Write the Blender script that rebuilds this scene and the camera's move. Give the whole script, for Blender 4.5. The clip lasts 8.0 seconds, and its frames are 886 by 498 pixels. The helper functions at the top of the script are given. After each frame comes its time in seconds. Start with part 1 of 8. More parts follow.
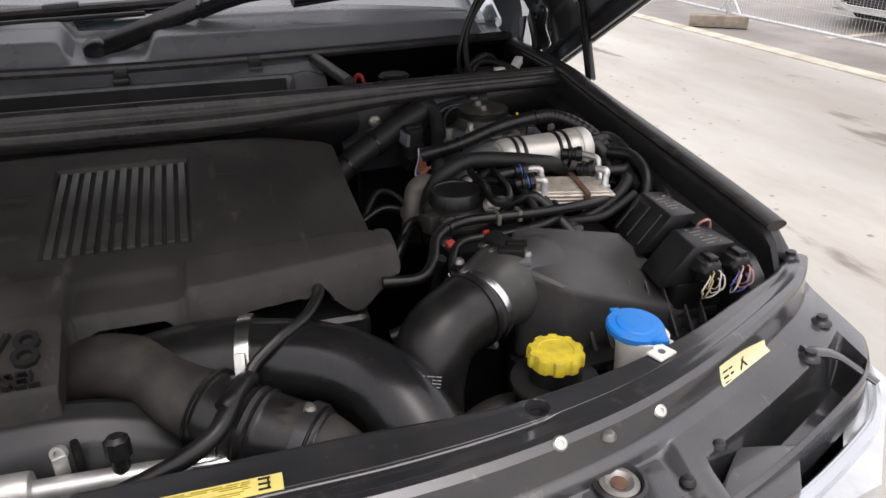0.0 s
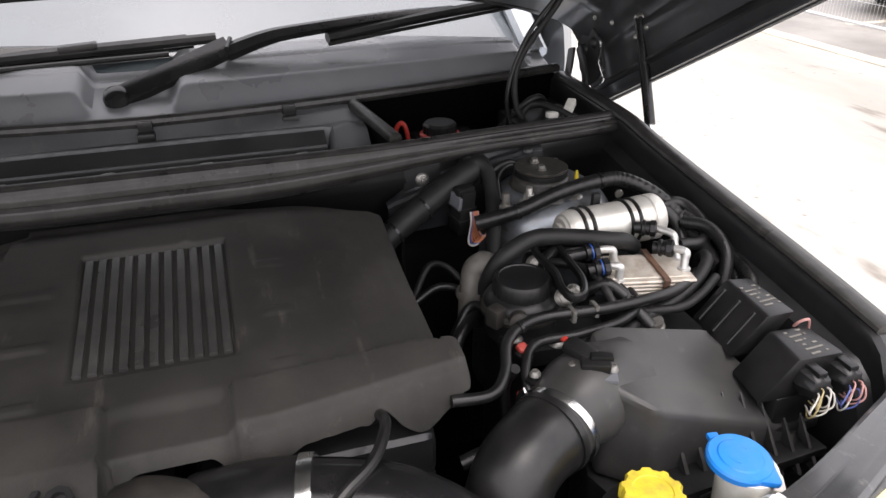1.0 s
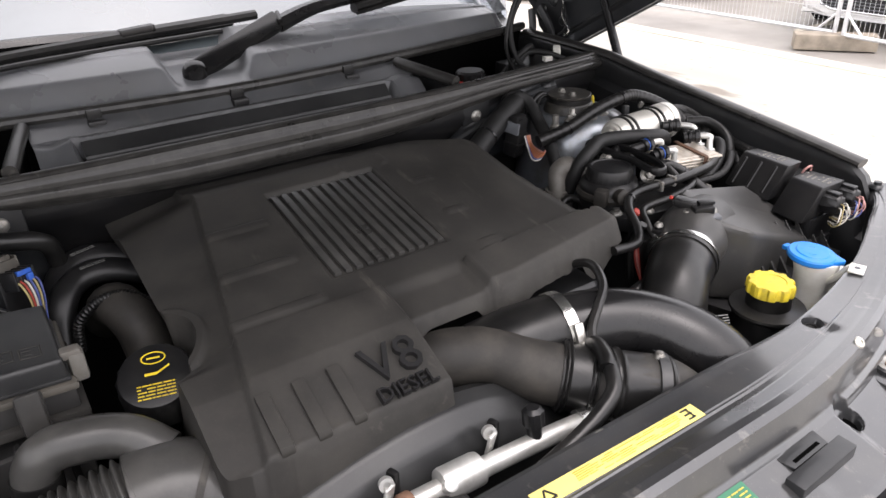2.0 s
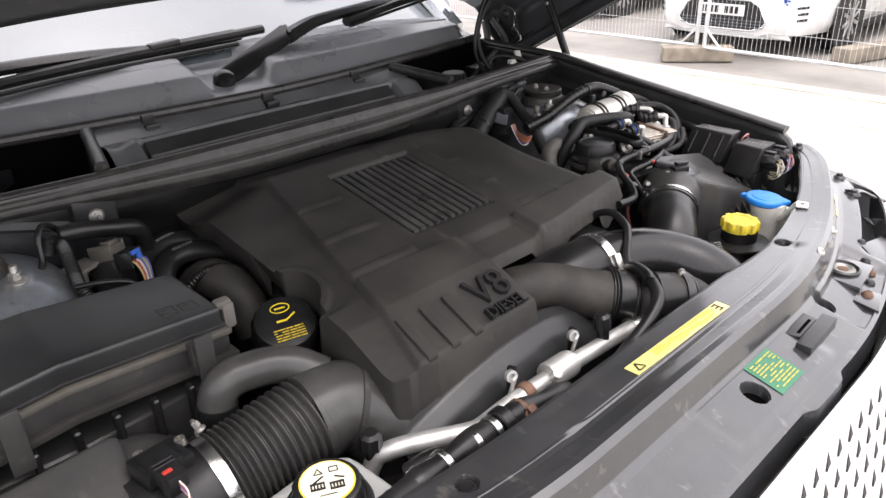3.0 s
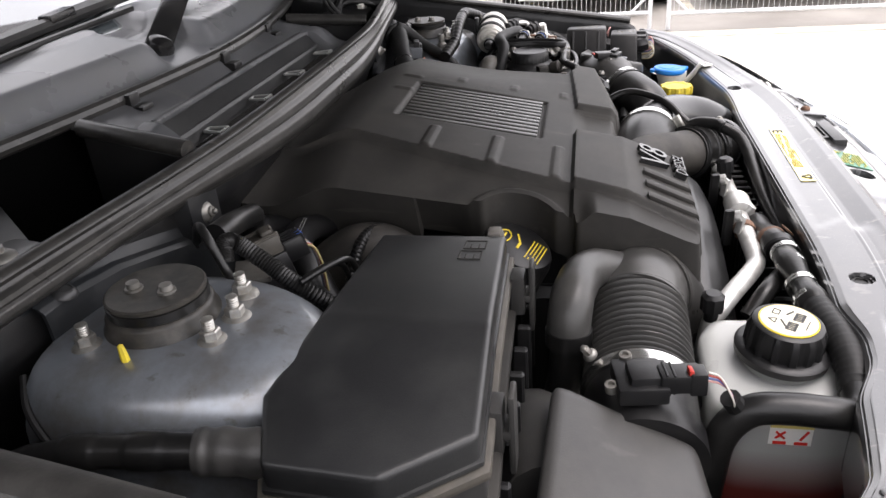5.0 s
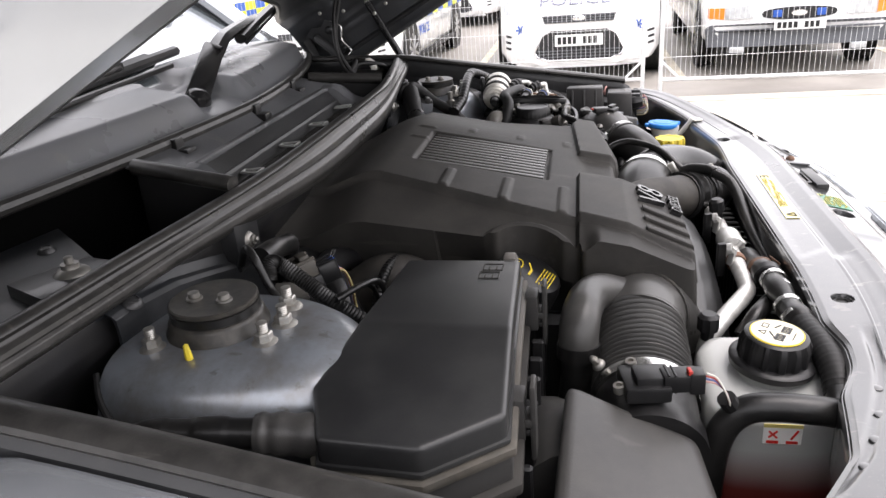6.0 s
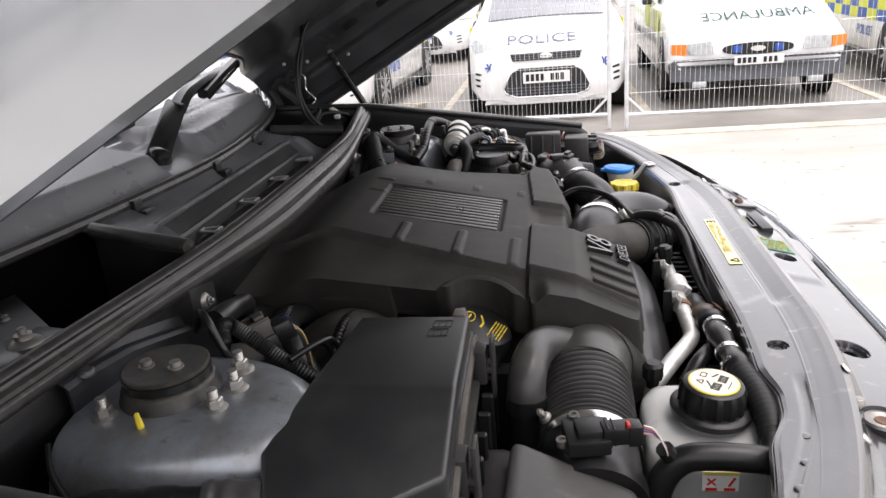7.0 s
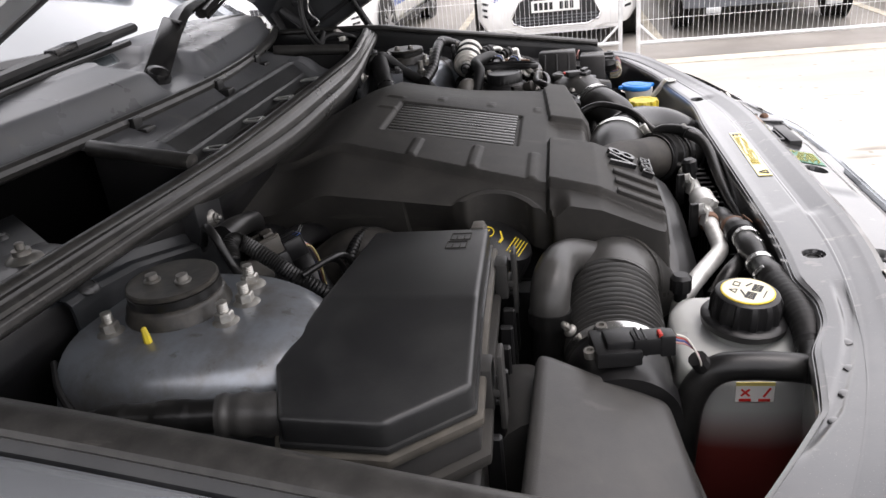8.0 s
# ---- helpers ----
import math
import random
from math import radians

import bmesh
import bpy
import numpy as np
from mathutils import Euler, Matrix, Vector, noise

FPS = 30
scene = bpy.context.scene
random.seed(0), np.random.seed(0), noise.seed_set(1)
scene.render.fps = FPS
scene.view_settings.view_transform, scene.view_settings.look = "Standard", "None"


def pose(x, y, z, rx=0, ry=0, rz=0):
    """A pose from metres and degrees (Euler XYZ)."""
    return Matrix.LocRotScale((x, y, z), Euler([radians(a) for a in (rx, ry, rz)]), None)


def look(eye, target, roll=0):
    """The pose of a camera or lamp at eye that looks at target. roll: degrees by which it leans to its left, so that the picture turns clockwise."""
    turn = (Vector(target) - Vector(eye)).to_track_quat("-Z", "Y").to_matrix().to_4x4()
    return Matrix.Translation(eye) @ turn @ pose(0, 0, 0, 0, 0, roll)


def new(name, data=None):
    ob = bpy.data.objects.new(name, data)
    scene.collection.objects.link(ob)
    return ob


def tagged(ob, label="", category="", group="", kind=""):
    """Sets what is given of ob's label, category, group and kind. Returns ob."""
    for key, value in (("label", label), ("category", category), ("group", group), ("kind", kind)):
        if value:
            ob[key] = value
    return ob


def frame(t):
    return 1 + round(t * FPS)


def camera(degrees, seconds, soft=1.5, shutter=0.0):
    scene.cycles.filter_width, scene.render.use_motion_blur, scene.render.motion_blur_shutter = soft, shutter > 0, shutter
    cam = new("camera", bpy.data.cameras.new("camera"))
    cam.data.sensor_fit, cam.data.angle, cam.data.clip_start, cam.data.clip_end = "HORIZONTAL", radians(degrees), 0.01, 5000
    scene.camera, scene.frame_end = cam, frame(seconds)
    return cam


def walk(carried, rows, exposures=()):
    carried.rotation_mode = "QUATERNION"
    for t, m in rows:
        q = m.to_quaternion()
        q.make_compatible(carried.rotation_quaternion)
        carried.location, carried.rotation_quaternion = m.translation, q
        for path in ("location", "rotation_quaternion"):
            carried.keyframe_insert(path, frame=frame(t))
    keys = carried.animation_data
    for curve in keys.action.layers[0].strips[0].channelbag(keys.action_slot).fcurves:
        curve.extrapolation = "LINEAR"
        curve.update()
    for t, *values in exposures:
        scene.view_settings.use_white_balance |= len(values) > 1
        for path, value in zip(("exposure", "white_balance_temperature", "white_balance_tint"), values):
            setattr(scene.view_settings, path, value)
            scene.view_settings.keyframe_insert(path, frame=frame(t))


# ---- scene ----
cam = camera(63.1, 8.0)
PATH = [
    (0, (0.145, 0.228, 1.493), (0.681, 1.945, 0.618), -0.6),
    (0.5, (0.212, 0.367, 1.547), (0.653, 2.058, 0.576), -0.1),
    (1, (0.117, 0.397, 1.581), (0.637, 2.088, 0.649), -0.4),
    (1.5, (-0.166, 0.421, 1.552), (0.645, 1.951, 0.552), -2.6),
    (1.7, (-0.259, 0.402, 1.551), (0.625, 1.92, 0.593), -2.4),
    (2.8, (-0.629, 0.316, 1.56), (0.561, 1.662, 0.681), -1.5),
    (3, (-0.688, 0.355, 1.554), (0.55, 1.663, 0.685), -1.8),
    (3.5, (-0.886, 0.515, 1.537), (0.565, 1.576, 0.66), -3.1),
    (4, (-0.946, 0.674, 1.499), (0.606, 1.536, 0.577), -0.7),
    (4.2, (-0.956, 0.722, 1.496), (0.59, 1.563, 0.546), -2.5),
    (5.3, (-1.064, 1.044, 1.453), (0.715, 1.29, 0.574), -3.9),
    (5.5, (-1.089, 1.04, 1.452), (0.715, 1.295, 0.627), -3.3),
    (6, (-1.121, 1.011, 1.46), (0.687, 1.386, 0.692), -4.6),
    (6.5, (-1.127, 0.993, 1.493), (0.72, 1.335, 0.804), -4.5),
    (6.8, (-1.121, 0.96, 1.494), (0.742, 1.28, 0.838), -5.0),
    (7, (-1.131, 0.975, 1.495), (0.72, 1.286, 0.806), -5.0),
    (7.5, (-1.117, 0.97, 1.464), (0.644, 1.319, 0.581), -5.9),
    (8, (-1.106, 0.993, 1.45), (0.678, 1.332, 0.61), -6.5),
]
walk(cam, [(t, look(eye, target, roll)) for t, eye, target, roll in PATH],
     exposures=[(0.0, 0.6), (0.6, 1.05), (1.0, 1.25), (1.7, 1.45), (3.0, 1.4), (4.2, 1.55), (5.4, 1.6), (6.2, 1.5), (6.6, 1.4), (7.0, 1.12), (7.5, 1.18), (8.0, 1.2)])

# ---- world and sun: bright overcast day ----
world = bpy.data.worlds.new("overcast_sky")
scene.world = world
world.use_nodes = True
wn, wl = world.node_tree.nodes, world.node_tree.links
sky = wn.new("ShaderNodeTexSky")
sky.sky_type, sky.sun_disc = "NISHITA", False
sky.sun_elevation, sky.sun_rotation = radians(72), radians(166)
sky.air_density, sky.dust_density, sky.ozone_density = 1.0, 4.0, 1.0
grey = wn.new("ShaderNodeHueSaturation")
grey.inputs["Saturation"].default_value = 0.22
wl.new(sky.outputs[0], grey.inputs["Color"])
tint = wn.new("ShaderNodeMix")
tint.data_type, tint.blend_type = "RGBA", "MULTIPLY"
tint.inputs[0].default_value = 1.0
tint.inputs[7].default_value = (1.04, 0.985, 1.01, 1)
wl.new(grey.outputs[0], tint.inputs[6])
wl.new(tint.outputs[2], wn["Background"].inputs[0])
wn["Background"].inputs[1].default_value = 0.15
sun = new("sun", bpy.data.lights.new("sun", "SUN"))
sun.data.energy, sun.data.angle, sun.data.color = 1.5, radians(178), (1.0, 0.955, 0.945)
sun.matrix_world = look((-0.3, -1.6, 7), (0, 0, 0))


# ---- materials ----
def mat(name, base, rough=0.5, metal=0.0, var=0.25, scale=8.0, bump=0.15, grain=180.0, dirt=None, dirt_amount=0.0,
        coat=0.0, coat_rough=0.06, ior=1.40, piece=0.0, flow=1.0, flecks=None, specks=None):
    """A worn surface: base colour with two scales of variation, patches of dirt, and a fine relief."""
    m = bpy.data.materials.new(name)
    m.use_nodes = True
    n, l = m.node_tree.nodes, m.node_tree.links
    b = n["Principled BSDF"]
    tc = n.new("ShaderNodeTexCoord")
    mp = n.new("ShaderNodeMapping")
    mp.inputs["Scale"].default_value = (1.0, flow, 1.0)
    l.new(tc.outputs["Object"], mp.inputs[0])
    big, fine = n.new("ShaderNodeTexNoise"), n.new("ShaderNodeTexNoise")
    big.inputs["Scale"].default_value, big.inputs["Detail"].default_value = scale, 6.0
    fine.inputs["Scale"].default_value, fine.inputs["Detail"].default_value = grain, 3.0
    l.new(mp.outputs[0], big.inputs["Vector"])
    l.new(mp.outputs[0], fine.inputs["Vector"])
    ramp = n.new("ShaderNodeValToRGB")
    ramp.color_ramp.elements[0].position, ramp.color_ramp.elements[1].position = 0.3, 0.72
    ramp.color_ramp.elements[0].color = (*[c * (1 - var) for c in base], 1)
    ramp.color_ramp.elements[1].color = (*[min(1, c * (1 + var)) for c in base], 1)
    l.new(big.outputs["Fac"], ramp.inputs[0])
    colour = ramp.outputs[0]
    if piece:
        info, hue = n.new("ShaderNodeObjectInfo"), n.new("ShaderNodeHueSaturation")
        rng = n.new("ShaderNodeMapRange")
        rng.inputs["To Min"].default_value, rng.inputs["To Max"].default_value = 1 - piece, 1 + piece
        l.new(info.outputs["Random"], rng.inputs["Value"])
        l.new(rng.outputs[0], hue.inputs["Value"])
        l.new(colour, hue.inputs["Color"])
        colour = hue.outputs[0]
    if dirt:
        spot, cut, mix = n.new("ShaderNodeTexNoise"), n.new("ShaderNodeValToRGB"), n.new("ShaderNodeMix")
        spot.inputs["Scale"].default_value, spot.inputs["Detail"].default_value = scale * 2.3, 8.0
        spot.inputs["Roughness"].default_value = 0.65
        l.new(mp.outputs[0], spot.inputs["Vector"])
        cut.color_ramp.elements[0].position, cut.color_ramp.elements[1].position = 0.42, 0.75
        cut.color_ramp.elements[0].color, cut.color_ramp.elements[1].color = (0, 0, 0, 1), (dirt_amount,) * 3 + (1,)
        l.new(spot.outputs["Fac"], cut.inputs[0])
        mix.data_type = "RGBA"
        mix.inputs["B"].default_value = (*dirt, 1)
        mix.inputs[7].default_value = (*dirt, 1)
        l.new(cut.outputs[0], mix.inputs[0])
        l.new(colour, mix.inputs[6])
        colour = mix.outputs[2]
    if flecks:
        tone, amount, size, stretch = flecks
        way, fl, cut2, mix2 = n.new("ShaderNodeMapping"), n.new("ShaderNodeTexNoise"), n.new("ShaderNodeValToRGB"), n.new("ShaderNodeMix")
        way.inputs["Scale"].default_value = (1.0, stretch, 1.0)
        way.inputs["Rotation"].default_value = (0, 0, 0.35)
        l.new(tc.outputs["Object"], way.inputs[0])
        fl.inputs["Scale"].default_value, fl.inputs["Detail"].default_value, fl.inputs["Roughness"].default_value = size, 5.0, 0.6
        l.new(way.outputs[0], fl.inputs["Vector"])
        cut2.color_ramp.elements[0].position, cut2.color_ramp.elements[1].position = 0.62, 0.70
        cut2.color_ramp.elements[0].color, cut2.color_ramp.elements[1].color = (0, 0, 0, 1), (amount,) * 3 + (1,)
        l.new(fl.outputs["Fac"], cut2.inputs[0])
        mix2.data_type = "RGBA"
        mix2.inputs[7].default_value = (*tone, 1)
        l.new(cut2.outputs[0], mix2.inputs[0])
        l.new(colour, mix2.inputs[6])
        colour = mix2.outputs[2]
    if specks:                                       # sparse grains of dust and chips
        tone, amount, size = specks
        vo, cut3, mix3 = n.new("ShaderNodeTexVoronoi"), n.new("ShaderNodeValToRGB"), n.new("ShaderNodeMix")
        vo.inputs["Scale"].default_value = size
        l.new(tc.outputs["Object"], vo.inputs["Vector"])
        cut3.color_ramp.elements[0].position, cut3.color_ramp.elements[1].position = 0.06, 0.12
        cut3.color_ramp.elements[0].color, cut3.color_ramp.elements[1].color = (amount,) * 3 + (1,), (0, 0, 0, 1)
        l.new(vo.outputs["Distance"], cut3.inputs[0])
        patch = n.new("ShaderNodeMath")
        patch.operation = "MULTIPLY"
        l.new(cut3.outputs[0], patch.inputs[0])
        l.new(big.outputs["Fac"], patch.inputs[1])
        mix3.data_type = "RGBA"
        mix3.inputs[7].default_value = (*tone, 1)
        l.new(patch.outputs[0], mix3.inputs[0])
        l.new(colour, mix3.inputs[6])
        colour = mix3.outputs[2]
    l.new(colour, b.inputs["Base Color"])
    r = n.new("ShaderNodeMapRange")
    r.inputs["To Min"].default_value, r.inputs["To Max"].default_value = max(0.02, rough - 0.1), min(1, rough + 0.12)
    l.new(big.outputs["Fac"], r.inputs["Value"])
    l.new(r.outputs[0], b.inputs["Roughness"])
    b.inputs["Metallic"].default_value, b.inputs["Coat Weight"].default_value, b.inputs["IOR"].default_value = metal, coat, ior
    b.inputs["Coat Roughness"].default_value = coat_rough
    if bump:
        bp = n.new("ShaderNodeBump")
        bp.inputs["Strength"].default_value, bp.inputs["Distance"].default_value = bump, 0.0005
        l.new(fine.outputs["Fac"], bp.inputs["Height"])
        l.new(bp.outputs[0], b.inputs["Normal"])
    return m


DUST = (0.10, 0.095, 0.087)
lid_black = mat("smooth_lid_plastic", (0.0165, 0.0168, 0.0175), 0.34, var=0.3, scale=5, bump=0.25, grain=900, dirt=(0.046, 0.047, 0.045), dirt_amount=0.5, ior=1.42, specks=((0.14, 0.13, 0.12), 0.4, 420.0))
cover_black = mat("cover_plastic", (0.0275, 0.0264, 0.0246), 0.52, var=0.3, scale=6, bump=0.35, grain=900, dirt=(0.075, 0.070, 0.061), dirt_amount=0.3, ior=1.24, flecks=((0.10, 0.092, 0.08), 0.3, 40.0, 0.15), specks=((0.14, 0.13, 0.115), 0.6, 420.0))
airbox_plastic = mat("dusty_airbox_plastic", (0.032, 0.0316, 0.0311), 0.38, var=0.3, scale=7, bump=0.25, grain=800, dirt=(0.09, 0.085, 0.075), dirt_amount=0.3, flecks=((0.10, 0.095, 0.09), 0.25, 45.0, 0.4))
scuttle_plastic = mat("faded_plastic", (0.135, 0.139, 0.147), 0.28, var=0.22, scale=5, bump=0.2, grain=900, dirt=(0.13, 0.125, 0.115), dirt_amount=0.25, ior=1.5, flecks=((0.15, 0.145, 0.135), 0.25, 30.0, 0.2))
shelf_plastic = mat("shelf_plastic", (0.075, 0.077, 0.081), 0.34, var=0.25, scale=6, bump=0.2, grain=900, dirt=(0.11, 0.105, 0.1), dirt_amount=0.3, flecks=((0.13, 0.125, 0.115), 0.3, 30.0, 0.2))
plastic = mat("black_plastic", (0.007, 0.007, 0.0075), 0.36, var=0.3, bump=0.2, grain=600, dirt=DUST, dirt_amount=0.10)
gloss_plastic = mat("smooth_black_plastic", (0.008, 0.008, 0.0085), 0.21, var=0.2, bump=0.05, dirt=DUST, dirt_amount=0.08)
rubber = mat("black_rubber", (0.007, 0.007, 0.007), 0.33, var=0.35, bump=0.3, grain=300, dirt=DUST, dirt_amount=0.14)
bellows_rubber = mat("bellows_rubber", (0.034, 0.0335, 0.032), 0.30, var=0.3, scale=14, bump=0.2, grain=400, dirt=DUST, dirt_amount=0.3)
dusty_rubber = mat("dusty_rubber", (0.020, 0.0185, 0.0163), 0.6, var=0.35, scale=14, bump=0.3, grain=260, dirt=(0.078, 0.069, 0.058), dirt_amount=0.4)
tape = mat("loom_tape", (0.008, 0.008, 0.008), 0.55, var=0.35, scale=60, bump=0.6, grain=120)
seal_rubber = mat("door_seal_rubber", (0.022, 0.0214, 0.0203), 0.30, var=0.3, scale=20, bump=0.25, grain=400, dirt=DUST, dirt_amount=0.24, flecks=((0.12, 0.11, 0.10), 0.35, 70.0, 0.12))
grey_paint = mat("worn_grey_paint", (0.034, 0.035, 0.037), 0.30, metal=0.35, var=0.3, scale=7, bump=0.08, grain=500, dirt=(0.075, 0.070, 0.062), dirt_amount=0.35, coat=1.0, coat_rough=0.10, ior=1.5, flecks=((0.16, 0.15, 0.135), 0.4, 55.0, 0.5), specks=((0.26, 0.25, 0.22), 0.7, 330.0))
body_paint = mat("grey_metallic_paint", (0.47, 0.495, 0.52), 0.15, metal=0.72, var=0.06, bump=0.02, grain=900, coat=1.0)
tower_paint = mat("dull_body_paint", (0.265, 0.287, 0.315), 0.30, metal=0.6, var=0.15, scale=9, bump=0.05, dirt=(0.13, 0.105, 0.08), dirt_amount=0.75, coat=0.3, flecks=((0.10, 0.085, 0.065), 0.5, 60.0, 0.8))
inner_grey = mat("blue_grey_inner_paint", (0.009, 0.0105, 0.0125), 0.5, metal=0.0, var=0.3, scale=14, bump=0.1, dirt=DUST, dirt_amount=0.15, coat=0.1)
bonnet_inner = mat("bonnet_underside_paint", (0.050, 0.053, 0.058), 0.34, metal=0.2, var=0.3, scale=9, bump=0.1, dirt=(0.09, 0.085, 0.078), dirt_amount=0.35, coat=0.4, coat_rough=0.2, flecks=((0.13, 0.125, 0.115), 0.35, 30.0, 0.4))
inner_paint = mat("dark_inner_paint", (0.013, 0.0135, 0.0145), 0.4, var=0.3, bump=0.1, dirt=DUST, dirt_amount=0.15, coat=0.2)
alloy = mat("cast_alloy", (0.56, 0.56, 0.54), 0.44, metal=0.75, var=0.15, scale=30, bump=0.2, grain=300, dirt=(0.25, 0.22, 0.18), dirt_amount=0.4)
zinc = mat("zinc_plate", (0.55, 0.54, 0.50), 0.35, metal=0.9, var=0.2, scale=60, bump=0.15, dirt=(0.3, 0.25, 0.18), dirt_amount=0.4)
nut_zinc = mat("nut_zinc", (0.40, 0.395, 0.37), 0.38, metal=0.8, var=0.2, scale=60, bump=0.15, dirt=(0.25, 0.2, 0.15), dirt_amount=0.5)
steel = mat("clamp_steel", (0.68, 0.68, 0.66), 0.22, metal=1.0, var=0.15, scale=50, bump=0.1)
dull_zinc = mat("dull_zinc", (0.25, 0.245, 0.23), 0.42, metal=0.75, var=0.25, scale=60, bump=0.2, dirt=(0.2, 0.17, 0.13), dirt_amount=0.5)
cooler_plate = mat("stained_plate", (0.50, 0.46, 0.40), 0.42, metal=0.35, var=0.2, scale=30, bump=0.15, dirt=(0.25, 0.18, 0.11), dirt_amount=0.7)
rust = mat("rusty_steel", (0.13, 0.075, 0.05), 0.7, metal=0.3, var=0.5, scale=60, bump=0.4)
filter_metal = mat("filter_can", (0.60, 0.585, 0.54), 0.36, metal=0.45, var=0.08, scale=25, bump=0.08, dirt=(0.45, 0.42, 0.36), dirt_amount=0.5)
white_poly = mat("milky_plastic", (0.70, 0.69, 0.64), 0.4, var=0.12, scale=12, bump=0.08, dirt=(0.35, 0.31, 0.25), dirt_amount=0.5)
badge_black = mat("glossy_badge_plastic", (0.014, 0.014, 0.0145), 0.2, var=0.2, bump=0.05, ior=1.6)
tank_poly = mat("milky_tank_plastic", (0.34, 0.35, 0.335), 0.35, var=0.12, scale=12, bump=0.06, dirt=(0.3, 0.28, 0.24), dirt_amount=0.4, coat=0.3)
coolant = mat("tank_with_red_coolant", (0.135, 0.026, 0.022), 0.3, var=0.25, scale=9, bump=0.05, coat=0.4)
blue_cap_mat = mat("blue_plastic", (0.012, 0.19, 0.62), 0.4, var=0.12, bump=0.1, dirt=(0.2, 0.3, 0.4), dirt_amount=0.25)
yellow_cap_mat = mat("yellow_plastic", (0.57, 0.45, 0.03), 0.45, var=0.2, scale=40, bump=0.15, dirt=(0.22, 0.18, 0.06), dirt_amount=0.6)
label_yellow = mat("yellow_label", (0.70, 0.60, 0.19), 0.22, coat=1.0, coat_rough=0.06, var=0.06, bump=0.02)
label_cream = mat("cream_label", (0.72, 0.66, 0.38), 0.45, var=0.1, bump=0.02)
label_green = mat("green_label", (0.018, 0.13, 0.065), 0.4, coat=0.25, coat_rough=0.2, var=0.1, bump=0.02)
label_white = mat("white_label", (0.75, 0.75, 0.72), 0.45, var=0.05, bump=0.02)
aged_label = mat("aged_label", (0.64, 0.61, 0.48), 0.42, var=0.12, scale=40, bump=0.02, dirt=(0.35, 0.31, 0.22), dirt_amount=0.35)
dusty_rim = mat("dusty_rim_plastic", (0.062, 0.058, 0.050), 0.5, var=0.35, scale=18, bump=0.25, grain=500, dirt=(0.12, 0.105, 0.085), dirt_amount=0.5)
faint_print = mat("faint_print", (0.45, 0.37, 0.06), 0.5, var=0.1, bump=0)
pale_print = mat("pale_print", (0.13, 0.13, 0.125), 0.5, var=0.2, bump=0)
mount_dust = mat("dusty_mount", (0.024, 0.023, 0.021), 0.4, var=0.3, scale=30, bump=0.3, dirt=(0.09, 0.08, 0.066), dirt_amount=0.5)
print_grey = mat("grey_print", (0.16, 0.15, 0.13), 0.5, var=0.1, bump=0)
# near-black without sheen: shade of holes and of the plenum pit, put into colour
shade_black = mat("painted_shade_black", (0.002, 0.002, 0.002), 0.9, var=0.1, bump=0, ior=1.05)
print_black = mat("black_print", (0.015, 0.015, 0.015), 0.5, var=0.1, bump=0)
print_yellow = mat("yellow_print", (0.66, 0.50, 0.03), 0.5, var=0.1, bump=0)
print_red = mat("red_print", (0.6, 0.03, 0.02), 0.5, var=0.1, bump=0)
print_blue = mat("blue_print", (0.03, 0.10, 0.42), 0.45, var=0.1, bump=0)
red_clip = mat("red_plastic", (0.36, 0.03, 0.022), 0.4, var=0.1, bump=0.05)
pale_rubber = mat("greyed_rubber", (0.11, 0.105, 0.095), 0.5, var=0.35, scale=30, bump=0.3, dirt=(0.06, 0.05, 0.04), dirt_amount=0.6)
wire_mats = [mat("wire_" + k, c, 0.45, var=0.1, bump=0) for k, c in (
    ("white", (0.50, 0.48, 0.43)), ("yellow", (0.34, 0.28, 0.13)), ("red", (0.32, 0.05, 0.04)), ("blue", (0.07, 0.09, 0.25)),
    ("pink", (0.42, 0.22, 0.2)), ("orange", (0.38, 0.14, 0.07)))]
concrete = mat("worn_concrete", (0.390, 0.380, 0.348), 0.85, var=0.28, scale=0.55, bump=0.6, grain=35, dirt=(0.27, 0.24, 0.2), dirt_amount=0.75, flow=0.35, flecks=((0.13, 0.11, 0.09), 0.8, 2.6, 0.25), specks=((0.09, 0.075, 0.055), 1.0, 6.0))
tarmac = mat("wet_parking_concrete", (0.25, 0.235, 0.215), 0.55, var=0.3, scale=0.8, bump=0.5, grain=40, dirt=(0.15, 0.135, 0.12), dirt_amount=0.6)
block_concrete = mat("concrete_block", (0.26, 0.225, 0.18), 0.9, var=0.3, scale=9, bump=0.8, grain=60)
line_paint = mat("worn_line_paint", (0.5, 0.46, 0.38), 0.8, var=0.3, scale=5, bump=0.3, grain=60)
galv = mat("galvanised_steel", (0.66, 0.67, 0.68), 0.4, metal=0.5, var=0.12, scale=15, bump=0.1)
white_paint = mat("white_car_paint", (0.80, 0.80, 0.79), 0.25, var=0.03, scale=3, bump=0, coat=0.8)
car_black = mat("car_black_trim", (0.02, 0.02, 0.021), 0.5, var=0.2, bump=0.1)
bumper_grey = mat("bumper_grey_plastic", (0.10, 0.105, 0.115), 0.55, var=0.15, bump=0.2)
tyre = mat("tyre_rubber", (0.02, 0.02, 0.02), 0.8, var=0.3, bump=0.4, dirt=(0.14, 0.125, 0.1), dirt_amount=0.4)
rim_mat = mat("wheel_alloy", (0.5, 0.5, 0.5), 0.35, metal=0.8, var=0.15, bump=0.05)
print_slate = mat("grey_blue_print", (0.13, 0.14, 0.19), 0.6, var=0.1, bump=0)
plate_white = mat("plate_white", (0.8, 0.8, 0.78), 0.35, var=0.03, bump=0)
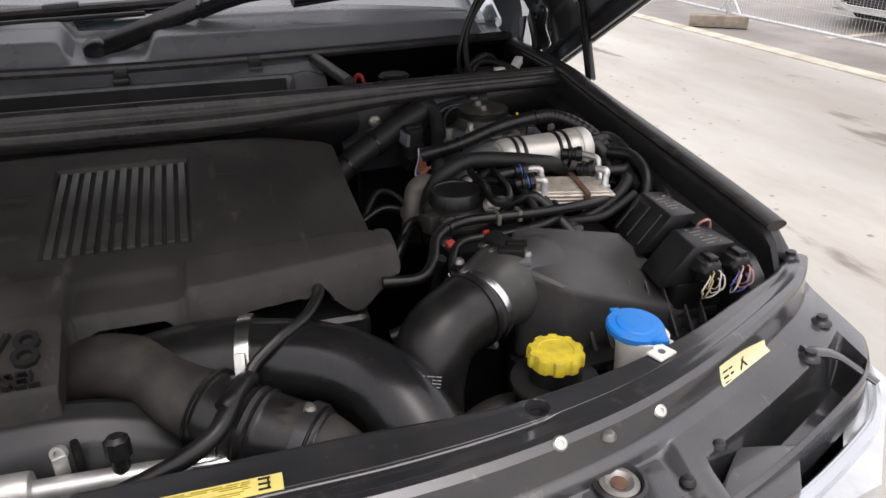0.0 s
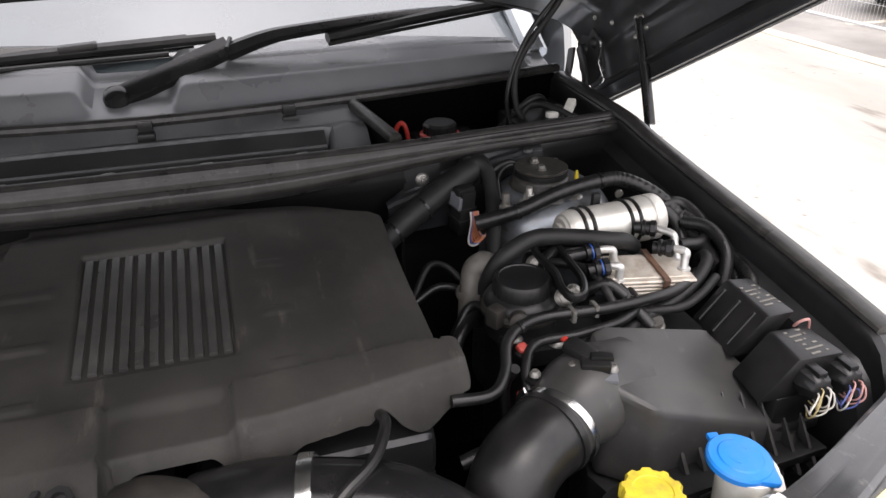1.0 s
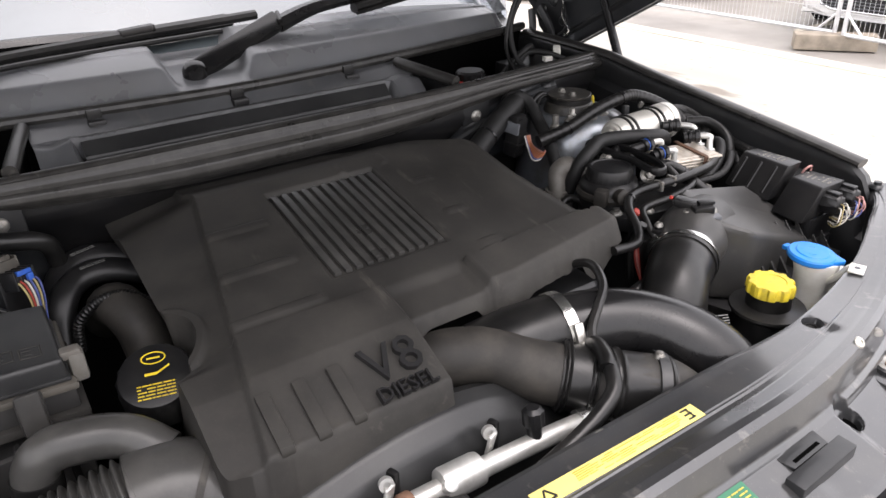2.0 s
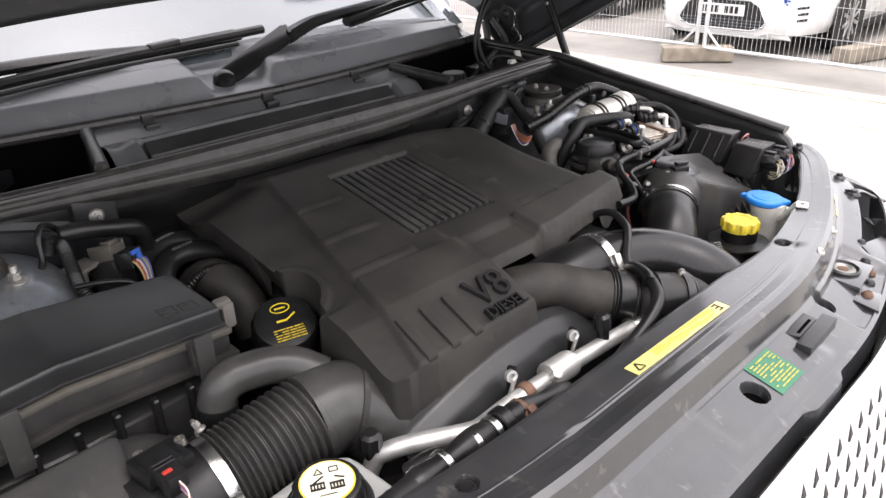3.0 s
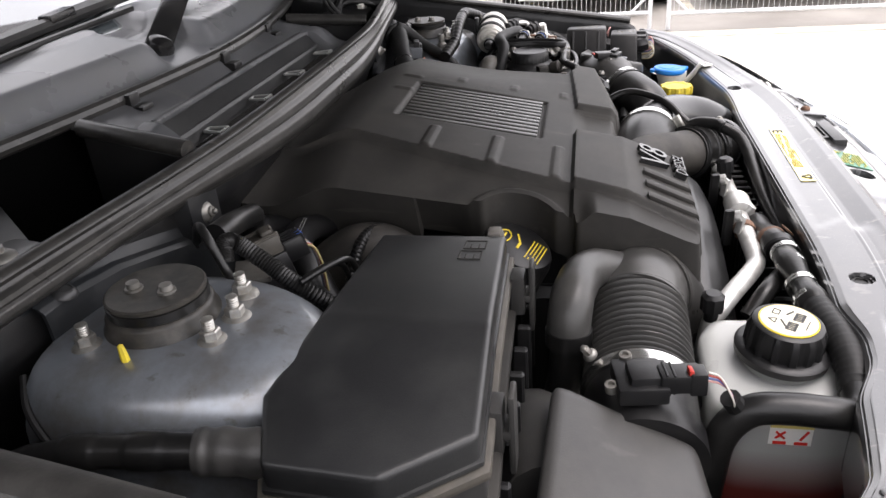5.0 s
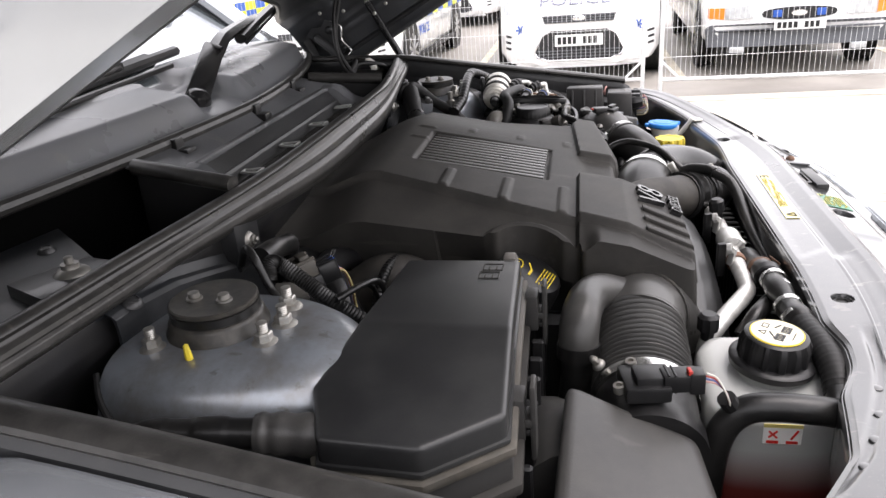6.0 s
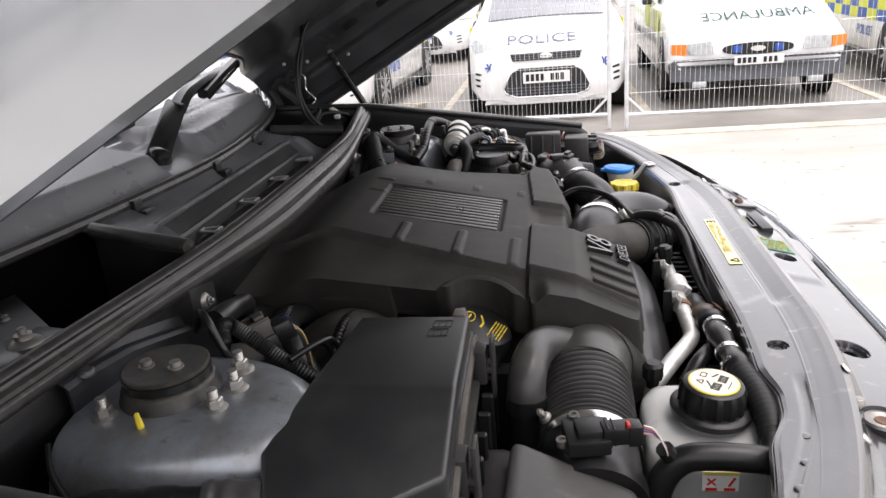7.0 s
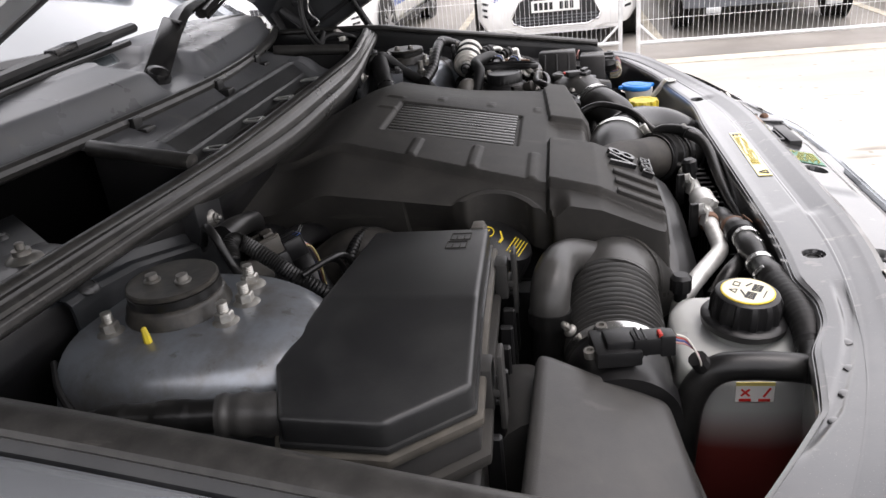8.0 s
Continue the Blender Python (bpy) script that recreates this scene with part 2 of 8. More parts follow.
batten_yellow = mat("reflective_yellow", (0.66, 0.70, 0.02), 0.4, var=0.05, bump=0)
amber = mat("amber_lens", (0.75, 0.22, 0.02), 0.2, var=0.1, bump=0, coat=0.6)
lamp_glass = mat("headlamp_glass", (0.55, 0.57, 0.58), 0.12, metal=0.4, var=0.2, scale=25, bump=0.05, coat=1.0)
screen_glass = mat("windscreen_glass", (0.06, 0.072, 0.078), 0.05, var=0.1, bump=0, coat=1.0, ior=2.0)
car_glass = mat("car_window_glass", (0.16, 0.17, 0.19), 0.07, var=0.15, bump=0, coat=0.6, ior=1.6)
chrome = mat("chrome", (0.75, 0.75, 0.75), 0.1, metal=1.0, var=0.05, bump=0)
silver_grille = mat("silver_grille_paint", (0.75, 0.75, 0.74), 0.3, metal=0.4, var=0.08, bump=0.03)

# the coolant shows paler towards its level, where the shell is thicker than the liquid film
cn, cl = coolant.node_tree.nodes, coolant.node_tree.links
c_tc, c_xyz, c_rng, c_mix = cn.new("ShaderNodeTexCoord"), cn.new("ShaderNodeSeparateXYZ"), cn.new("ShaderNodeMapRange"), cn.new("ShaderNodeMix")
cl.new(c_tc.outputs["Object"], c_xyz.inputs[0])
cl.new(c_xyz.outputs[2], c_rng.inputs["Value"])
c_rng.inputs["From Min"].default_value, c_rng.inputs["From Max"].default_value = 0.122, 0.172
c_mix.data_type = "RGBA"
c_mix.inputs[7].default_value = (0.34, 0.345, 0.332, 1)
cl.new(c_rng.outputs[0], c_mix.inputs[0])
cl.new(cn["Principled BSDF"].inputs["Base Color"].links[0].from_socket, c_mix.inputs[6])
cl.new(c_mix.outputs[2], cn["Principled BSDF"].inputs["Base Color"])

# ---- small builders ----
OFFSET = {}


def thing(name, at, label, category, group="", kind=""):
    ob = new(name)
    ob.empty_display_size = 0.05
    ob.location = at
    OFFSET[ob] = Vector(at)
    return tagged(ob, label, category, group, kind)


def finish(bm, name, material, sharp=35):
    bmesh.ops.recalc_face_normals(bm, faces=bm.faces)
    me = bpy.data.meshes.new(name)
    for f in bm.faces:
        f.smooth = True
    bm.to_mesh(me)
    bm.free()
    me.materials.append(material)
    me.set_sharp_from_angle(angle=radians(sharp))
    return me


def part(name, bm, material, parent, label="", sharp=35):
    """One mesh under a thing or a part; bm is in world places when the thing is."""
    shift = OFFSET.get(parent, Vector((0, 0, 0)))
    bm.transform(Matrix.Translation(-shift))
    ob = new(name, finish(bm, name, material, sharp))
    ob.parent = parent
    OFFSET[ob] = shift
    return tagged(ob, label)


def solid(name, bm, material, label, category, group="", kind="", sharp=35):
    """A thing that is one mesh, with its origin at its base's middle."""
    lo = [min(v.co[i] for v in bm.verts) for i in range(3)]
    hi = [max(v.co[i] for v in bm.verts) for i in range(3)]
    at = Vector(((lo[0] + hi[0]) / 2, (lo[1] + hi[1]) / 2, lo[2]))
    bm.transform(Matrix.Translation(-at))
    ob = new(name, finish(bm, name, material, sharp))
    ob.location = at
    OFFSET[ob] = at
    return tagged(ob, label, category, group, kind)


def join(*bms):
    out = bmesh.new()
    for b in bms:
        me = bpy.data.meshes.new("joining")
        b.to_mesh(me)
        b.free()
        out.from_mesh(me)
        bpy.data.meshes.remove(me)
    return out


def spline(pts, seg=8):
    p = [Vector(q) for q in pts]
    p = [2 * p[0] - p[1]] + p + [2 * p[-1] - p[-2]]
    out = []
    for i in range(1, len(p) - 2):
        a, b, c, d = p[i - 1:i + 3]
        for k in range(seg):
            t = k / seg
            out.append(0.5 * (2 * b + (c - a) * t + (2 * a - 5 * b + 4 * c - d) * t * t + (3 * b - a - 3 * c + d) * t ** 3))
    out.append(p[-2])
    return out


def tube(pts, r, n=14, seg=8, caps=True, flat=1.0):
    """A round hose along a smooth line. r: a radius, or a function of the way along it (0 to 1)."""
    line = spline(pts, seg) if seg > 1 else [Vector(q) for q in pts]
    bm = bmesh.new()
    way = (line[1] - line[0]).normalized()
    side = way.cross(Vector((0, 0, 1)))
    if side.length < 0.1:
        side = way.cross(Vector((0, 1, 0)))
    side.normalize()
    rings = []
    for i, q in enumerate(line):
        d = (line[min(i + 1, len(line) - 1)] - line[max(i - 1, 0)]).normalized()
        side = (side - d * side.dot(d)).normalized()
        up = side.cross(d)
        rr = r(i / (len(line) - 1)) if callable(r) else r
        rings.append([bm.verts.new(q + (side * math.cos(a) + up * math.sin(a) * flat) * rr)
                      for a in (2 * math.pi * k / n for k in range(n))])
    for a, b in zip(rings, rings[1:]):
        for k in range(n):
            bm.faces.new((a[k], a[(k + 1) % n], b[(k + 1) % n], b[k]))
    if caps:
        bm.faces.new(rings[0][::-1])
        bm.faces.new(rings[-1])
    return bm


def straight(a, b, r, n=12):
    return tube([a, b], r, n, 1)


def lathe(profile, at=(0, 0, 0), axis=(0, 0, 1), n=32, ribs=0, depth=0.0, ribbed=()):
    """A turned form from (radius, height) pairs, standing on at, along axis; ribs: grip ribs on the rings named in ribbed."""
    bm = bmesh.new()
    rings = []
    for j, (r, z) in enumerate(profile):
        ring = []
        for k in range(n):
            a = 2 * math.pi * k / n
            rr = r + (depth * (1 if math.cos(a * ribs) > 0 else -1) if ribs and j in ribbed else 0)
            ring.append(bm.verts.new((rr * math.cos(a), rr * math.sin(a), z)))
        rings.append(ring)
    for a, b in zip(rings, rings[1:]):
        for k in range(n):
            bm.faces.new((a[k], a[(k + 1) % n], b[(k + 1) % n], b[k]))
    bm.faces.new(rings[0][::-1])
    bm.faces.new(rings[-1])
    bm.transform(Matrix.Translation(at) @ Vector(axis).to_track_quat("Z", "Y").to_matrix().to_4x4())
    return bm


def box(x0, x1, y0, y1, z0, z1, bevel=0.004, seg=2):
    bm = bmesh.new()
    bmesh.ops.create_cube(bm, size=1)
    bm.transform(Matrix.Translation(((x0 + x1) / 2, (y0 + y1) / 2, (z0 + z1) / 2)) @ Matrix.Diagonal((x1 - x0, y1 - y0, z1 - z0, 1)))
    if bevel:
        bmesh.ops.bevel(bm, geom=bm.edges[:], offset=bevel, segments=seg, affect="EDGES", profile=0.6)
    return bm


def oriented(sx, sy, sz, m, bevel=0.003, seg=2):
    bm = box(-sx / 2, sx / 2, -sy / 2, sy / 2, -sz / 2, sz / 2, bevel, seg)
    bm.transform(m)
    return bm


def prism(poly, z0, z1, bevel=0.004, seg=2, top=None, draft=0.0):
    """A plate or box over a plan outline. top: the upper face's height as a function of x, y; draft: how far its foot spreads."""
    bm = bmesh.new()
    cx, cy = sum(p[0] for p in poly) / len(poly), sum(p[1] for p in poly) / len(poly)
    lo = [bm.verts.new((x + (x - cx) * draft, y + (y - cy) * draft, z0(x, y) if callable(z0) else z0)) for x, y in poly]
    hi = [bm.verts.new((x, y, top(x, y) if top else z1)) for x, y in poly]
    bm.faces.new(lo[::-1])
    bm.faces.new(hi)
    k = len(poly)
    for i in range(k):
        bm.faces.new((lo[i], lo[(i + 1) % k], hi[(i + 1) % k], hi[i]))
    if bevel:
        bmesh.ops.bevel(bm, geom=bm.edges[:], offset=bevel, segments=seg, affect="EDGES", profile=0.6)
    return bm


def sheet(fn, us, vs, back=(0, 0, -0.002)):
    """A pressed panel: fn(u, v) gives its places; back: the way through its thickness."""
    bm = bmesh.new()
    back = Vector(back)
    top = [[bm.verts.new(fn(u, v)) for v in vs] for u in us]
    low = [[bm.verts.new(w.co + back) for w in row] for row in top]
    nu, nv = len(us), len(vs)
    for i in range(nu - 1):
        for j in range(nv - 1):
            bm.faces.new((top[i][j], top[i + 1][j], top[i + 1][j + 1], top[i][j + 1]))
            bm.faces.new((low[i][j + 1], low[i + 1][j + 1], low[i + 1][j], low[i][j]))
    for i in range(nu - 1):
        for j in (0, nv - 1):
            bm.faces.new((top[i][j], low[i][j], low[i + 1][j], top[i + 1][j]))
    for j in range(nv - 1):
        for i in (0, nu - 1):
            bm.faces.new((top[i][j + 1], low[i][j + 1], low[i][j], top[i][j]))
    return bm


def steps(a, b, n):
    return [a + (b - a) * i / n for i in range(n + 1)]


def smooth(a, b, x):
    t = max(0.0, min(1.0, (x - a) / (b - a)))
    return t * t * (3 - 2 * t)


def bumpy(x, lo, hi, soft):
    return smooth(lo - soft, lo + soft, x) * (1 - smooth(hi - soft, hi + soft, x))


def lettering(text, size, depth, m):
    """The built-in font as a mesh, baseline at the left end of m's x axis."""
    cu = bpy.data.curves.new("letters", "FONT")
    cu.body, cu.size, cu.extrude, cu.resolution_u = text, size, depth / 2, 2
    ob = bpy.data.objects.new("letters", cu)
    me = bpy.data.meshes.new_from_object(ob)
    bm = bmesh.new()
    bm.from_mesh(me)
    bpy.data.objects.remove(ob)
    bpy.data.meshes.remove(me)
    bm.transform(m)
    return bm


def frame_at(origin, right, up):
    """The pose whose x axis is right and whose z axis faces the reader."""
    x = Vector(right).normalized()
    z = x.cross(Vector(up)).normalized()
    y = z.cross(x)
    return Matrix((
        (x.x, y.x, z.x, origin[0]), (x.y, y.y, z.y, origin[1]), (x.z, y.z, z.z, origin[2]), (0, 0, 0, 1)))


def bars(w, h, rows, m, seed=0, fill=0.8, thick=0.0006):
    """Lines of print that cannot be read, as plain bars."""
    rnd = random.Random(seed)
    out = []
    for i in range(rows):
        x = 0.0
        while x < w * 0.96:
            d = min(w * rnd.uniform(0.08, 0.3), w - x)
            if rnd.random() < fill:
                out.append(oriented(d * 0.85, h / rows * 0.32, thick, m @ pose(x + d / 2, h - (i + 0.5) * h / rows, 0), 0))
            x += d
    return join(*out)


def hexbolt(at, r=0.007, h=0.008, axis=(0, 0, 1), washer=True, stud=0.0):
    prof = [(r * 2.0, 0), (r * 1.9, 0.0015), (r * 1.35, 0.005), (r * 1.02, 0.0055), (r, 0.006), (r, h), (r * 0.55, h + 0.0004)] if washer else [(r, 0), (r, h), (r * .5, h + .0005)]
    bm = lathe(prof, at, axis, n=12)
    if stud:
        bm = join(bm, lathe([(r * 0.5, 0), (r * 0.5, h + stud), (r * 0.3, h + stud + 0.001)], at, axis, n=10))
    return bm


def hexnut(at, r=0.0105, axis=(0, 0, 1), stud=0.014):
    """A flanged nut on a threaded stud."""
    flange = lathe([(r * 1.62, 0), (r * 1.60, 0.0018), (r * 1.12, 0.0050), (r * 0.9, 0.0055)], at, axis, n=22)
    nut = lathe([(r * 0.98, 0.0045), (r, 0.0055), (r, 0.0118), (r * 0.85, 0.0130), (r * 0.6, 0.0131)], at, axis, n=6)
    thread = [(r * (0.52 if k % 2 else 0.60), 0.0125 + stud * k / 10) for k in range(11)]
    return join(flange, nut, lathe(thread + [(r * 0.3, 0.0133 + stud)], at, axis, n=12))


def offset(poly, d):
    """A plan outline moved outwards by d, with mitred corners."""
    area = sum(a[0] * b[1] - b[0] * a[1] for a, b in zip(poly, poly[1:] + poly[:1]))
    s, out = (1 if area > 0 else -1), []
    for i, p in enumerate(poly):
        e = (Vector(p) - Vector(poly[i - 1])).normalized()
        f = (Vector(poly[(i + 1) % len(poly)]) - Vector(p)).normalized()
        n1, n2 = Vector((e.y, -e.x)) * s, Vector((f.y, -f.x)) * s
        m = (n1 + n2) / max(0.3, 1 + n1.dot(n2))
        out.append((p[0] + m.x * d, p[1] + m.y * d))
    return out


def folded(poly, z0, top, fold, bevel=0.005, seg=3):
    """A box over a plan outline whose top face is folded along the line between two corners."""
    bm = bmesh.new()
    k = len(poly)
    lo = [bm.verts.new((x, y, z0(x, y))) for x, y in poly]
    hi = [bm.verts.new((x, y, top(x, y))) for x, y in poly]
    i, j = fold
    bm.faces.new(hi[i:j + 1])
    bm.faces.new(hi[j:] + hi[:i + 1])
    bm.faces.new(lo[i:j + 1][::-1])
    bm.faces.new((lo[j:] + lo[:i + 1])[::-1])
    for a in range(k):
        bm.faces.new((lo[a], lo[(a + 1) % k], hi[(a + 1) % k], hi[a]))
    low_crease = bm.edges.get((lo[i], lo[j]))
    bmesh.ops.bevel(bm, geom=[e for e in bm.edges if e is not low_crease], offset=bevel, segments=seg, affect="EDGES", profile=0.6)
    return bm


# ---- ground ----
def ground_sheet(x0, x1, y0, y1, z, name, material, label, category):
    us, vs = steps(x0, x1, 24), steps(y0, y1, 24)
    bm = bmesh.new()
    g = [[bm.verts.new((u, v, z)) for v in vs] for u in us]
    for i in range(24):
        for j in range(24):
            bm.faces.new((g[i][j], g[i + 1][j], g[i + 1][j + 1], g[i][j + 1]))
    ob = new(name, finish(bm, name, material))
    return tagged(ob, label, category, kind="structure")


ground_sheet(-400, 400, -400, 400, -0.012, "ground", tarmac, "damp grey concrete of the car park", "ground")
lane = solid("road", box(-9, 5.75, -40, 60, -0.3, 0.0, 0.006), concrete, "bright worn concrete lane in front of the fence", "road", kind="structure")
for y0 in (-2.45, -0.05, 2.3, 4.7, 7.1):
    solid("parking_line", box(7.0, 11.6, y0 - 0.05, y0 + 0.05, -0.012, -0.006, 0), line_paint,
          "worn pale parking bay line on concrete", "road marking", "parking bay lines")
solid("kerb_line", box(5.75, 5.95, -40, 60, -0.3, 0.012, 0.01), line_paint, "pale concrete edge strip along the lane", "kerb", kind="structure")

# ---- the car's body round the engine bay ----
car = thing("car", (0, 1.0, 0), "dark grey off-road car with its bonnet propped open", "car")


def arc(x):
    """How far the front end curves back away from the middle."""
    a = abs(x)
    return 0.33 * max(0.0, a - 0.2) ** 2 + 4.0 * max(0.0, a - 0.74) ** 2


# front panel over the radiator, in profile from the bay to the grille
PROFILE = [(0.745, 0.985), (0.745, 1.052), (0.743, 1.0570), (0.737, 1.0592), (0.696, 1.0600), (0.690, 1.0570), (0.684, 1.0575), (0.664, 1.0655),
           (0.655, 1.0668), (0.647, 1.0625), (0.636, 1.036), (0.628, 1.0295), (0.562, 1.0135), (0.554, 1.0095), (0.550, 0.975)]
CUPS = [(0.042, 0.603, 0.0165, 0.016), (0.311, 0.627, 0.0165, 0.016), (-0.271, 0.615, 0.0205, 0.010), (-0.3225, 0.7185, 0.0115, 0.007), (0.392, 0.7255, 0.0115, 0.009)]


def slam(u, v):
    i = min(int(v), len(PROFILE) - 2)
    t = v - i
    y = PROFILE[i][0] * (1 - t) + PROFILE[i + 1][0] * t
    z = PROFILE[i][1] * (1 - t) + PROFILE[i + 1][1] * t
    a = abs(u)
    z += 0.0034 * bumpy(v, 4.4, 6.4, 0.5) * (1 - bumpy(u, -0.205, 0.40, 0.012))          # the groove beside the ridge ends short of the wings
    z -= 0.0016 * bumpy(v, 3.1, 4.4, 0.25) * bumpy(u, -0.205 + 0.03 * (v - 3.1), 0.40, 0.006)
    line = 3 + (0.737 - 0.702 - 0.036 * smooth(0.45, 0.67, -u)) / 0.041
    z -= 0.0032 * bumpy(v, line - 0.14, line + 0.14, 0.1) * bumpy(-u, 0.40, 0.67, 0.02)      # pressed line beside the coolant tank
    if v > 8.5:                                      # pressed pockets of the front shelf
        z -= 0.008 * bumpy(u, 0.30, 0.50, 0.010) * smooth(10.6, 11.1, v) * (1 - smooth(11.8, 12.2, v))
        z += 0.003 * bumpy(u, -0.05, 0.20, 0.010) * smooth(10.4, 11, v) * (1 - smooth(11.75, 11.95, v))
        z -= 0.055 * bumpy(a, 0.535, 0.775, 0.008) * smooth(11.4, 11.6, v) * (1 - smooth(12.1, 12.3, v))    # headlamp pocket
    z += 0.022 * smooth(0.45, 0.8, a)
    y -= 0.015 * bumpy(-u, 0.40, 0.49, 0.035) * smooth(3.6, 2.8, v)          # cut back beside the coolant tank
    y += 0.35 * max(0.0, -u - 0.615) * smooth(4.0, 3.0, v)
    y -= 0.014 * bumpy(u, 0.30, 0.66, 0.10) * smooth(3.6, 2.8, v)
    y -= 0.010 * bumpy(u, 0.075, 0.17, 0.012) * smooth(12.2, 13.2, v)       # the outer edge steps in and out along the grille
    y = y + arc(u) * (1 + 0.32 * smooth(8, 13, v))
    y += (0.155 * max(0.0, a - 0.2) ** 2 - 0.6 * max(0.0, a - 0.74) ** 2) * smooth(2.6, 6.0, v) * (1 - smooth(9.5, 12.5, v))     # the ridge sweeps back more than the edges
    for hx, hy, r, deep in CUPS:
        if abs(u - hx) < 0.03 and abs(y - hy) < 0.03:
            z -= deep * smooth(1.06, 0.93, math.hypot(u - hx, y - hy) / r)
    return (u, y, z)


SLAM_US = sorted(set(steps(-0.815, 0.815, 200) + [hx + k * 0.0012 for hx, hy, r, deep in CUPS for k in range(-20, 21)]))
SLAM_VS = steps(0, 3, 24) + steps(3, 4, 28)[1:] + steps(4, 11, 70)[1:] + steps(11, 12, 56)[1:] + steps(12, len(PROFILE) - 1, 20)[1:]
front_panel = part("front_panel", sheet(slam, SLAM_US, SLAM_VS, (0, 0.002, -0.003)), grey_paint, car,
                   "scuffed dark grey painted front cross panel")


def slam_z(x, y):
    """Height of the front panel's skin at a place."""
    line = [slam(x, v / 5) for v in range(10, 64)]
    for p, q in zip(line, line[1:]):
        if min(p[1], q[1]) <= y <= max(p[1], q[1]) and p[1] != q[1]:
            t = (y - p[1]) / (q[1] - p[1])
            return p[2] * (1 - t) + q[2] * t
    return min(line, key=lambda p: abs(p[1] - y))[2]


def disc_on(x, y, r, h=0.0015, dz=0.0):
    e = 0.006
    tilt = Vector(((slam_z(x - e, y) - slam_z(x + e, y)) / (2 * e), (slam_z(x, y - e) - slam_z(x, y + e)) / (2 * e), 1))
    tilt.x, tilt.y = max(-0.2, min(0.2, tilt.x)), max(-0.35, min(0.35, tilt.y))
    return lathe([(r, -0.006), (r, h * 0.7), (r * 0.93, h)], (x, y, slam_z(x, y) + dz), tilt, n=24)


# the larger cups get a black disc that paints the shade of an open hole
for x, y, r, deep in CUPS:
    if r > 0.012:
        part("hole", lathe([(r * (0.94 if deep > 0.012 else 0.4), -0.001), (r * (0.94 if deep > 0.012 else 0.4), 0.0014)], (x, y, slam(x, 11 + (0.628 - y + arc(x)) / 0.066)[2]), (0, -0.2, 1), n=24), shade_black, front_panel, "black disc painted as the shade of an oval hole")
    else:
        z = slam_z(x, y)
        part("rubber_bush", lathe([(0.0090, 0), (0.0090, 0.003), (0.0065, 0.0035), (0.006, 0.002), (0.001, 0.002)], (x, y, z), n=24), rubber, front_panel, "black rubber buffer bush")
# uncut panel: black discs paint the shade inside these two holes
for x, y, r in ((0.745, 0.816, 0.010), (-0.745, 0.816, 0.010)):
    part("hole", disc_on(x, y, r, 0.001), shade_black, front_panel, "black disc painted as the shade of an oval hole")
for s in (1, -1):
    for x, y in ((0.387, 0.667), (0.502, 0.689)):
        part("screw", lathe([(0.0072, 0), (0.0072, 0.0012), (0.0056, 0.0030), (0.0027, 0.0036), (0.0025, 0.0020)], (s * x, y, slam_z(s * x, y)), (0, -0.7, 0.7), n=18), zinc, front_panel, "bright domed screw")
    for x, y, m in ((0.438, 0.672, dull_zinc), (0.55, 0.657, inner_paint), (0.50, 0.632, inner_paint), (0.475, 0.615, rust), (0.444, 0.606, inner_paint)):
        part("bolt", hexbolt((s * x, y, slam_z(s * x, y)), 0.0040, 0.006), m, front_panel)
    for x, y in ((0.803, 0.871), (0.771, 0.775), (0.714, 0.728)):
        part("bolt", hexbolt((s * x, y, slam_z(s * x, y)), 0.0062, 0.010), inner_paint, front_panel)
    tab = part("tab_plate", prism([(s * 0.355, 0.566), (s * 0.412, 0.580), (s * 0.408, 0.612), (s * 0.366, 0.604)], 1.000, slam_z(s * 0.39, 0.595) + 0.005, 0.002), grey_paint, front_panel)
    part("bolt", hexbolt((s * 0.393, 0.594, slam_z(s * 0.39, 0.595) + 0.005), 0.0045, 0.005), rust, tab)
    # latch bracket with the lock's opening
    part("latch_plate", prism([(s * 0.395, 0.605), (s * 0.485, 0.615), (s * 0.49, 0.672), (s * 0.40, 0.662)], 1.012, 1.0215, 0.003), grey_paint, front_panel)
    part("latch_ring", lathe([(0.025, -0.008), (0.025, 0.006), (0.0215, 0.008), (0.019, 0.003), (0.010, 0.002)], (s * 0.437, 0.645, slam_z(s * 0.437, 0.645) + 0.001), (0, -0.06, 1)), inner_paint, front_panel, "greasy dark bonnet lock ring")
    part("latch_socket", lathe([(0.0185, 0), (0.018, 0.003), (0.013, 0.004), (0.008, 0.001)], (s * 0.437, 0.645, slam_z(s * 0.437, 0.645) + 0.003), (0, -0.06, 1)), dull_zinc, front_panel, "worn lock socket")
    part("latch_hole", lathe([(0.0078, 0), (0.0078, 0.0022)], (s * 0.437, 0.645, slam_z(s * 0.437, 0.645) + 0.003), (0, -0.06, 1), n=18), rust, front_panel, "rusty lock opening")
for x, y in ((-0.503, 0.744), (-0.549, 0.757), (-0.590, 0.775), (-0.630, 0.796)):
    part("nub", lathe([(0.0055, -0.003), (0.0050, 0.0002), (0.0035, 0.0006), (0.001, 0.0008)], (x, y, slam_z(x, y)), n=18), grey_paint, front_panel, "small pressed nub")
lz = slam_z(0.215, 0.60)
part("release_lever", join(prism([(0.165, 0.588), (0.262, 0.592), (0.262, 0.612), (0.165, 0.608)], lz - 0.004, lz + 0.012, 0.002), prism([(0.185, 0.610), (0.245, 0.612), (0.250, 0.632), (0.180, 0.630)], lz - 0.002, lz + 0.010, 0.002)), inner_paint, front_panel, "dark bonnet release plate")
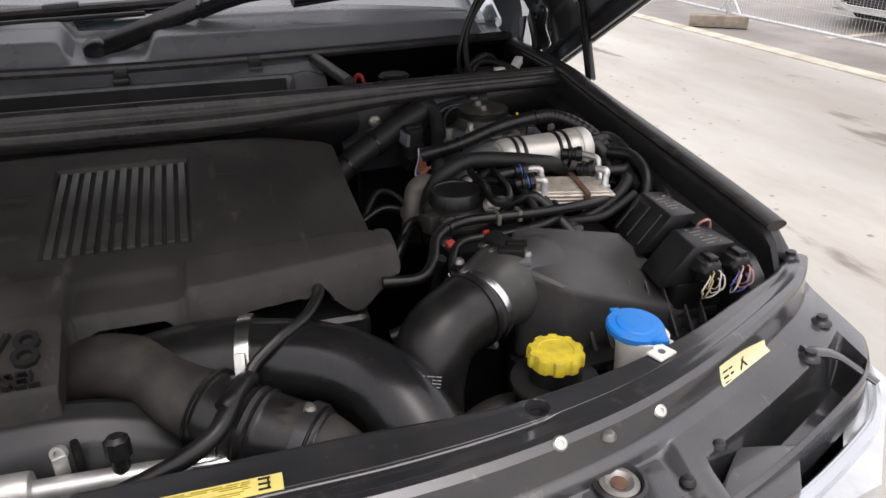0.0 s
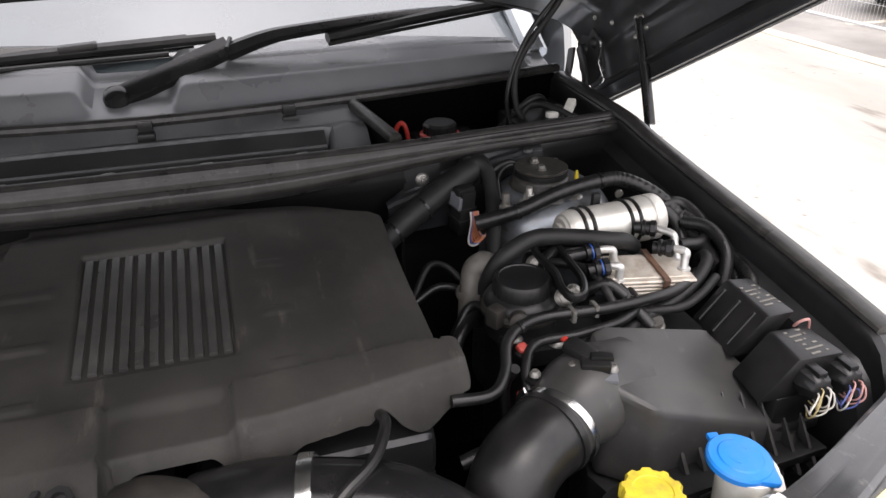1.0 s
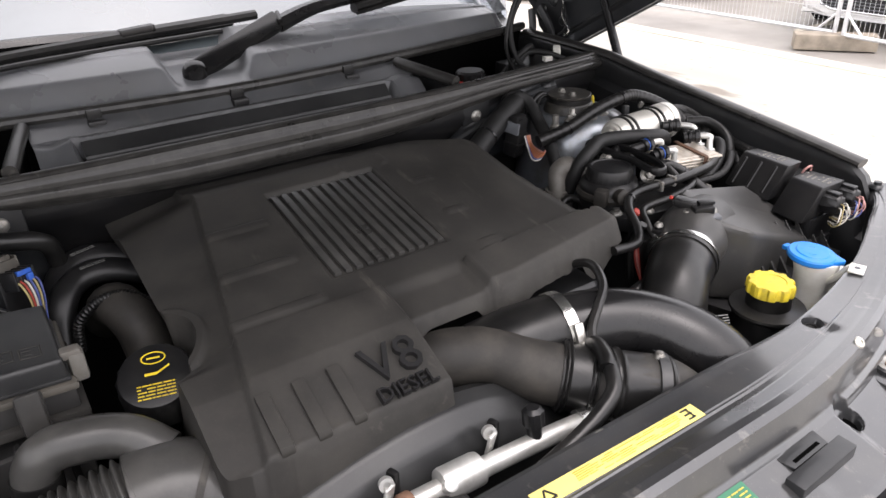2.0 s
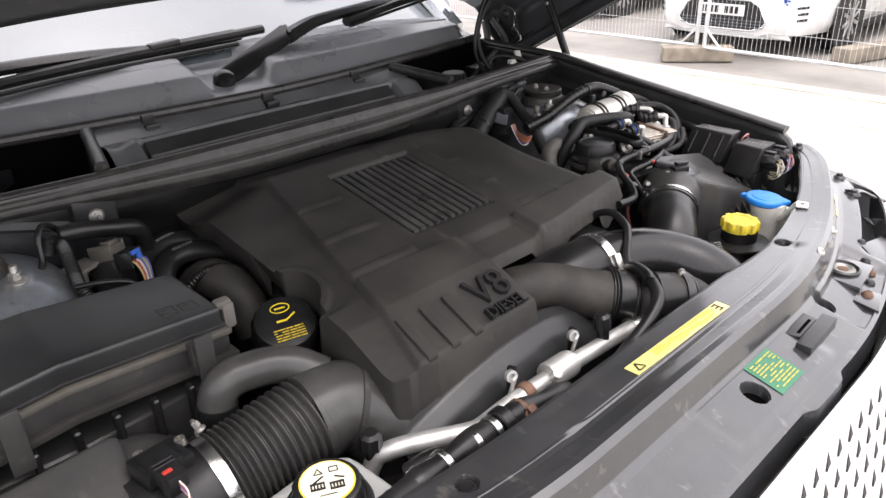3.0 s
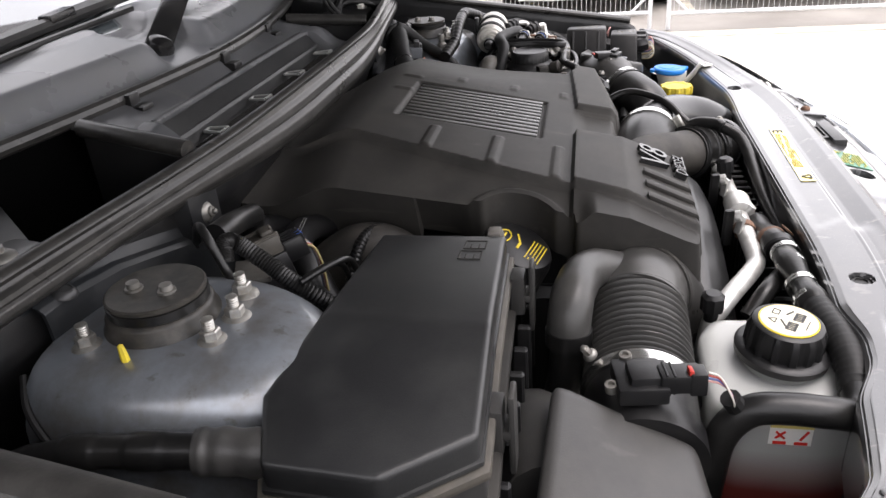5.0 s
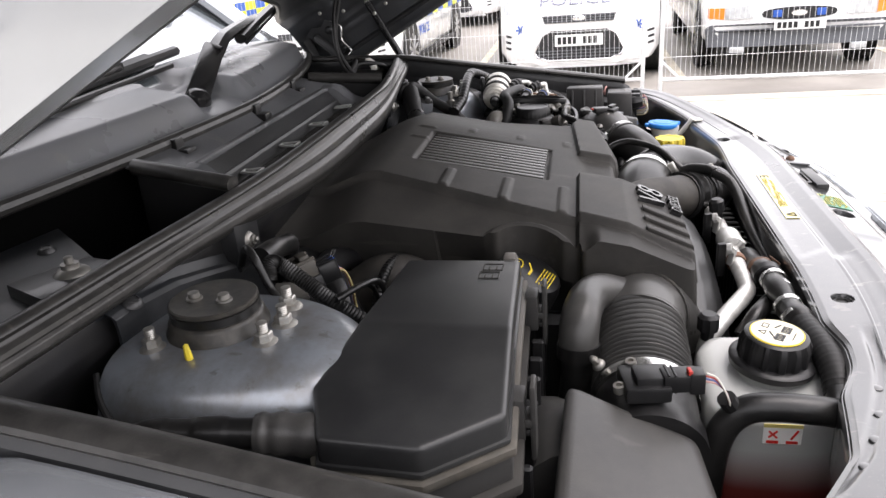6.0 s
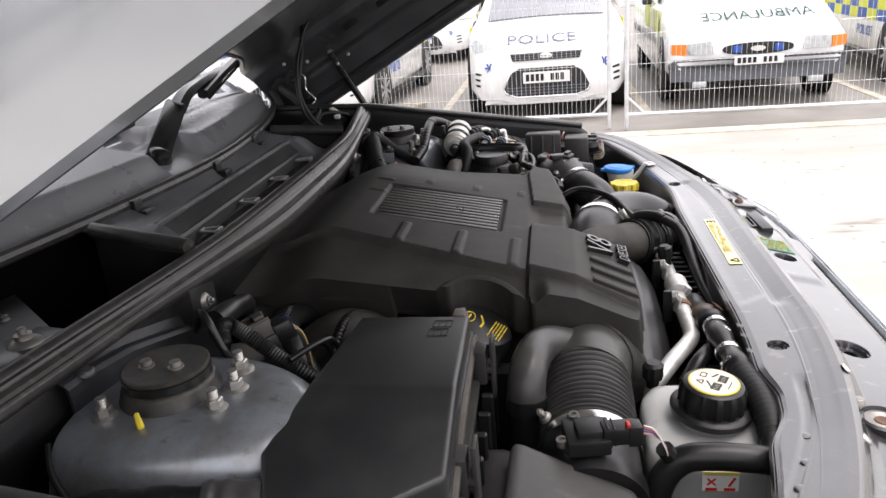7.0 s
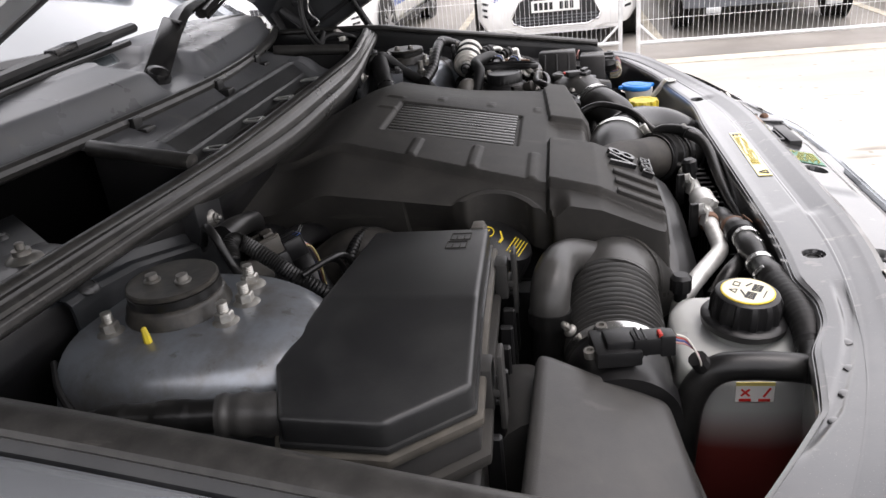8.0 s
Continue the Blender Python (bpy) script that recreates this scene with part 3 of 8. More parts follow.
# black strip painting the slot's shade on the solid plate
part("release_slot", prism([(0.192, 0.614), (0.236, 0.616), (0.236, 0.620), (0.192, 0.618)], lz + 0.008, lz + 0.0105, 0), shade_black, front_panel)


for a, b in ((0.36, 0.80), (-0.80, -0.52)):
    part("radiator_support", sheet(lambda u, v: (a + (b - a) * u, 0.735 + arc(a + (b - a) * u), 0.52 + 0.475 * v), steps(0, 1, 16), steps(0, 1, 4), (0, 0.003, 0)), plastic, car, "dark radiator support panel")

# grille and bumper in front of the panel
def nose(u, v):
    prof = [(0.537, 0.960), (0.535, 0.998), (0.531, 1.004), (0.523, 1.001), (0.520, 0.975), (0.49, 0.80), (0.48, 0.62), (0.49, 0.45), (0.53, 0.35)]
    i = min(int(v), len(prof) - 2)
    t = v - i
    y, z = (prof[i][k] * (1 - t) + prof[i + 1][k] * t for k in (0, 1))
    return (u, y + 1.34 * arc(u), z - 0.006 * smooth(0.35, 0.6, abs(u)))


part("bumper", sheet(nose, steps(-0.86, 0.86, 80), steps(0, 8, 32), (0, 0.004, -0.002)), body_paint, car, "silver grey front skin with the grille surround")
grille = part("grille", sheet(lambda u, v: (u, 0.5185 - 0.070 * v + 1.34 * arc(u), 0.998 - 0.22 * v), steps(-0.50, 0.50, 40), steps(0, 1, 8), (0, 0.006, 0)), silver_grille, car, "silver mesh grille")
NOTCH = bmesh.new()
tri = [NOTCH.verts.new(c) for c in ((-0.009, -0.006, 0.0012), (0.009, -0.006, 0.0012), (0.006, 0.011, 0.0012), (-0.009, -0.006, -0.002), (0.009, -0.006, -0.002), (0.006, 0.011, -0.002))]
for f in ((0, 1, 2), (5, 4, 3), (0, 3, 4, 1), (1, 4, 5, 2), (2, 5, 3, 0)):
    NOTCH.faces.new([tri[k] for k in f])
notch_mesh = finish(NOTCH, "grille_notch", print_black)
for i in range(28):
    for j in range(7):
        x = -0.47 + i * 0.034 + (j % 2) * 0.017
        v = 0.09 + j * 0.13
        ob = new("grille_notch", notch_mesh)
        ob.parent = grille
        ob.matrix_local = Matrix.Translation(Vector((x, 0.5185 - 0.070 * v + 1.34 * arc(x), 0.998 - 0.22 * v)) - OFFSET[grille]) @ pose(0, 0, 0, 72, 0, 8)


# wings: inner wall, rim seal, outer skin
def rim(y):
    return 0.761 + 0.025 * smooth(1.45, 0.9, y), 1.113 + (min(y, 1.46) - 0.898) * 0.157 + 0.03 * max(0, y - 1.46)


for s, side in ((1, "left"), (-1, "right")):
    def wall(u, v, s=s):
        x, z = rim(u)
        pts = [(-0.035, -0.30), (-0.030, -0.10), (-0.022, -0.055), (-0.002, -0.045), (0.0, -0.008), (0.006, 0.0), (0.018, -0.002), (0.026, -0.012), (0.028, -0.05)]
        i = min(int(v), len(pts) - 2)
        t = v - i
        dx, dz = (pts[i][k] * (1 - t) + pts[i + 1][k] * t for k in (0, 1))
        return (s * (x + dx), u, z + dz - 0.05 * smooth(0.895, 0.875, u))
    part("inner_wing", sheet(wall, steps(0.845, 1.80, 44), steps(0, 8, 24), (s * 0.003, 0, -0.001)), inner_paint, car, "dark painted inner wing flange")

    def skin(u, v, s=s):
        x, z = rim(u)
        prof = [(0.0305, -0.018), (0.036, -0.012), (0.066, -0.013), (0.104, -0.022), (0.140, -0.075), (0.168, -0.38), (0.15, -0.62)]
        i = min(int(v), len(prof) - 2)
        t = v - i
        dx, dz = (prof[i][k] * (1 - t) + prof[i + 1][k] * t for k in (0, 1))
        return (s * (x + dx - 0.09 * smooth(1.1, 0.6, u)), u, z + dz - 0.22 * smooth(1.0, 0.86, u) - 0.035 * (1.0 if s > 0 else smooth(1.36, 1.5, u)))
    part("wing", sheet(skin, steps(0.62, 2.2, 40), steps(0, 6, 18), (-s * 0.003, 0, -0.001)), body_paint, car, "grey metallic painted outer wing")
    edge = [(s * (rim(y)[0] + 0.014), y, rim(y)[1] + 0.001) for y in steps(0.90, 1.72, 12)]
    part("wing_seal", tube(edge, 0.0155, 12, 3, flat=0.5), seal_rubber, car, "black rubber wing edge seal")

# ---- bulkhead, plenum and scuttle ----
def bulk_y(x):
    return 1.398 + 0.10 * abs(x / 0.77) ** 2.4 * 0.75


def bulk_z(x):
    return 1.213 - 0.015 * (x / 0.77) ** 2


def bulkhead(u, v):
    prof = [(0.030, -0.72), (0.030, -0.12), (0.012, -0.085), (-0.002, -0.060), (0.000, -0.030), (0.004, -0.020), (0.008, -0.012), (0.016, -0.014), (0.020, -0.05), (0.03, -0.12)]
    i = min(int(v), len(prof) - 2)
    t = v - i
    dy, dz = (prof[i][k] * (1 - t) + prof[i + 1][k] * t for k in (0, 1))
    return (u, bulk_y(u) + dy, bulk_z(u) + dz)


part("bulkhead", sheet(bulkhead, steps(-0.77, 0.77, 60), steps(0, 9, 27), (0, 0.002, -0.002)), plastic, car, "dark bulkhead panel behind the engine")
def drawn_in(x):
    """How far the seal bows forward in the middle of the bay."""
    return 0.015 * (1 - smooth(0.25, 0.6, abs(x)))


part("bulkhead_seal", tube([(x, bulk_y(x) + 0.012 - drawn_in(x), bulk_z(x) - 0.0015) for x in steps(-0.765, 0.765, 22)], 0.0100, 12, 3, flat=0.9), seal_rubber, car, "dusty thick rubber bulkhead seal")
LIP = [(0.006, 0.005), (-0.004, 0.003), (-0.008, -0.004), (-0.014, -0.009), (-0.019, -0.006), (-0.024, -0.010), (-0.026, -0.019), (-0.031, -0.020), (-0.036, -0.026), (-0.038, -0.040), (-0.034, -0.048), (-0.024, -0.056)]


def lip(u, v):
    i = min(int(v), len(LIP) - 2)
    t = v - i
    dy, dz = (LIP[i][k] * (1 - t) + LIP[i + 1][k] * t for k in (0, 1))
    k = 0.88 - 0.46 * smooth(0.1, 0.55, abs(u))          # the lip narrows towards the wings
    return (u, bulk_y(u) + dy * k - drawn_in(u) * max(0.0, 1 + dy / 0.03), bulk_z(u) + dz * k)


part("bulkhead_lip", sheet(lip, steps(-0.765, 0.765, 60), steps(0, 11, 44), (0, 0.003, -0.002)), seal_rubber, car, "dusty stepped rubber lip of the bulkhead")


def cowl_y(x):
    return 1.548 + 0.175 * (abs(x) / 0.75) ** 1.7


def cowl_z(x):
    return 1.238 - 0.018 * (abs(x) / 0.75) ** 2


part("cowl_seal", tube([(x, cowl_y(x), cowl_z(x) + 0.004) for x in steps(-0.77, 0.77, 24)], 0.0095, 10, 3), seal_rubber, car, "rubber seal along the scuttle panel")


def scuttle(u, v):
    """Plastic panel under the windscreen, with raised humps on both sides of the wiper spindle."""
    y = cowl_y(u) + 0.006 + v * (0.185 - 0.10 * smooth(0.35, 0.8, abs(u)))
    z = cowl_z(u) + 0.003 + 0.045 * v ** 0.9 * (1 - 0.55 * (u / 0.8) ** 2)
    hump = bumpy(u, -0.54, -0.090, 0.012) + bumpy(u, 0.045, 0.70, 0.014) * 0.95
    z += 0.031 * hump * smooth(0.06, 0.24, v) * (1 - 0.25 * smooth(0.5, 0.95, v)) + 0.004 * bumpy(v, 0.62, 0.70, 0.02)
    return (u, y, z)


part("scuttle_panel", sheet(scuttle, steps(-0.76, 0.76, 170), steps(0, 1, 44), (0, 0, -0.004)), scuttle_plastic, car, "matt grey-black plastic scuttle panel", 50)
# the floor's black colour stands in for the deep shade of the plenum
part("plenum_floor", sheet(lambda u, v: (u, bulk_y(u) + 0.03 + v * (cowl_y(u) - bulk_y(u) - 0.03), 0.86 + 0.06 * smooth(0.8, 1, v)), steps(-0.77, 0.77, 40), steps(0, 1, 8)), shade_black, car, "plenum floor painted black for the pit's shade")
for s in (1, -1):
    part("plenum_divider", straight((s * 0.322, 1.565, 1.234), (s * 0.357, 1.418, 1.219), 0.0105), seal_rubber, car)
    part("plenum_wall", prism([(s * 0.325, 1.56), (s * 0.331, 1.56), (s * 0.366, 1.42), (s * 0.36, 1.42)], 0.87, 1.232, 0.001, 1, top=lambda x, y: 1.234 - (1.565 - y) * 0.1 - 0.006), plastic, car)

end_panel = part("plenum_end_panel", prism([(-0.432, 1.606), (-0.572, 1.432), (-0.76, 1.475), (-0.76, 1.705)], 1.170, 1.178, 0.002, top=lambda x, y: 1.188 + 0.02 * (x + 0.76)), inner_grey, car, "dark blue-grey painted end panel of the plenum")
for x, y in ((-0.50, 1.570), (-0.65, 1.52), (-0.61, 1.60)):
    part("bolt", hexbolt((x, y, 1.188 + 0.02 * (x + 0.76)), 0.0050, 0.005), inner_paint, end_panel)

# pollen filter cover in the middle of the plenum
plenum_cover = thing("plenum_cover", (0, 1.48, 1.11), "grey-black plastic intake cover with clips in the plenum", "cover")


def shelf(u, v):
    """The pale rear shelf and the sloping ends either side of the filter lid."""
    y0, y1 = bulk_y(u) + 0.020, cowl_y(u) - 0.004
    y = y0 + (y1 - y0) * v
    inner = bumpy(u, -0.262, 0.268, 0.008)
    high = 1.219 + max(0.0, y - 1.524) * (cowl_z(u) - 1.220) / max(0.012, y1 - 1.524)
    end = 1.187 + 0.032 * smooth(1.455, 1.505, y) + 0.004 * math.sin(u * 90) * bumpy(y, 1.47, 1.53, 0.01)
    return (u, y, (1.174 + (high - 1.174) * smooth(1.508, 1.512, y)) * inner + (max(end, 1.187) if y < 1.524 else high) * (1 - inner))


def lid(u, v):
    """The filter lid: a flat front strip, a slope and two steps up to the shelf."""
    y = (bulk_y(u) + 0.020) * (1 - v) + 1.520 * v
    z = 1.1835 + 0.032 * max(0.0, min(1.0, (y - 1.478) / 0.030)) - 0.0025 * bumpy(y, 1.4725, 1.4765, 0.0012)
    z += 0.0045 * smooth(1.5125, 1.5140, y) - 0.0025 * bumpy(y, 1.5085, 1.5120, 0.001) + 0.0022 * bumpy(y, 1.4880, 1.4905, 0.001)
    return (u, y, z)


part("cover_panel", sheet(shelf, steps(-0.318, 0.330, 120), steps(0, 1, 110), (0, 0, -0.003)), shelf_plastic, plenum_cover, "pale dusty rear shelf")
filter_lid = part("filter_lid", sheet(lid, steps(-0.256, 0.262, 60), steps(0, 1, 150), (0, 0, -0.003)), lid_black, plenum_cover, "dark ridged filter lid")
# rear wall coloured black in place of the shade down in the plenum
part("rear_wall", sheet(lambda u, v: (u, cowl_y(u) + 0.004, cowl_z(u) - 0.36 * v), steps(-0.77, 0.77, 50), steps(0, 1, 4), (0, 0.003, 0)), shade_black, plenum_cover, "plenum rear wall painted black for the pit's shade")
for x in (-0.211, -0.068, 0.070, 0.213):
    loop = [(x - 0.017, 1.447, 1.1945), (x + 0.004, 1.447, 1.1945), (x + 0.016, 1.480, 1.1895), (x + 0.002, 1.480, 1.1895), (x - 0.017, 1.447, 1.1945)]
    grip = join(*[tube([a, b], 0.0021, 6, 1) for a, b in zip(loop, loop[1:])], oriented(0.019, 0.004, 0.010, pose(x - 0.006, 1.446, 1.1915), 0.0015))
    part("clip", grip, tank_poly, plenum_cover, "pale grip clip")
for x in (-0.222, -0.003, 0.215):
    part("fastener", join(box(x - 0.013, x + 0.013, cowl_y(x) - 0.030, cowl_y(x) - 0.004, 1.218, 1.231, 0.003), box(x - 0.011, x + 0.011, cowl_y(x) - 0.014, cowl_y(x) - 0.002, 1.225, 1.246, 0.003)), plastic, plenum_cover)
for i in range(44):
    x = -0.25 + i * 0.0116
    part("vent_slot", box(x, x + 0.005, bulk_y(x) + 0.024, bulk_y(x) + 0.037, 1.1828, 1.1842, 0), print_black, plenum_cover)
for i in range(100):
    x = -0.251 + i * 0.0051
    part("rib", box(x, x + 0.0022, bulk_y(x) + 0.040, 1.4715, 1.1830, 1.1850, 0), cover_black, filter_lid)

brake = thing("brake_reservoir", (0.46, 1.50, 1.105), "dark brake fluid reservoir with red cap ring in the plenum", "reservoir")
part("body", box(0.41, 0.52, 1.47, 1.55, 1.105, 1.185, 0.012, 3), gloss_plastic, brake)
part("red_band", lathe([(0.034, 0), (0.034, 0.006), (0.030, 0.008)], (0.455, 1.51, 1.183)), red_clip, brake, "red cap ring")
part("cap", lathe([(0.028, 0), (0.028, 0.014), (0.024, 0.018)], (0.455, 1.51, 1.190), ribs=14, depth=0.0008, ribbed=(0, 1), n=56), plastic, brake)
part("red_pipe", tube([(0.38, 1.53, 1.12), (0.385, 1.535, 1.19), (0.40, 1.53, 1.20), (0.41, 1.52, 1.13)], 0.004), red_clip, brake)
for i, (a, b) in enumerate((((0.60, 1.55), (0.70, 1.50)), ((0.57, 1.60), (0.69, 1.60)))):
    solid("wiring", tube([(a[0], a[1], 1.13), (0.64, 1.56, 1.205 + 0.01 * i), (b[0], b[1], 1.19), (b[0] + 0.03, b[1] + 0.04, 1.12)], 0.006), tape, "black taped wiring in the plenum corner", "cable", "plenum cables")
module = thing("control_unit", (0.66, 1.52, 1.10), "black control unit with white plug in the plenum corner", "control unit")
part("body", box(0.60, 0.73, 1.50, 1.62, 1.10, 1.185, 0.008), plastic, module)
part("white_plug", oriented(0.045, 0.016, 0.014, pose(0.705, 1.535, 1.2, 0, -20, 50), 0.003), white_poly, module, "white plastic plug")
part("white_plug", oriented(0.02, 0.012, 0.01, pose(0.665, 1.52, 1.197), 0.002), white_poly, module, "white plastic plug")
linkage = thing("wiper_linkage", (-0.58, 1.48, 1.188), "dark grey wiper motor bracket with rod and nut", "bracket")
part("plate", prism([(-0.635, 1.463), (-0.545, 1.450), (-0.535, 1.495), (-0.60, 1.535)], 1.1885, 1.204, 0.004), inner_paint, linkage)
part("nut", hexbolt((-0.575, 1.482, 1.204), 0.0085, 0.010, stud=0.006), dull_zinc, linkage, "zinc nut on a stud")

# ---- windscreen and wipers ----
def screen(u, v):
    y = cowl_y(u) + 0.165 - 0.06 * smooth(0.35, 0.8, abs(u)) + v * 0.75
    z = cowl_z(u) + 0.04 * (1 - 0.55 * (u / 0.8) ** 2) + v * 0.56
    return (u * (1 - 0.12 * v), y, z)


part("windscreen", sheet(screen, steps(-0.74, 0.74, 40), steps(0, 1, 12), (0, 0.004, -0.004)), screen_glass, car, "clean windscreen reflecting the sky")
part("roof", sheet(lambda u, v: (u * (0.66 - 0.02 * v), 2.40 + v * 2.15, 1.79 + 0.05 * math.sin(math.pi * min(1, v * 1.2)) - 0.03 * u * u - 0.03 * v), steps(-1, 1, 12), steps(0, 1, 16), (0, 0, -0.02)), body_paint, car)


def flank(y, v, s, out=0.0):
    """The car's side from sill to roof, leaning in above the waistline."""
    lean = 0.27 * smooth(0.52, 1.06, v) ** 1.2
    return (s * (0.945 - lean - 0.03 * smooth(0.2, 0.0, v) + out), y, 0.42 + v * 1.36)


for s in (1, -1):
    part("windscreen_pillar", tube([(s * 0.755, 1.80, 1.235), (s * 0.71, 2.1, 1.50), (s * 0.66, 2.42, 1.79)], 0.026, 10, 4), body_paint, car)
    for y0, y1 in ((2.0, 2.96), (2.97, 3.85), (3.86, 4.66)):
        door = part("door", sheet(lambda u, v: flank(y0 + u * (y1 - y0), v, s), steps(0, 1, 10), steps(0, 1, 20), (-s * 0.02, 0, 0)), body_paint, car)
        lead = 0.42 if y0 == 2.0 else 0.05
        part("side_window", sheet(lambda u, v: flank(y0 + 0.05 + lead * v + u * (y1 - y0 - 0.10 - lead * v), 0.62 + 0.33 * v, s, 0.003), steps(0, 1, 10), steps(0, 1, 8), (-s * 0.004, 0, 0)), car_glass, door, "dark side window")
        if y0 < 3.5:
            part("door_handle", box(s * 0.945 - 0.012, s * 0.945 + 0.022, y1 - 0.24, y1 - 0.08, 1.015, 1.045, 0.008), body_paint, door)
    part("sill", box(s * 0.90 - 0.05, s * 0.90 + 0.04, 1.5, 4.4, 0.34, 0.44, 0.02), plastic, car)
    part("tail_lamp", box(s * 0.84 - 0.06, s * 0.84 + 0.06, 4.66, 4.70, 0.85, 1.20, 0.02), red_clip, car, "red tail lamp")
tailgate = part("tailgate", sheet(lambda u, v: (u * (0.93 - 0.27 * smooth(0.5, 1.06, v)), 4.665 - 0.10 * smooth(0.5, 1.0, v), 0.42 + v * 1.36), steps(-1, 1, 12), steps(0, 1, 16), (0, -0.02, 0)), body_paint, car)
part("rear_window", sheet(lambda u, v: (u * (0.72 - 0.10 * v), 4.672 - 0.10 * smooth(0.5, 1.0, 0.60 + 0.33 * v), 0.42 + (0.60 + 0.33 * v) * 1.36), steps(-1, 1, 10), steps(0, 1, 8), (0, -0.004, 0)), car_glass, tailgate, "dark rear window")
part("rear_bumper", box(-0.92, 0.92, 4.62, 4.78, 0.38, 0.66, 0.05, 3), body_paint, car)
part("underbody", box(-0.86, 0.86, 1.5, 4.6, 0.36, 0.42, 0.02), plastic, car)
for s in (1, -1):
    for y in (1.05, 3.85):
        w = part("wheel", lathe([(0.20, 0), (0.33, 0.01), (0.365, 0.04), (0.37, 0.12), (0.365, 0.2), (0.33, 0.235), (0.20, 0.24)], (s * 0.69, y, 0.37), (s, 0, 0)), tyre, car)
        part("rim", lathe([(0.21, 0.02), (0.20, 0.235), (0.05, 0.22)], (s * 0.69, y, 0.37), (s, 0, 0)), rim_mat, w)
for name, piv, elbow, end in (("long", (-0.043, 1.621, 1.255), (0.137, 1.668, 1.314), (0.70, 1.79, 1.352)), ("short", (-0.62, 1.67, 1.25), (-0.52, 1.72, 1.31), (0.02, 1.755, 1.318))):
    w = thing("wiper", piv, "black wiper arm with blade resting on the windscreen", "wiper", "windscreen wipers")
    p, e, q = Vector(piv), Vector(elbow), Vector(end)
    part("spindle_cap", lathe([(0.018, -0.04), (0.0205, -0.002), (0.0205, 0.014), (0.017, 0.022), (0.010, 0.0255), (0.001, 0.0265)], piv, (-0.1, -0.55, 1)), gloss_plastic, w)
    lean = (e - p).to_track_quat("X", "Z").to_matrix().to_4x4() @ pose(0, 0, 0, 35)
    part("arm", oriented((e - p).length + 0.004, 0.038, 0.016, Matrix.Translation(p.lerp(e, 0.5) + Vector((0, 0, 0.007))) @ lean, 0.004, 2), gloss_plastic, w)
    part("arm_rod", tube([e - (e - p) * 0.03, e.lerp(q, 0.10) + Vector((0, 0, 0.010)), e.lerp(q, 0.2) + Vector((0, 0, 0.013)), e.lerp(q, 0.5) + Vector((0, 0.0, 0.009)), e.lerp(q, 0.75)], lambda t: 0.0205 - 0.008 * t, 6, 6, flat=0.72), gloss_plastic, w)
    part("pivot_pin", straight(e + Vector((-0.004, -0.019, 0.008)), e + Vector((0.004, 0.014, 0.018)), 0.004), gloss_plastic, w)
    a = e.lerp(q, 0.3) + Vector((0, -0.012, -0.006))
    part("blade", tube([a, a.lerp(q, 0.5) + Vector((0, -0.004, 0.002)), q + Vector((0.05, 0.01, 0.0))], 0.0125, 8, 6, flat=0.8), rubber, w)
    part("blade_rubber", tube([a + Vector((0, -0.012, -0.008)), q + Vector((0.06, 0.0, -0.008))], 0.0035, 6, 4), rubber, w)
    part("blade_joint", oriented(0.05, 0.022, 0.012, Matrix.Translation(e.lerp(q, 0.62)) @ (q - e).to_track_quat("X", "Z").to_matrix().to_4x4(), 0.003), gloss_plastic, w)
park = thing("wiper", (-0.72, 1.68, 1.24), "black parked wiper blade along the windscreen foot", "wiper", "windscreen wipers")
part("blade", tube([(-0.62, 1.70, 1.285), (-0.3, 1.715, 1.310), (0.119, 1.735, 1.324)], 0.0115, 8, 6, flat=0.8), rubber, park)
part("blade_rubber", tube([(-0.60, 1.68, 1.278), (-0.3, 1.69, 1.300), (0.04, 1.70, 1.309)], 0.005, 8, 6), rubber, park)
part("blade_joint", oriented(0.06, 0.02, 0.014, pose(-0.10, 1.724, 1.324, 0, -3, 3), 0.003), gloss_plastic, park)

# ---- bonnet, raised on its struts ----
HINGE = Vector((0, 1.72, 1.146))
LIFT = math.atan(0.54)


def bonnet_point(u, d, h):
    """u across, d along the bonnet from its hinge, h out of its plane."""
    return Vector((u, HINGE.y - d * math.cos(LIFT) + h * math.sin(LIFT), HINGE.z + d * math.sin(LIFT) + h * math.cos(LIFT) - 0.0045 * u))


# half the cross profile, from the rim over the rounded shoulder to the middle: across, out of the plane
CROSS = [(0.868, -0.009), (0.878, -0.006), (0.880, 0.024), (0.878, 0.09), (0.870, 0.145), (0.853, 0.187), (0.82, 0.208), (0.75, 0.216), (0.50, 0.222), (0.25, 0.226), (0.0, 0.228)]


def cross(k):
    """k from -10 to 10, from the left rim to the right one."""
    s, q = (1 if k >= 0 else -1), 10 - abs(k)
    i = min(int(q), 9)
    t = q - i
    return s * (CROSS[i][0] * (1 - t) + CROSS[i + 1][0] * t), CROSS[i][1] * (1 - t) + CROSS[i + 1][1] * t


def rear(u):
    """Where the bonnet's rear edge lies along it: bowed in the middle, rounded at the corners."""
    a = abs(u)
    return 0.188 - 0.10 * (min(a, 0.66) / 0.62) ** 2 - 0.085 * smooth(0.62, 0.84, a)


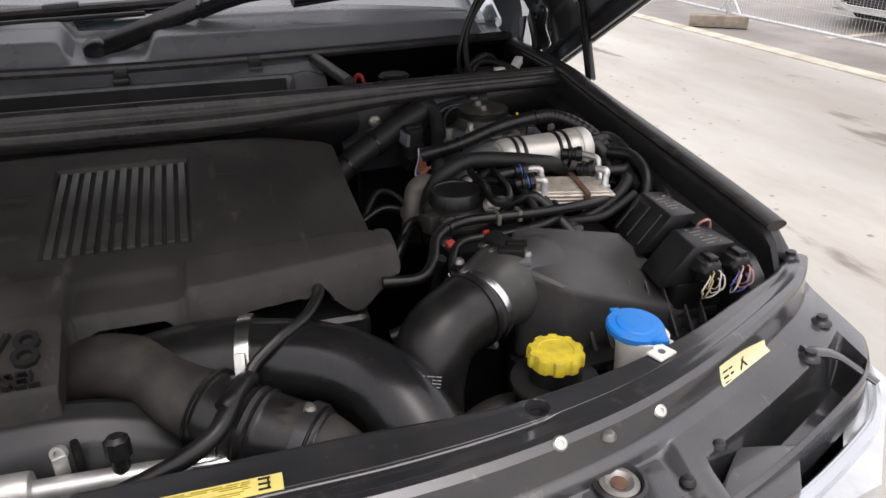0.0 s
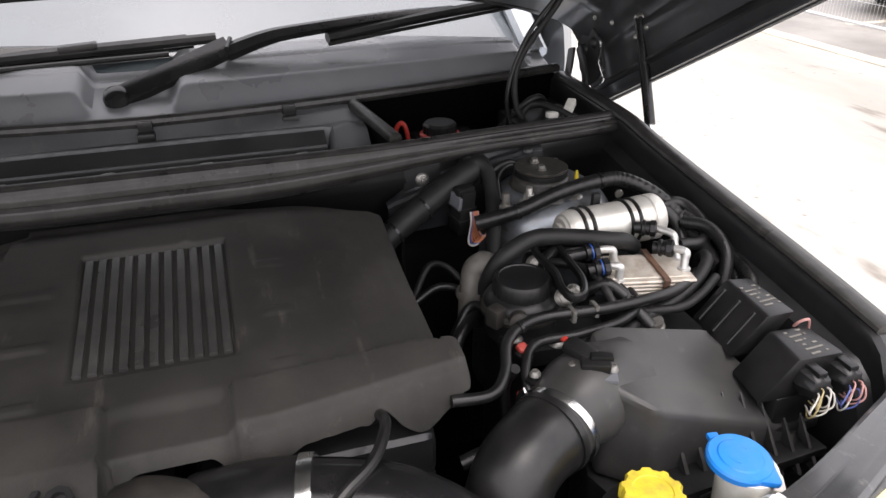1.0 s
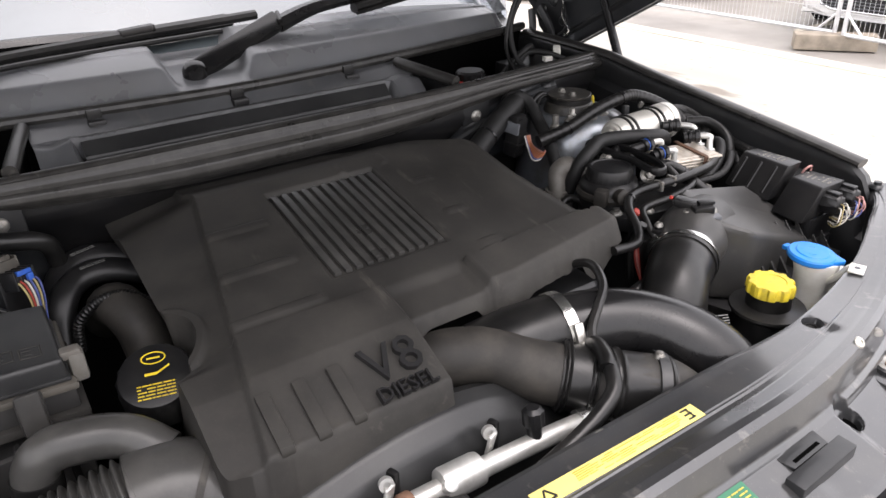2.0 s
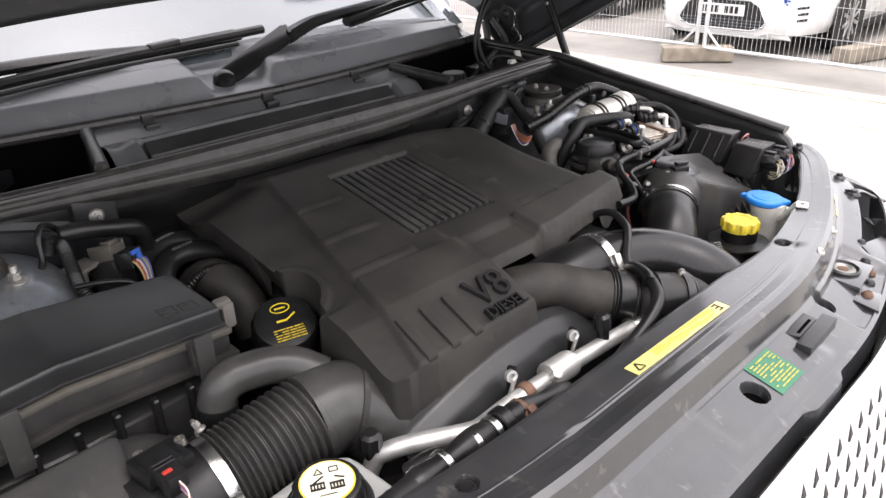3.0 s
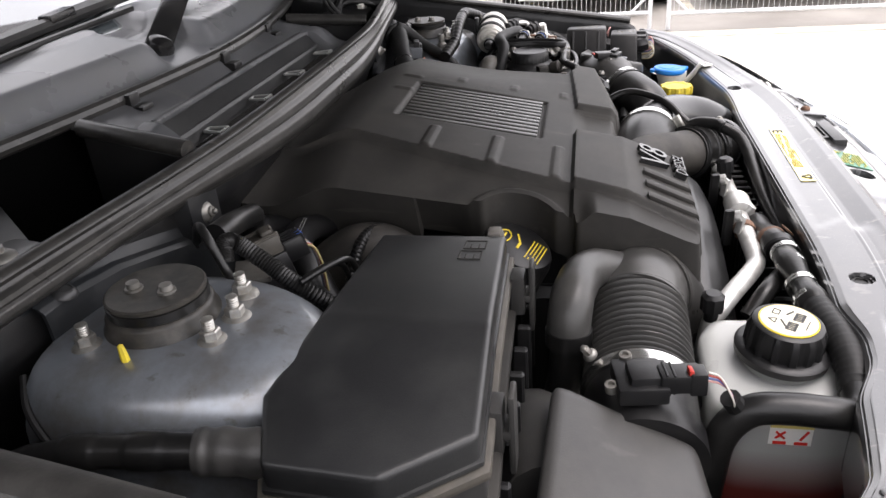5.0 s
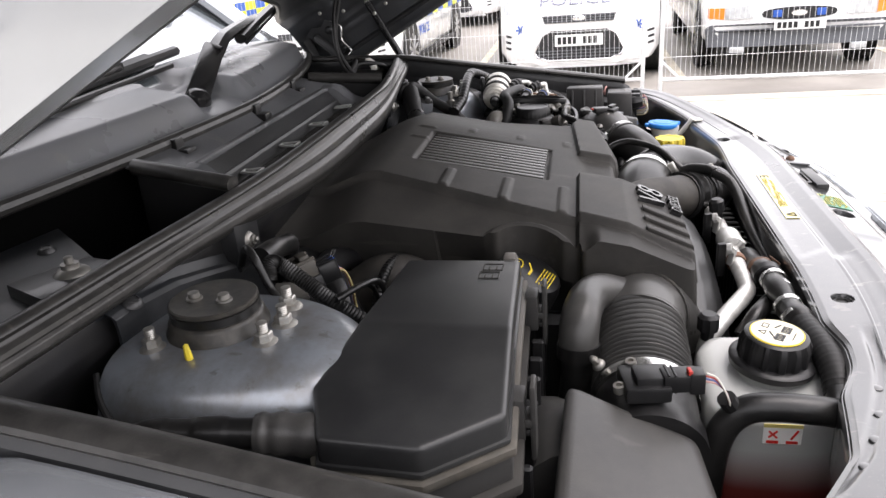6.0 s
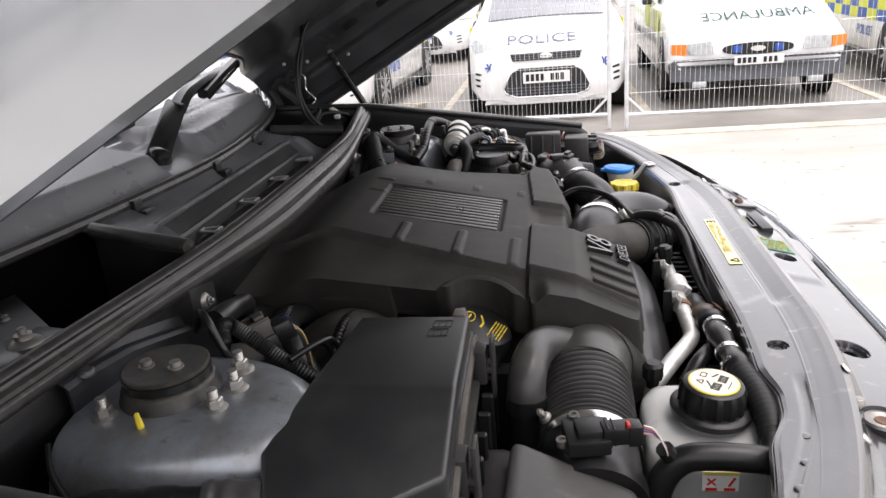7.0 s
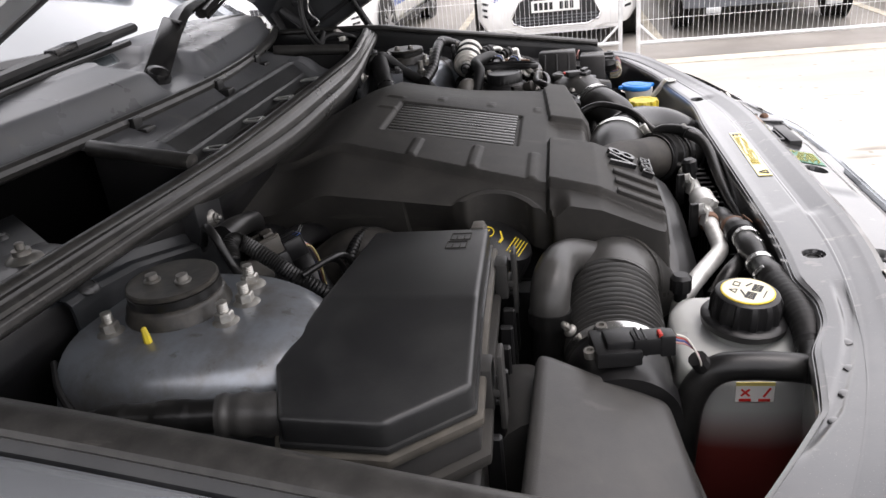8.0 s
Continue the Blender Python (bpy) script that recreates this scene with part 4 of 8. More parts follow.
def bonnet_skin(k, v, inset=0.0, short=0.0):
    u, h = cross(k)
    a = rear(u) + short
    d = a + v * (1.22 - 0.30 * abs(u / 0.88) ** 2.2 - short * 1.5 - a)
    nose_drop = 0.11 * smooth(0.93, 1.2, d) ** 1.5
    lip = 0.008 * (1 - smooth(0.0, 0.03, v)) * smooth(0.15, 0.2, h) if not inset else 0
    return bonnet_point(u * (1 - inset), d, max(-0.006 if inset else -0.009, h - lip - inset * 1.1 - nose_drop * (h / 0.22)))


bonnet = thing("bonnet", (0, 1.72, 1.146), "silver grey metallic bonnet propped open with dark painted underside", "bonnet")
KS = steps(-10, 10, 100)
part("skin", sheet(bonnet_skin, KS, steps(0, 1, 48), (0, 0.002, 0.003)), body_paint, bonnet, sharp=60)


def inner_panel(k, v):
    p = bonnet_skin(k * 0.985, v, 0.022, 0.004)
    u, h = cross(k * 0.985)
    rib = 0.012 * bumpy(v, 0.12, 0.17, 0.012) + 0.012 * bumpy(v, 0.42, 0.47, 0.012) + 0.010 * bumpy(abs(k), 5.6, 6.2, 0.15) * smooth(0.12, 0.2, v)
    return p + Vector((0, -0.4, -0.9)) * rib * smooth(0.12, 0.2, h) + Vector((-math.copysign(1, u), 0, 0)) * 0.010 * bumpy(h, 0.035, 0.115, 0.012) * bumpy(v, 0.10, 0.75, 0.02)


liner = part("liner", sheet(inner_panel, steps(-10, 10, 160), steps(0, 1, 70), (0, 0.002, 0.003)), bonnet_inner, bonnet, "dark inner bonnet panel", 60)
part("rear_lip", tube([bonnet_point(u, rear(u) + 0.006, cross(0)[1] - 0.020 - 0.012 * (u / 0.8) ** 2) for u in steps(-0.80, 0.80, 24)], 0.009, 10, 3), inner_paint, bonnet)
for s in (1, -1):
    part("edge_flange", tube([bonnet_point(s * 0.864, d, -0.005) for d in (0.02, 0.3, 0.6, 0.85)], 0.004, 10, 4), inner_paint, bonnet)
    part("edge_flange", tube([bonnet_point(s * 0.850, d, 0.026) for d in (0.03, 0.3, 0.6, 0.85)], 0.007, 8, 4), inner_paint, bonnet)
    for k in range(4):
        d = 0.32 + 0.11 * k
        part("slot", oriented(0.003, 0.045, 0.016, Matrix.Translation(bonnet_point(s * 0.838, d, 0.135)) @ pose(0, 0, 0, -28, s * -8, 0), 0.001), print_black, liner, "oval slot in the inner panel")
    for d, h in ((0.10, 0.15), (0.16, 0.12), (0.23, 0.07), (0.27, 0.075)):
        part("fastener", lathe([(0.005, 0), (0.005, 0.002), (0.003, 0.004)], bonnet_point(s * 0.834, d, h), (-s, 0, -0.1), n=12), zinc, liner)
    # hinge: pressed plate on the panel and two arms down to the body
    plate = [(0.045, 0.028), (0.10, 0.030), (0.125, 0.045), (0.13, 0.10), (0.105, 0.128), (0.085, 0.118), (0.06, 0.130), (0.035, 0.120), (0.028, 0.07)]
    bm = bmesh.new()
    rings = [[bm.verts.new(bonnet_point(s * (0.826 - off), d, h)) for d, h in plate] for off in (0.0, 0.004)]
    bm.faces.new(rings[0])
    bm.faces.new(rings[1][::-1])
    for i in range(len(plate)):
        j = (i + 1) % len(plate)
        bm.faces.new((rings[0][i], rings[0][j], rings[1][j], rings[1][i]))
    hinge = part("hinge", bm, inner_paint, bonnet)
    for d, h in ((0.06, 0.10), (0.10, 0.10), (0.11, 0.05)):
        part("bolt", hexbolt(bonnet_point(s * 0.822, d, h), 0.006, 0.005, axis=(-s, 0, 0)), inner_paint, hinge)
    part("hinge_arm", tube([(s * 0.790, 1.655, 1.165), (s * 0.800, 1.66, 1.215), bonnet_point(s * 0.812, 0.06, 0.105)], 0.0105, 8, 4, flat=0.45), inner_paint, hinge)
    part("hinge_arm", tube([(s * 0.775, 1.71, 1.175), (s * 0.790, 1.715, 1.215), bonnet_point(s * 0.808, 0.035, 0.11)], 0.0105, 8, 4, flat=0.45), inner_paint, hinge)
    part("hinge_spring", tube([bonnet_point(s * 0.818, d, h) for d, h in ((0.118, 0.118), (0.135, 0.09), (0.118, 0.06), (0.125, 0.025), (0.105, 0.018))], 0.0022, 6, 5), steel, hinge, "bright spring wire")
    strut = thing("gas_strut", (s * 0.833, 1.46, 1.17), "black gas strut holding the bonnet up", "strut", "bonnet struts")
    lo, hi = Vector((s * 0.836, 1.452, 1.125)), Vector((s * 0.851, 1.572, 1.342))
    part("rod", straight(lo, lo.lerp(hi, 0.35), 0.004), steel, strut, "bright steel rod")
    part("cylinder", straight(lo.lerp(hi, 0.22), hi, 0.0098), gloss_plastic, strut)
    part("ball_end", lathe([(0.006, -0.008), (0.010, 0), (0.010, 0.010), (0.005, 0.014)], hi, (s, 0, 0.1), n=14), zinc, strut)
solid("cable", tube([(0.655, 1.50, 1.16), (0.62, 1.56, 1.19), (0.63, 1.60, 1.27), (0.70, 1.60, 1.37), (0.74, 1.60, 1.43), (0.76, 1.56, 1.46)], 0.006), tape, "black cable running up to the raised bonnet", "cable", "bonnet cables")
solid("cable", tube([(0.60, 1.52, 1.15), (0.605, 1.585, 1.22), (0.65, 1.605, 1.32), (0.72, 1.595, 1.41), (0.73, 1.56, 1.46)], 0.004), rubber, "thin black hose running up to the raised bonnet", "cable", "bonnet cables")


# ---- engine cover ----
def plate_z(x, y):
    """The cover's middle plane, which falls towards the front."""
    return 1.166 - (1.252 - y) * 0.195


def cover_z(x, y):
    z = plate_z(x, y)
    z -= 0.016 * smooth(0.12, 0.31, x) * smooth(1.0, 1.2, y) + 0.006 * (smooth(0.28, 0.305, x) if y > 1.022 else smooth(0.312, 0.336, x))
    fold = -0.16 - 0.19 * max(0, 1.30 - y)
    z -= 0.010 * smooth(fold + 0.001, fold - 0.006, x) + 0.29 * max(0, fold - x) * smooth(0.985, 1.01, y)
    z -= 0.045 * smooth(1.29, 1.40, y) * (1 - 0.6 * smooth(0.1, 0.3, x))
    z -= (0.0042 + 0.015 * max(0.0, y - 1.066)) * bumpy(x, -0.075, 0.092, 0.0013) * bumpy(y, 1.060, 1.262, 0.0013)        # slatted window
    for k in (-0.115, -0.035, 0.045, 0.115):                                           # short ribs at both ends of the window
        z += 0.0025 * bumpy(x, k - 0.006, k + 0.006, 0.003) * (bumpy(y, 1.262, 1.29, 0.004) if k > 0 else 0)
    for k in (1.035, 1.115, 1.20):
        z += 0.0032 * bumpy(y, k - 0.006, k + 0.006, 0.0022) * (bumpy(x, fold + 0.002, -0.100, 0.006) + 0.6 * bumpy(x, 0.125, 0.155, 0.008))
    band = max(bumpy(x, 0.082, 0.40, 0.0018), bumpy(x, -0.40, -0.036, 0.0018))
    rear_edge = 1.0145 + 0.064 * max(0.0, x - 0.086)
    z += 0.0095 * smooth(rear_edge + 0.0025, rear_edge - 0.0025, y) * band                                       # the two raised front blocks
    z -= 0.006 * smooth(0.080, 0.070, x) * smooth(-0.040, -0.032, x) * smooth(1.02, 1.0, y)
    ramp = max(0.0, min(1.0, (0.950 - y) / 0.075)) if x < -0.032 else 0.25 * smooth(0.012, 0.0, y - 0.950 - 0.13 * max(0.0, x - 0.12))
    z -= 0.055 * ramp * (1.0 if x > -0.032 else 0.34)
    z -= 0.018 * smooth(0.872, 0.860, y)
    d = math.hypot(x + 0.290, y - 1.076)                                                # raised arch round the oil filler
    z += 0.007 * smooth(0.066, 0.058, d) * (x > -0.30)
    return z


def in_cover(x, y):
    front = 0.862 + 0.12 * max(0.0, -x - 0.20) if -0.285 < x < -0.035 else 0.950 + 0.010 * bumpy(x, -0.02, 0.075, 0.02) + 0.13 * max(0.0, x - 0.12)
    left = -0.264 if y > 1.01 else -0.283 + 0.10 * max(0.0, 0.885 - y)
    back = 1.302 + 0.10 * smooth(0.30, 0.06, x) + 0.04 * smooth(0.06, -0.2, x)
    return y > front - 1e-6 and left < x < (0.305 if y > 1.022 else 0.336) and y < back and math.hypot(x + 0.290, y - 1.076) > 0.049


def cover_mesh():
    bm, step, top = bmesh.new(), 0.0025, {}
    for i in range(-116, 129):
        for j in range(338, 584):
            if all(in_cover((i + a) * step, (j + b) * step) for a, b in ((0, 0), (1, 0), (1, 1), (0, 1))):
                q = []
                for a, b in ((0, 0), (1, 0), (1, 1), (0, 1)):
                    k = (i + a, j + b)
                    if k not in top:
                        top[k] = bm.verts.new((k[0] * step, k[1] * step, cover_z(k[0] * step, k[1] * step)))
                    q.append(top[k])
                bm.faces.new(q)
    # the skirt all round, deeper at the ends, arched over the hoses
    edges = [e for e in bm.edges if len(e.link_faces) == 1]
    rim_verts = {v: [e.other_vert(v) for e in v.link_edges if len(e.link_faces) == 1] for e in edges for v in e.verts}
    for _ in range(8):
        moved = {v: (v.co + sum((n.co for n in ns), Vector())) / (1 + len(ns)) for v, ns in rim_verts.items()}
        for v, c in moved.items():
            v.co = (c.x, c.y, cover_z(c.x, c.y))
    low = {}
    for e in edges:
        for v in e.verts:
            if v not in low:
                x, y = v.co.x, v.co.y
                drop = 0.034 + 0.012 * smooth(-0.12, -0.25, x) * (y < 1.0) + 0.03 * (y > 1.2) + 0.02 * (x < -0.22)
                drop += (0.020 * bumpy(x, 0.080, 0.105, 0.012) + 0.020 * bumpy(x, 0.250, 0.285, 0.014) - 0.014 * bumpy(x, 0.13, 0.215, 0.02) - 0.022 * bumpy(x, 0.215, 0.235, 0.01) - 0.015 * smooth(0.295, 0.315, x) - 0.018 * bumpy(x, -0.03, 0.065, 0.01)) * (y < 1.0)
                low[v] = bm.verts.new((x * 1.01 + 0.030 * smooth(-0.22, -0.25, x) * smooth(1.10, 1.16, y), y - (0.006 if y < 1.0 else 0), v.co.z - drop))
    for e in edges:
        a, b = e.verts
        bm.faces.new((a, b, low[b], low[a]))
    return bm


cover = thing("engine_cover", (0, 1.1, 1.03), "dusty black plastic engine cover with slatted window and raised badge", "engine cover")
part("shell", cover_mesh(), cover_black, cover, sharp=50)
for i in range(11):
    x = -0.066 + i * 0.0149
    s = box(x - 0.0045, x + 0.0045, 1.066, 1.256, -0.002, 0.0045, 0.0012, 2)
    for v in s.verts:
        v.co.z += plate_z(v.co.x, v.co.y) - 0.0042 - 0.015 * (v.co.y - 1.066)
    part("slat", s, bellows_rubber, cover)
for x in (-0.222, -0.184, -0.146):
    y0, y1 = 0.868, 0.927
    r = box(x - 0.0075, x + 0.0075, y0, y1, 0, 0.0075, 0.002, 2)
    for v in r.verts:
        v.co.z += cover_z(v.co.x, v.co.y) - 0.002
    part("rib", r, cover_black, cover)
fall = (cover_z(-0.1, 0.925) - cover_z(-0.1, 0.875)) / 0.05
up = Vector((0, 1, fall))
part("badge_letters", join(lettering("V8", 0.060, 0.010, frame_at((-0.118, 0.893, cover_z(-0.1, 0.893) + 0.002), (1, 0, 0), up)),
                           lettering("DIESEL", 0.0235, 0.010, frame_at((-0.121, 0.871, cover_z(-0.1, 0.871) + 0.003), (1, 0, 0), up))), badge_black, cover, "glossy raised badge letters on the cover", 25)
oil = thing("oil_cap", (-0.288, 1.083, 1.04), "black oil filler cap with yellow printing", "oil cap")
tilt = Vector((-0.12, -0.42, 0.9)).normalized()
part("body", lathe([(0.042, -0.02), (0.042, 0.020), (0.039, 0.026), (0.037, 0.027)], (-0.288, 1.083, 1.052), tilt, n=48, ribs=16, depth=0.0008, ribbed=(0, 1)), plastic, oil)
om = Matrix.Translation(Vector((-0.288, 1.083, 1.052)) + tilt * 0.0275) @ frame_at((0, 0, 0), Vector((1, -0.25, 0)), Vector((0.1, 0.9, 0.42)))
ell = tube([(0.0125 * math.cos(a), 0.0072 * math.sin(a), 0.0002) for a in steps(0, 2 * math.pi, 24)], 0.0008, 6, 1)
ell.transform(om @ pose(0, 0.021, 0))
part("print", join(ell, bars(0.040, 0.020, 5, om @ pose(-0.020, -0.030, 0), 4, 0.9), oriented(0.014, 0.002, 0.0008, om @ pose(0, 0.021, 0), 0), oriented(0.013, 0.003, 0.0008, om @ pose(-0.004, 0.001, 0, 0, 0, 0), 0),
                   oriented(0.016, 0.002, 0.0008, om @ pose(0.009, 0.005, 0, 0, 0, 30), 0)), print_yellow, oil, "yellow warning print")

# ---- under and before the engine ----
block = thing("engine", (0.05, 1.1, 0.55), "dark greasy engine block under the cover", "engine")
part("block", box(-0.24, 0.29, 0.96, 1.36, 0.55, 0.985, 0.03, 3), inner_paint, block)
for x0, x1 in ((-0.235, 0.015), (0.035, 0.285)):
    head = part("cylinder_head", box(x0, x1, 0.965, 1.355, 0.9852, 1.045, 0.014, 3), inner_paint, block)
    for y in (1.02, 1.16, 1.30):
        part("bolt", hexbolt((x1 - 0.03, y, 1.045), 0.006, 0.008), dull_zinc, head)
part("bay_floor", box(-0.74, 0.74, 0.78, 1.45, 0.50, 0.56, 0.02), plastic, car, "dark underbody tray")
shroud = thing("fan_shroud", (0, 0.83, 0.70), "smooth black plastic fan shroud before the engine", "fan shroud")


def shroud_fn(u, v):
    x = -0.29 + 0.45 * u
    top = 1.057 - (2.0 if x > -0.06 else 0.9) * (x + 0.06) ** 2
    prof = [(0.905, -0.05), (0.895, -0.010), (0.875, 0.0), (0.856, -0.005), (0.838, -0.020), (0.824, -0.044), (0.815, -0.076), (0.810, -0.12), (0.808, -0.20), (0.806, -0.36)]
    i = min(int(v), len(prof) - 2)
    t = v - i
    y, dz = (prof[i][k] * (1 - t) + prof[i + 1][k] * t for k in (0, 1))
    return (x, y, top + dz)


part("shell", sheet(shroud_fn, steps(0, 1, 40), steps(0, 9, 45), (0, 0.003, -0.003)), lid_black, shroud)
part("cowl", sheet(lambda u, v: (-0.60 + 1.15 * u, 0.80 - 0.06 * v, 0.97 - 0.25 * (1 - v)), steps(0, 1, 20), steps(0, 1, 4), (0, 0.004, 0)), plastic, shroud)
radiator = thing("radiator", (0, 0.74, 0.5), "black radiator top with ribbed tank", "radiator")
part("tank", box(-0.30, 0.36, 0.735, 0.775, 0.60, 0.985, 0.008), plastic, radiator)
for i in range(26):
    x = -0.27 + i * 0.023
    part("rib", box(x, x + 0.007, 0.750, 0.785, 0.90, 1.000, 0.002, 1), plastic, radiator)


def clamp(at, axis, r, w=0.014, screw=0.0, parent=None, material=steel):
    """A worm-drive hose clamp: band, housing and screw; screw: degrees round the hose."""
    ax = Vector(axis).normalized()
    at = Vector(at)
    c = part("clamp", lathe([(r, -w / 2), (r + 0.0015, -w / 2), (r + 0.002, 0), (r + 0.0015, w / 2), (r, w / 2)], at, ax, n=36), material, parent, "bright steel hose clamp")
    m = Matrix.Translation(at) @ ax.to_track_quat("Z", "Y").to_matrix().to_4x4() @ pose(0, 0, 0, 0, 0, screw) @ Matrix.Translation((r + 0.006, 0, 0))
    part("screw", join(oriented(0.010, 0.024, w * 0.8, m, 0.002), lathe([(0.0055, 0), (0.0055, 0.010), (0.003, 0.011)], m @ Vector((0, 0.010, 0)), m.to_3x3() @ Vector((0, 1, 0)), n=8)), zinc, c)


# hose from the turbo, glossy black, into the front panel
hose = thing("charge_air_hose", (0.2, 0.85, 0.93), "smooth black plastic charge air hose with steel clamps", "hose")
line = [(0.035, 0.925, 1.035), (0.085, 0.912, 1.048), (0.144, 0.898, 1.052), (0.205, 0.874, 1.054), (0.250, 0.842, 1.046), (0.280, 0.80, 1.028), (0.297, 0.762, 0.997), (0.30, 0.735, 0.96)]
part("hose_body", tube(line, lambda t: 0.0445 + 0.002 * math.sin(t * 9), 22, 8), gloss_plastic, hose)
part("cuff", tube([(0.04, 0.924, 1.036), (0.09, 0.911, 1.0485), (0.134, 0.901, 1.0515)], 0.0480, 22, 5), rubber, hose)
clamp((0.140, 0.8995, 1.052), (1, -0.2, 0.05), 0.0485, 0.014, 150, hose)
part("end_band", tube([(0.2925, 0.780, 1.0085), (0.298, 0.758, 0.993)], 0.0475, 24, 1), steel, hose, "bright metal end band")
part("print", bars(0.045, 0.014, 4, frame_at((0.272, 0.793, 1.063), (1, -0.25, -0.15), (0.1, 0.75, 0.65)), 8, 0.9), pale_print, hose, "white printed marks")

hose2 = thing("turbo_hose", (0.1, 0.85, 0.95), "dusty brown-black rubber turbo hose with ribbed cuffs", "hose")
line = [(-0.06, 0.955, 1.03), (-0.01, 0.938, 1.052), (0.04, 0.905, 1.055), (0.075, 0.862, 1.046), (0.115, 0.826, 1.036), (0.155, 0.797, 1.030), (0.190, 0.775, 1.020), (0.222, 0.752, 0.985), (0.23, 0.742, 0.95)]
part("hose_body", tube(line, lambda t: 0.0345 + 0.003 * smooth(0.3, 0.5, t), 24, 8), dusty_rubber, hose2)
for a, b, k in (((0.092, 0.846, 1.042), (0.122, 0.820, 1.035), 2), ((0.128, 0.815, 1.0345), (0.192, 0.7735, 1.020), 4)):
    a, b = Vector(a), Vector(b)
    part("cuff", tube([a, b], lambda t, k=k: 0.0395 + 0.003 * (bumpy(t, 0.06, 0.10, 0.02) + bumpy(t, 0.18, 0.22, 0.02) + bumpy(t, 0.80, 0.83, 0.02) + bumpy(t, 0.92, 0.95, 0.02)), 22, 40), rubber, hose2, "black ribbed rubber cuff")
part("clamp_band", tube([(0.176, 0.7845, 1.0235), (0.186, 0.7775, 1.0215)], 0.0435, 24, 1), inner_paint, hose2)
part("clamp_screw", hexbolt((0.186, 0.783, 1.063), 0.0035, 0.007), dull_zinc, hose2)
part("breather", tube([(0.218, 0.975, 1.075), (0.222, 0.955, 1.096), (0.220, 0.925, 1.106), (0.200, 0.888, 1.102), (0.170, 0.865, 1.096), (0.145, 0.849, 1.084), (0.135, 0.838, 1.076)], 0.0058, 10, 6), rubber, hose2)
part("tee", tube([(0.136, 0.838, 1.072), (0.129, 0.822, 1.079), (0.118, 0.800, 1.080), (0.110, 0.790, 1.077)], 0.0095, 12, 6), rubber, hose2)
part("vent_hose", tube([(0.122, 0.806, 1.081), (0.112, 0.785, 1.074), (0.098, 0.768, 1.066), (0.070, 0.760, 1.054), (0.03, 0.756, 1.040), (-0.04, 0.752, 1.022), (-0.12, 0.744, 1.005), (-0.19, 0.738, 0.985)], 0.0088, 12, 6), rubber, hose2)

# ---- air conditioning pipe and coolant hose along the radiator ----
pipe = thing("aluminium_pipe", (0, 0.80, 0.98), "bright aluminium air-conditioning pipe with black caps", "pipe")
part("pipe_body", tube([(-0.345, 0.872, 0.93), (-0.325, 0.862, 0.995), (-0.312, 0.850, 1.012), (-0.285, 0.832, 1.018), (-0.235, 0.803, 1.019), (-0.215, 0.797, 1.021), (-0.17, 0.797, 1.024), (-0.08, 0.796, 1.024), (0.03, 0.794, 1.020), (0.15, 0.792, 1.010)], 0.0108, 16, 8), alloy, pipe)
part("sleeve", lathe([(0.012, 0), (0.0165, 0.001), (0.0175, 0.004), (0.0175, 0.042), (0.0165, 0.046), (0.012, 0.047)], (-0.105, 0.795, 1.029), (1, -0.02, -0.02), n=24), alloy, pipe)
part("sleeve", straight((0.075, 0.7935, 1.0175), (0.125, 0.7925, 1.0125), 0.0138, 18), steel, pipe)
part("service_port", lathe([(0.008, 0), (0.008, 0.018), (0.011, 0.019), (0.011, 0.036), (0.007, 0.04)], (0.015, 0.795, 1.024), (0, 0.15, 1), n=20, ribs=8, depth=0.0007, ribbed=(2, 3)), plastic, pipe, "black ribbed service cap")
part("service_port", lathe([(0.008, 0), (0.008, 0.012), (0.012, 0.013), (0.012, 0.030), (0.008, 0.034)], (-0.325, 0.862, 1.005), (0, 0, 1), n=20, ribs=8, depth=0.0007, ribbed=(2, 3)), plastic, pipe, "black ribbed service cap")
for x in (-0.035, -0.155):
    part("lug", oriented(0.013, 0.004, 0.026, pose(x, 0.806, 1.038, 12, 0, 20), 0.0018), alloy, pipe)
    part("lug_eye", lathe([(0.0075, -0.003), (0.0075, 0.003), (0.004, 0.003), (0.004, -0.001)], (x, 0.809, 1.050), (-0.3, -1, 0.3), n=16), alloy, pipe)
    part("lug_post", oriented(0.008, 0.012, 0.05, pose(x + 0.012, 0.818, 1.028, 0, 0, 20), 0.003), plastic, pipe, "black plastic post")
part("clip", lathe([(0.0125, -0.007), (0.0135, -0.005), (0.0135, 0.005), (0.0125, 0.007)], (-0.142, 0.797, 1.0245), (1, 0, 0), n=18), rust, pipe, "rusty pipe clip")
part("service_port", lathe([(0.007, 0), (0.007, 0.012), (0.005, 0.013)], (-0.10, 0.789, 1.030), (0, -0.6, 0.8), n=14), alloy, pipe)

chose = thing("coolant_hose", (-0.3, 0.77, 0.98), "black coolant hose with three steel clamps and braided sleeve", "hose")
part("connector", tube([(-0.09, 0.775, 1.010), (-0.15, 0.774, 1.026), (-0.21, 0.772, 1.036), (-0.27, 0.770, 1.040), (-0.335, 0.767, 1.041), (-0.365, 0.764, 1.040)], lambda t: 0.0138 + 0.002 * math.sin(t * 25), 16, 8), rubber, chose)
for x in (-0.232, -0.262, -0.305, -0.338):
    part("clamp", lathe([(0.0155, -0.004), (0.0165, -0.003), (0.0165, 0.003), (0.0155, 0.004)], (x, 0.7695, 1.0385), (1, 0.03, 0), n=20), steel, chose, "bright steel hose clamp")
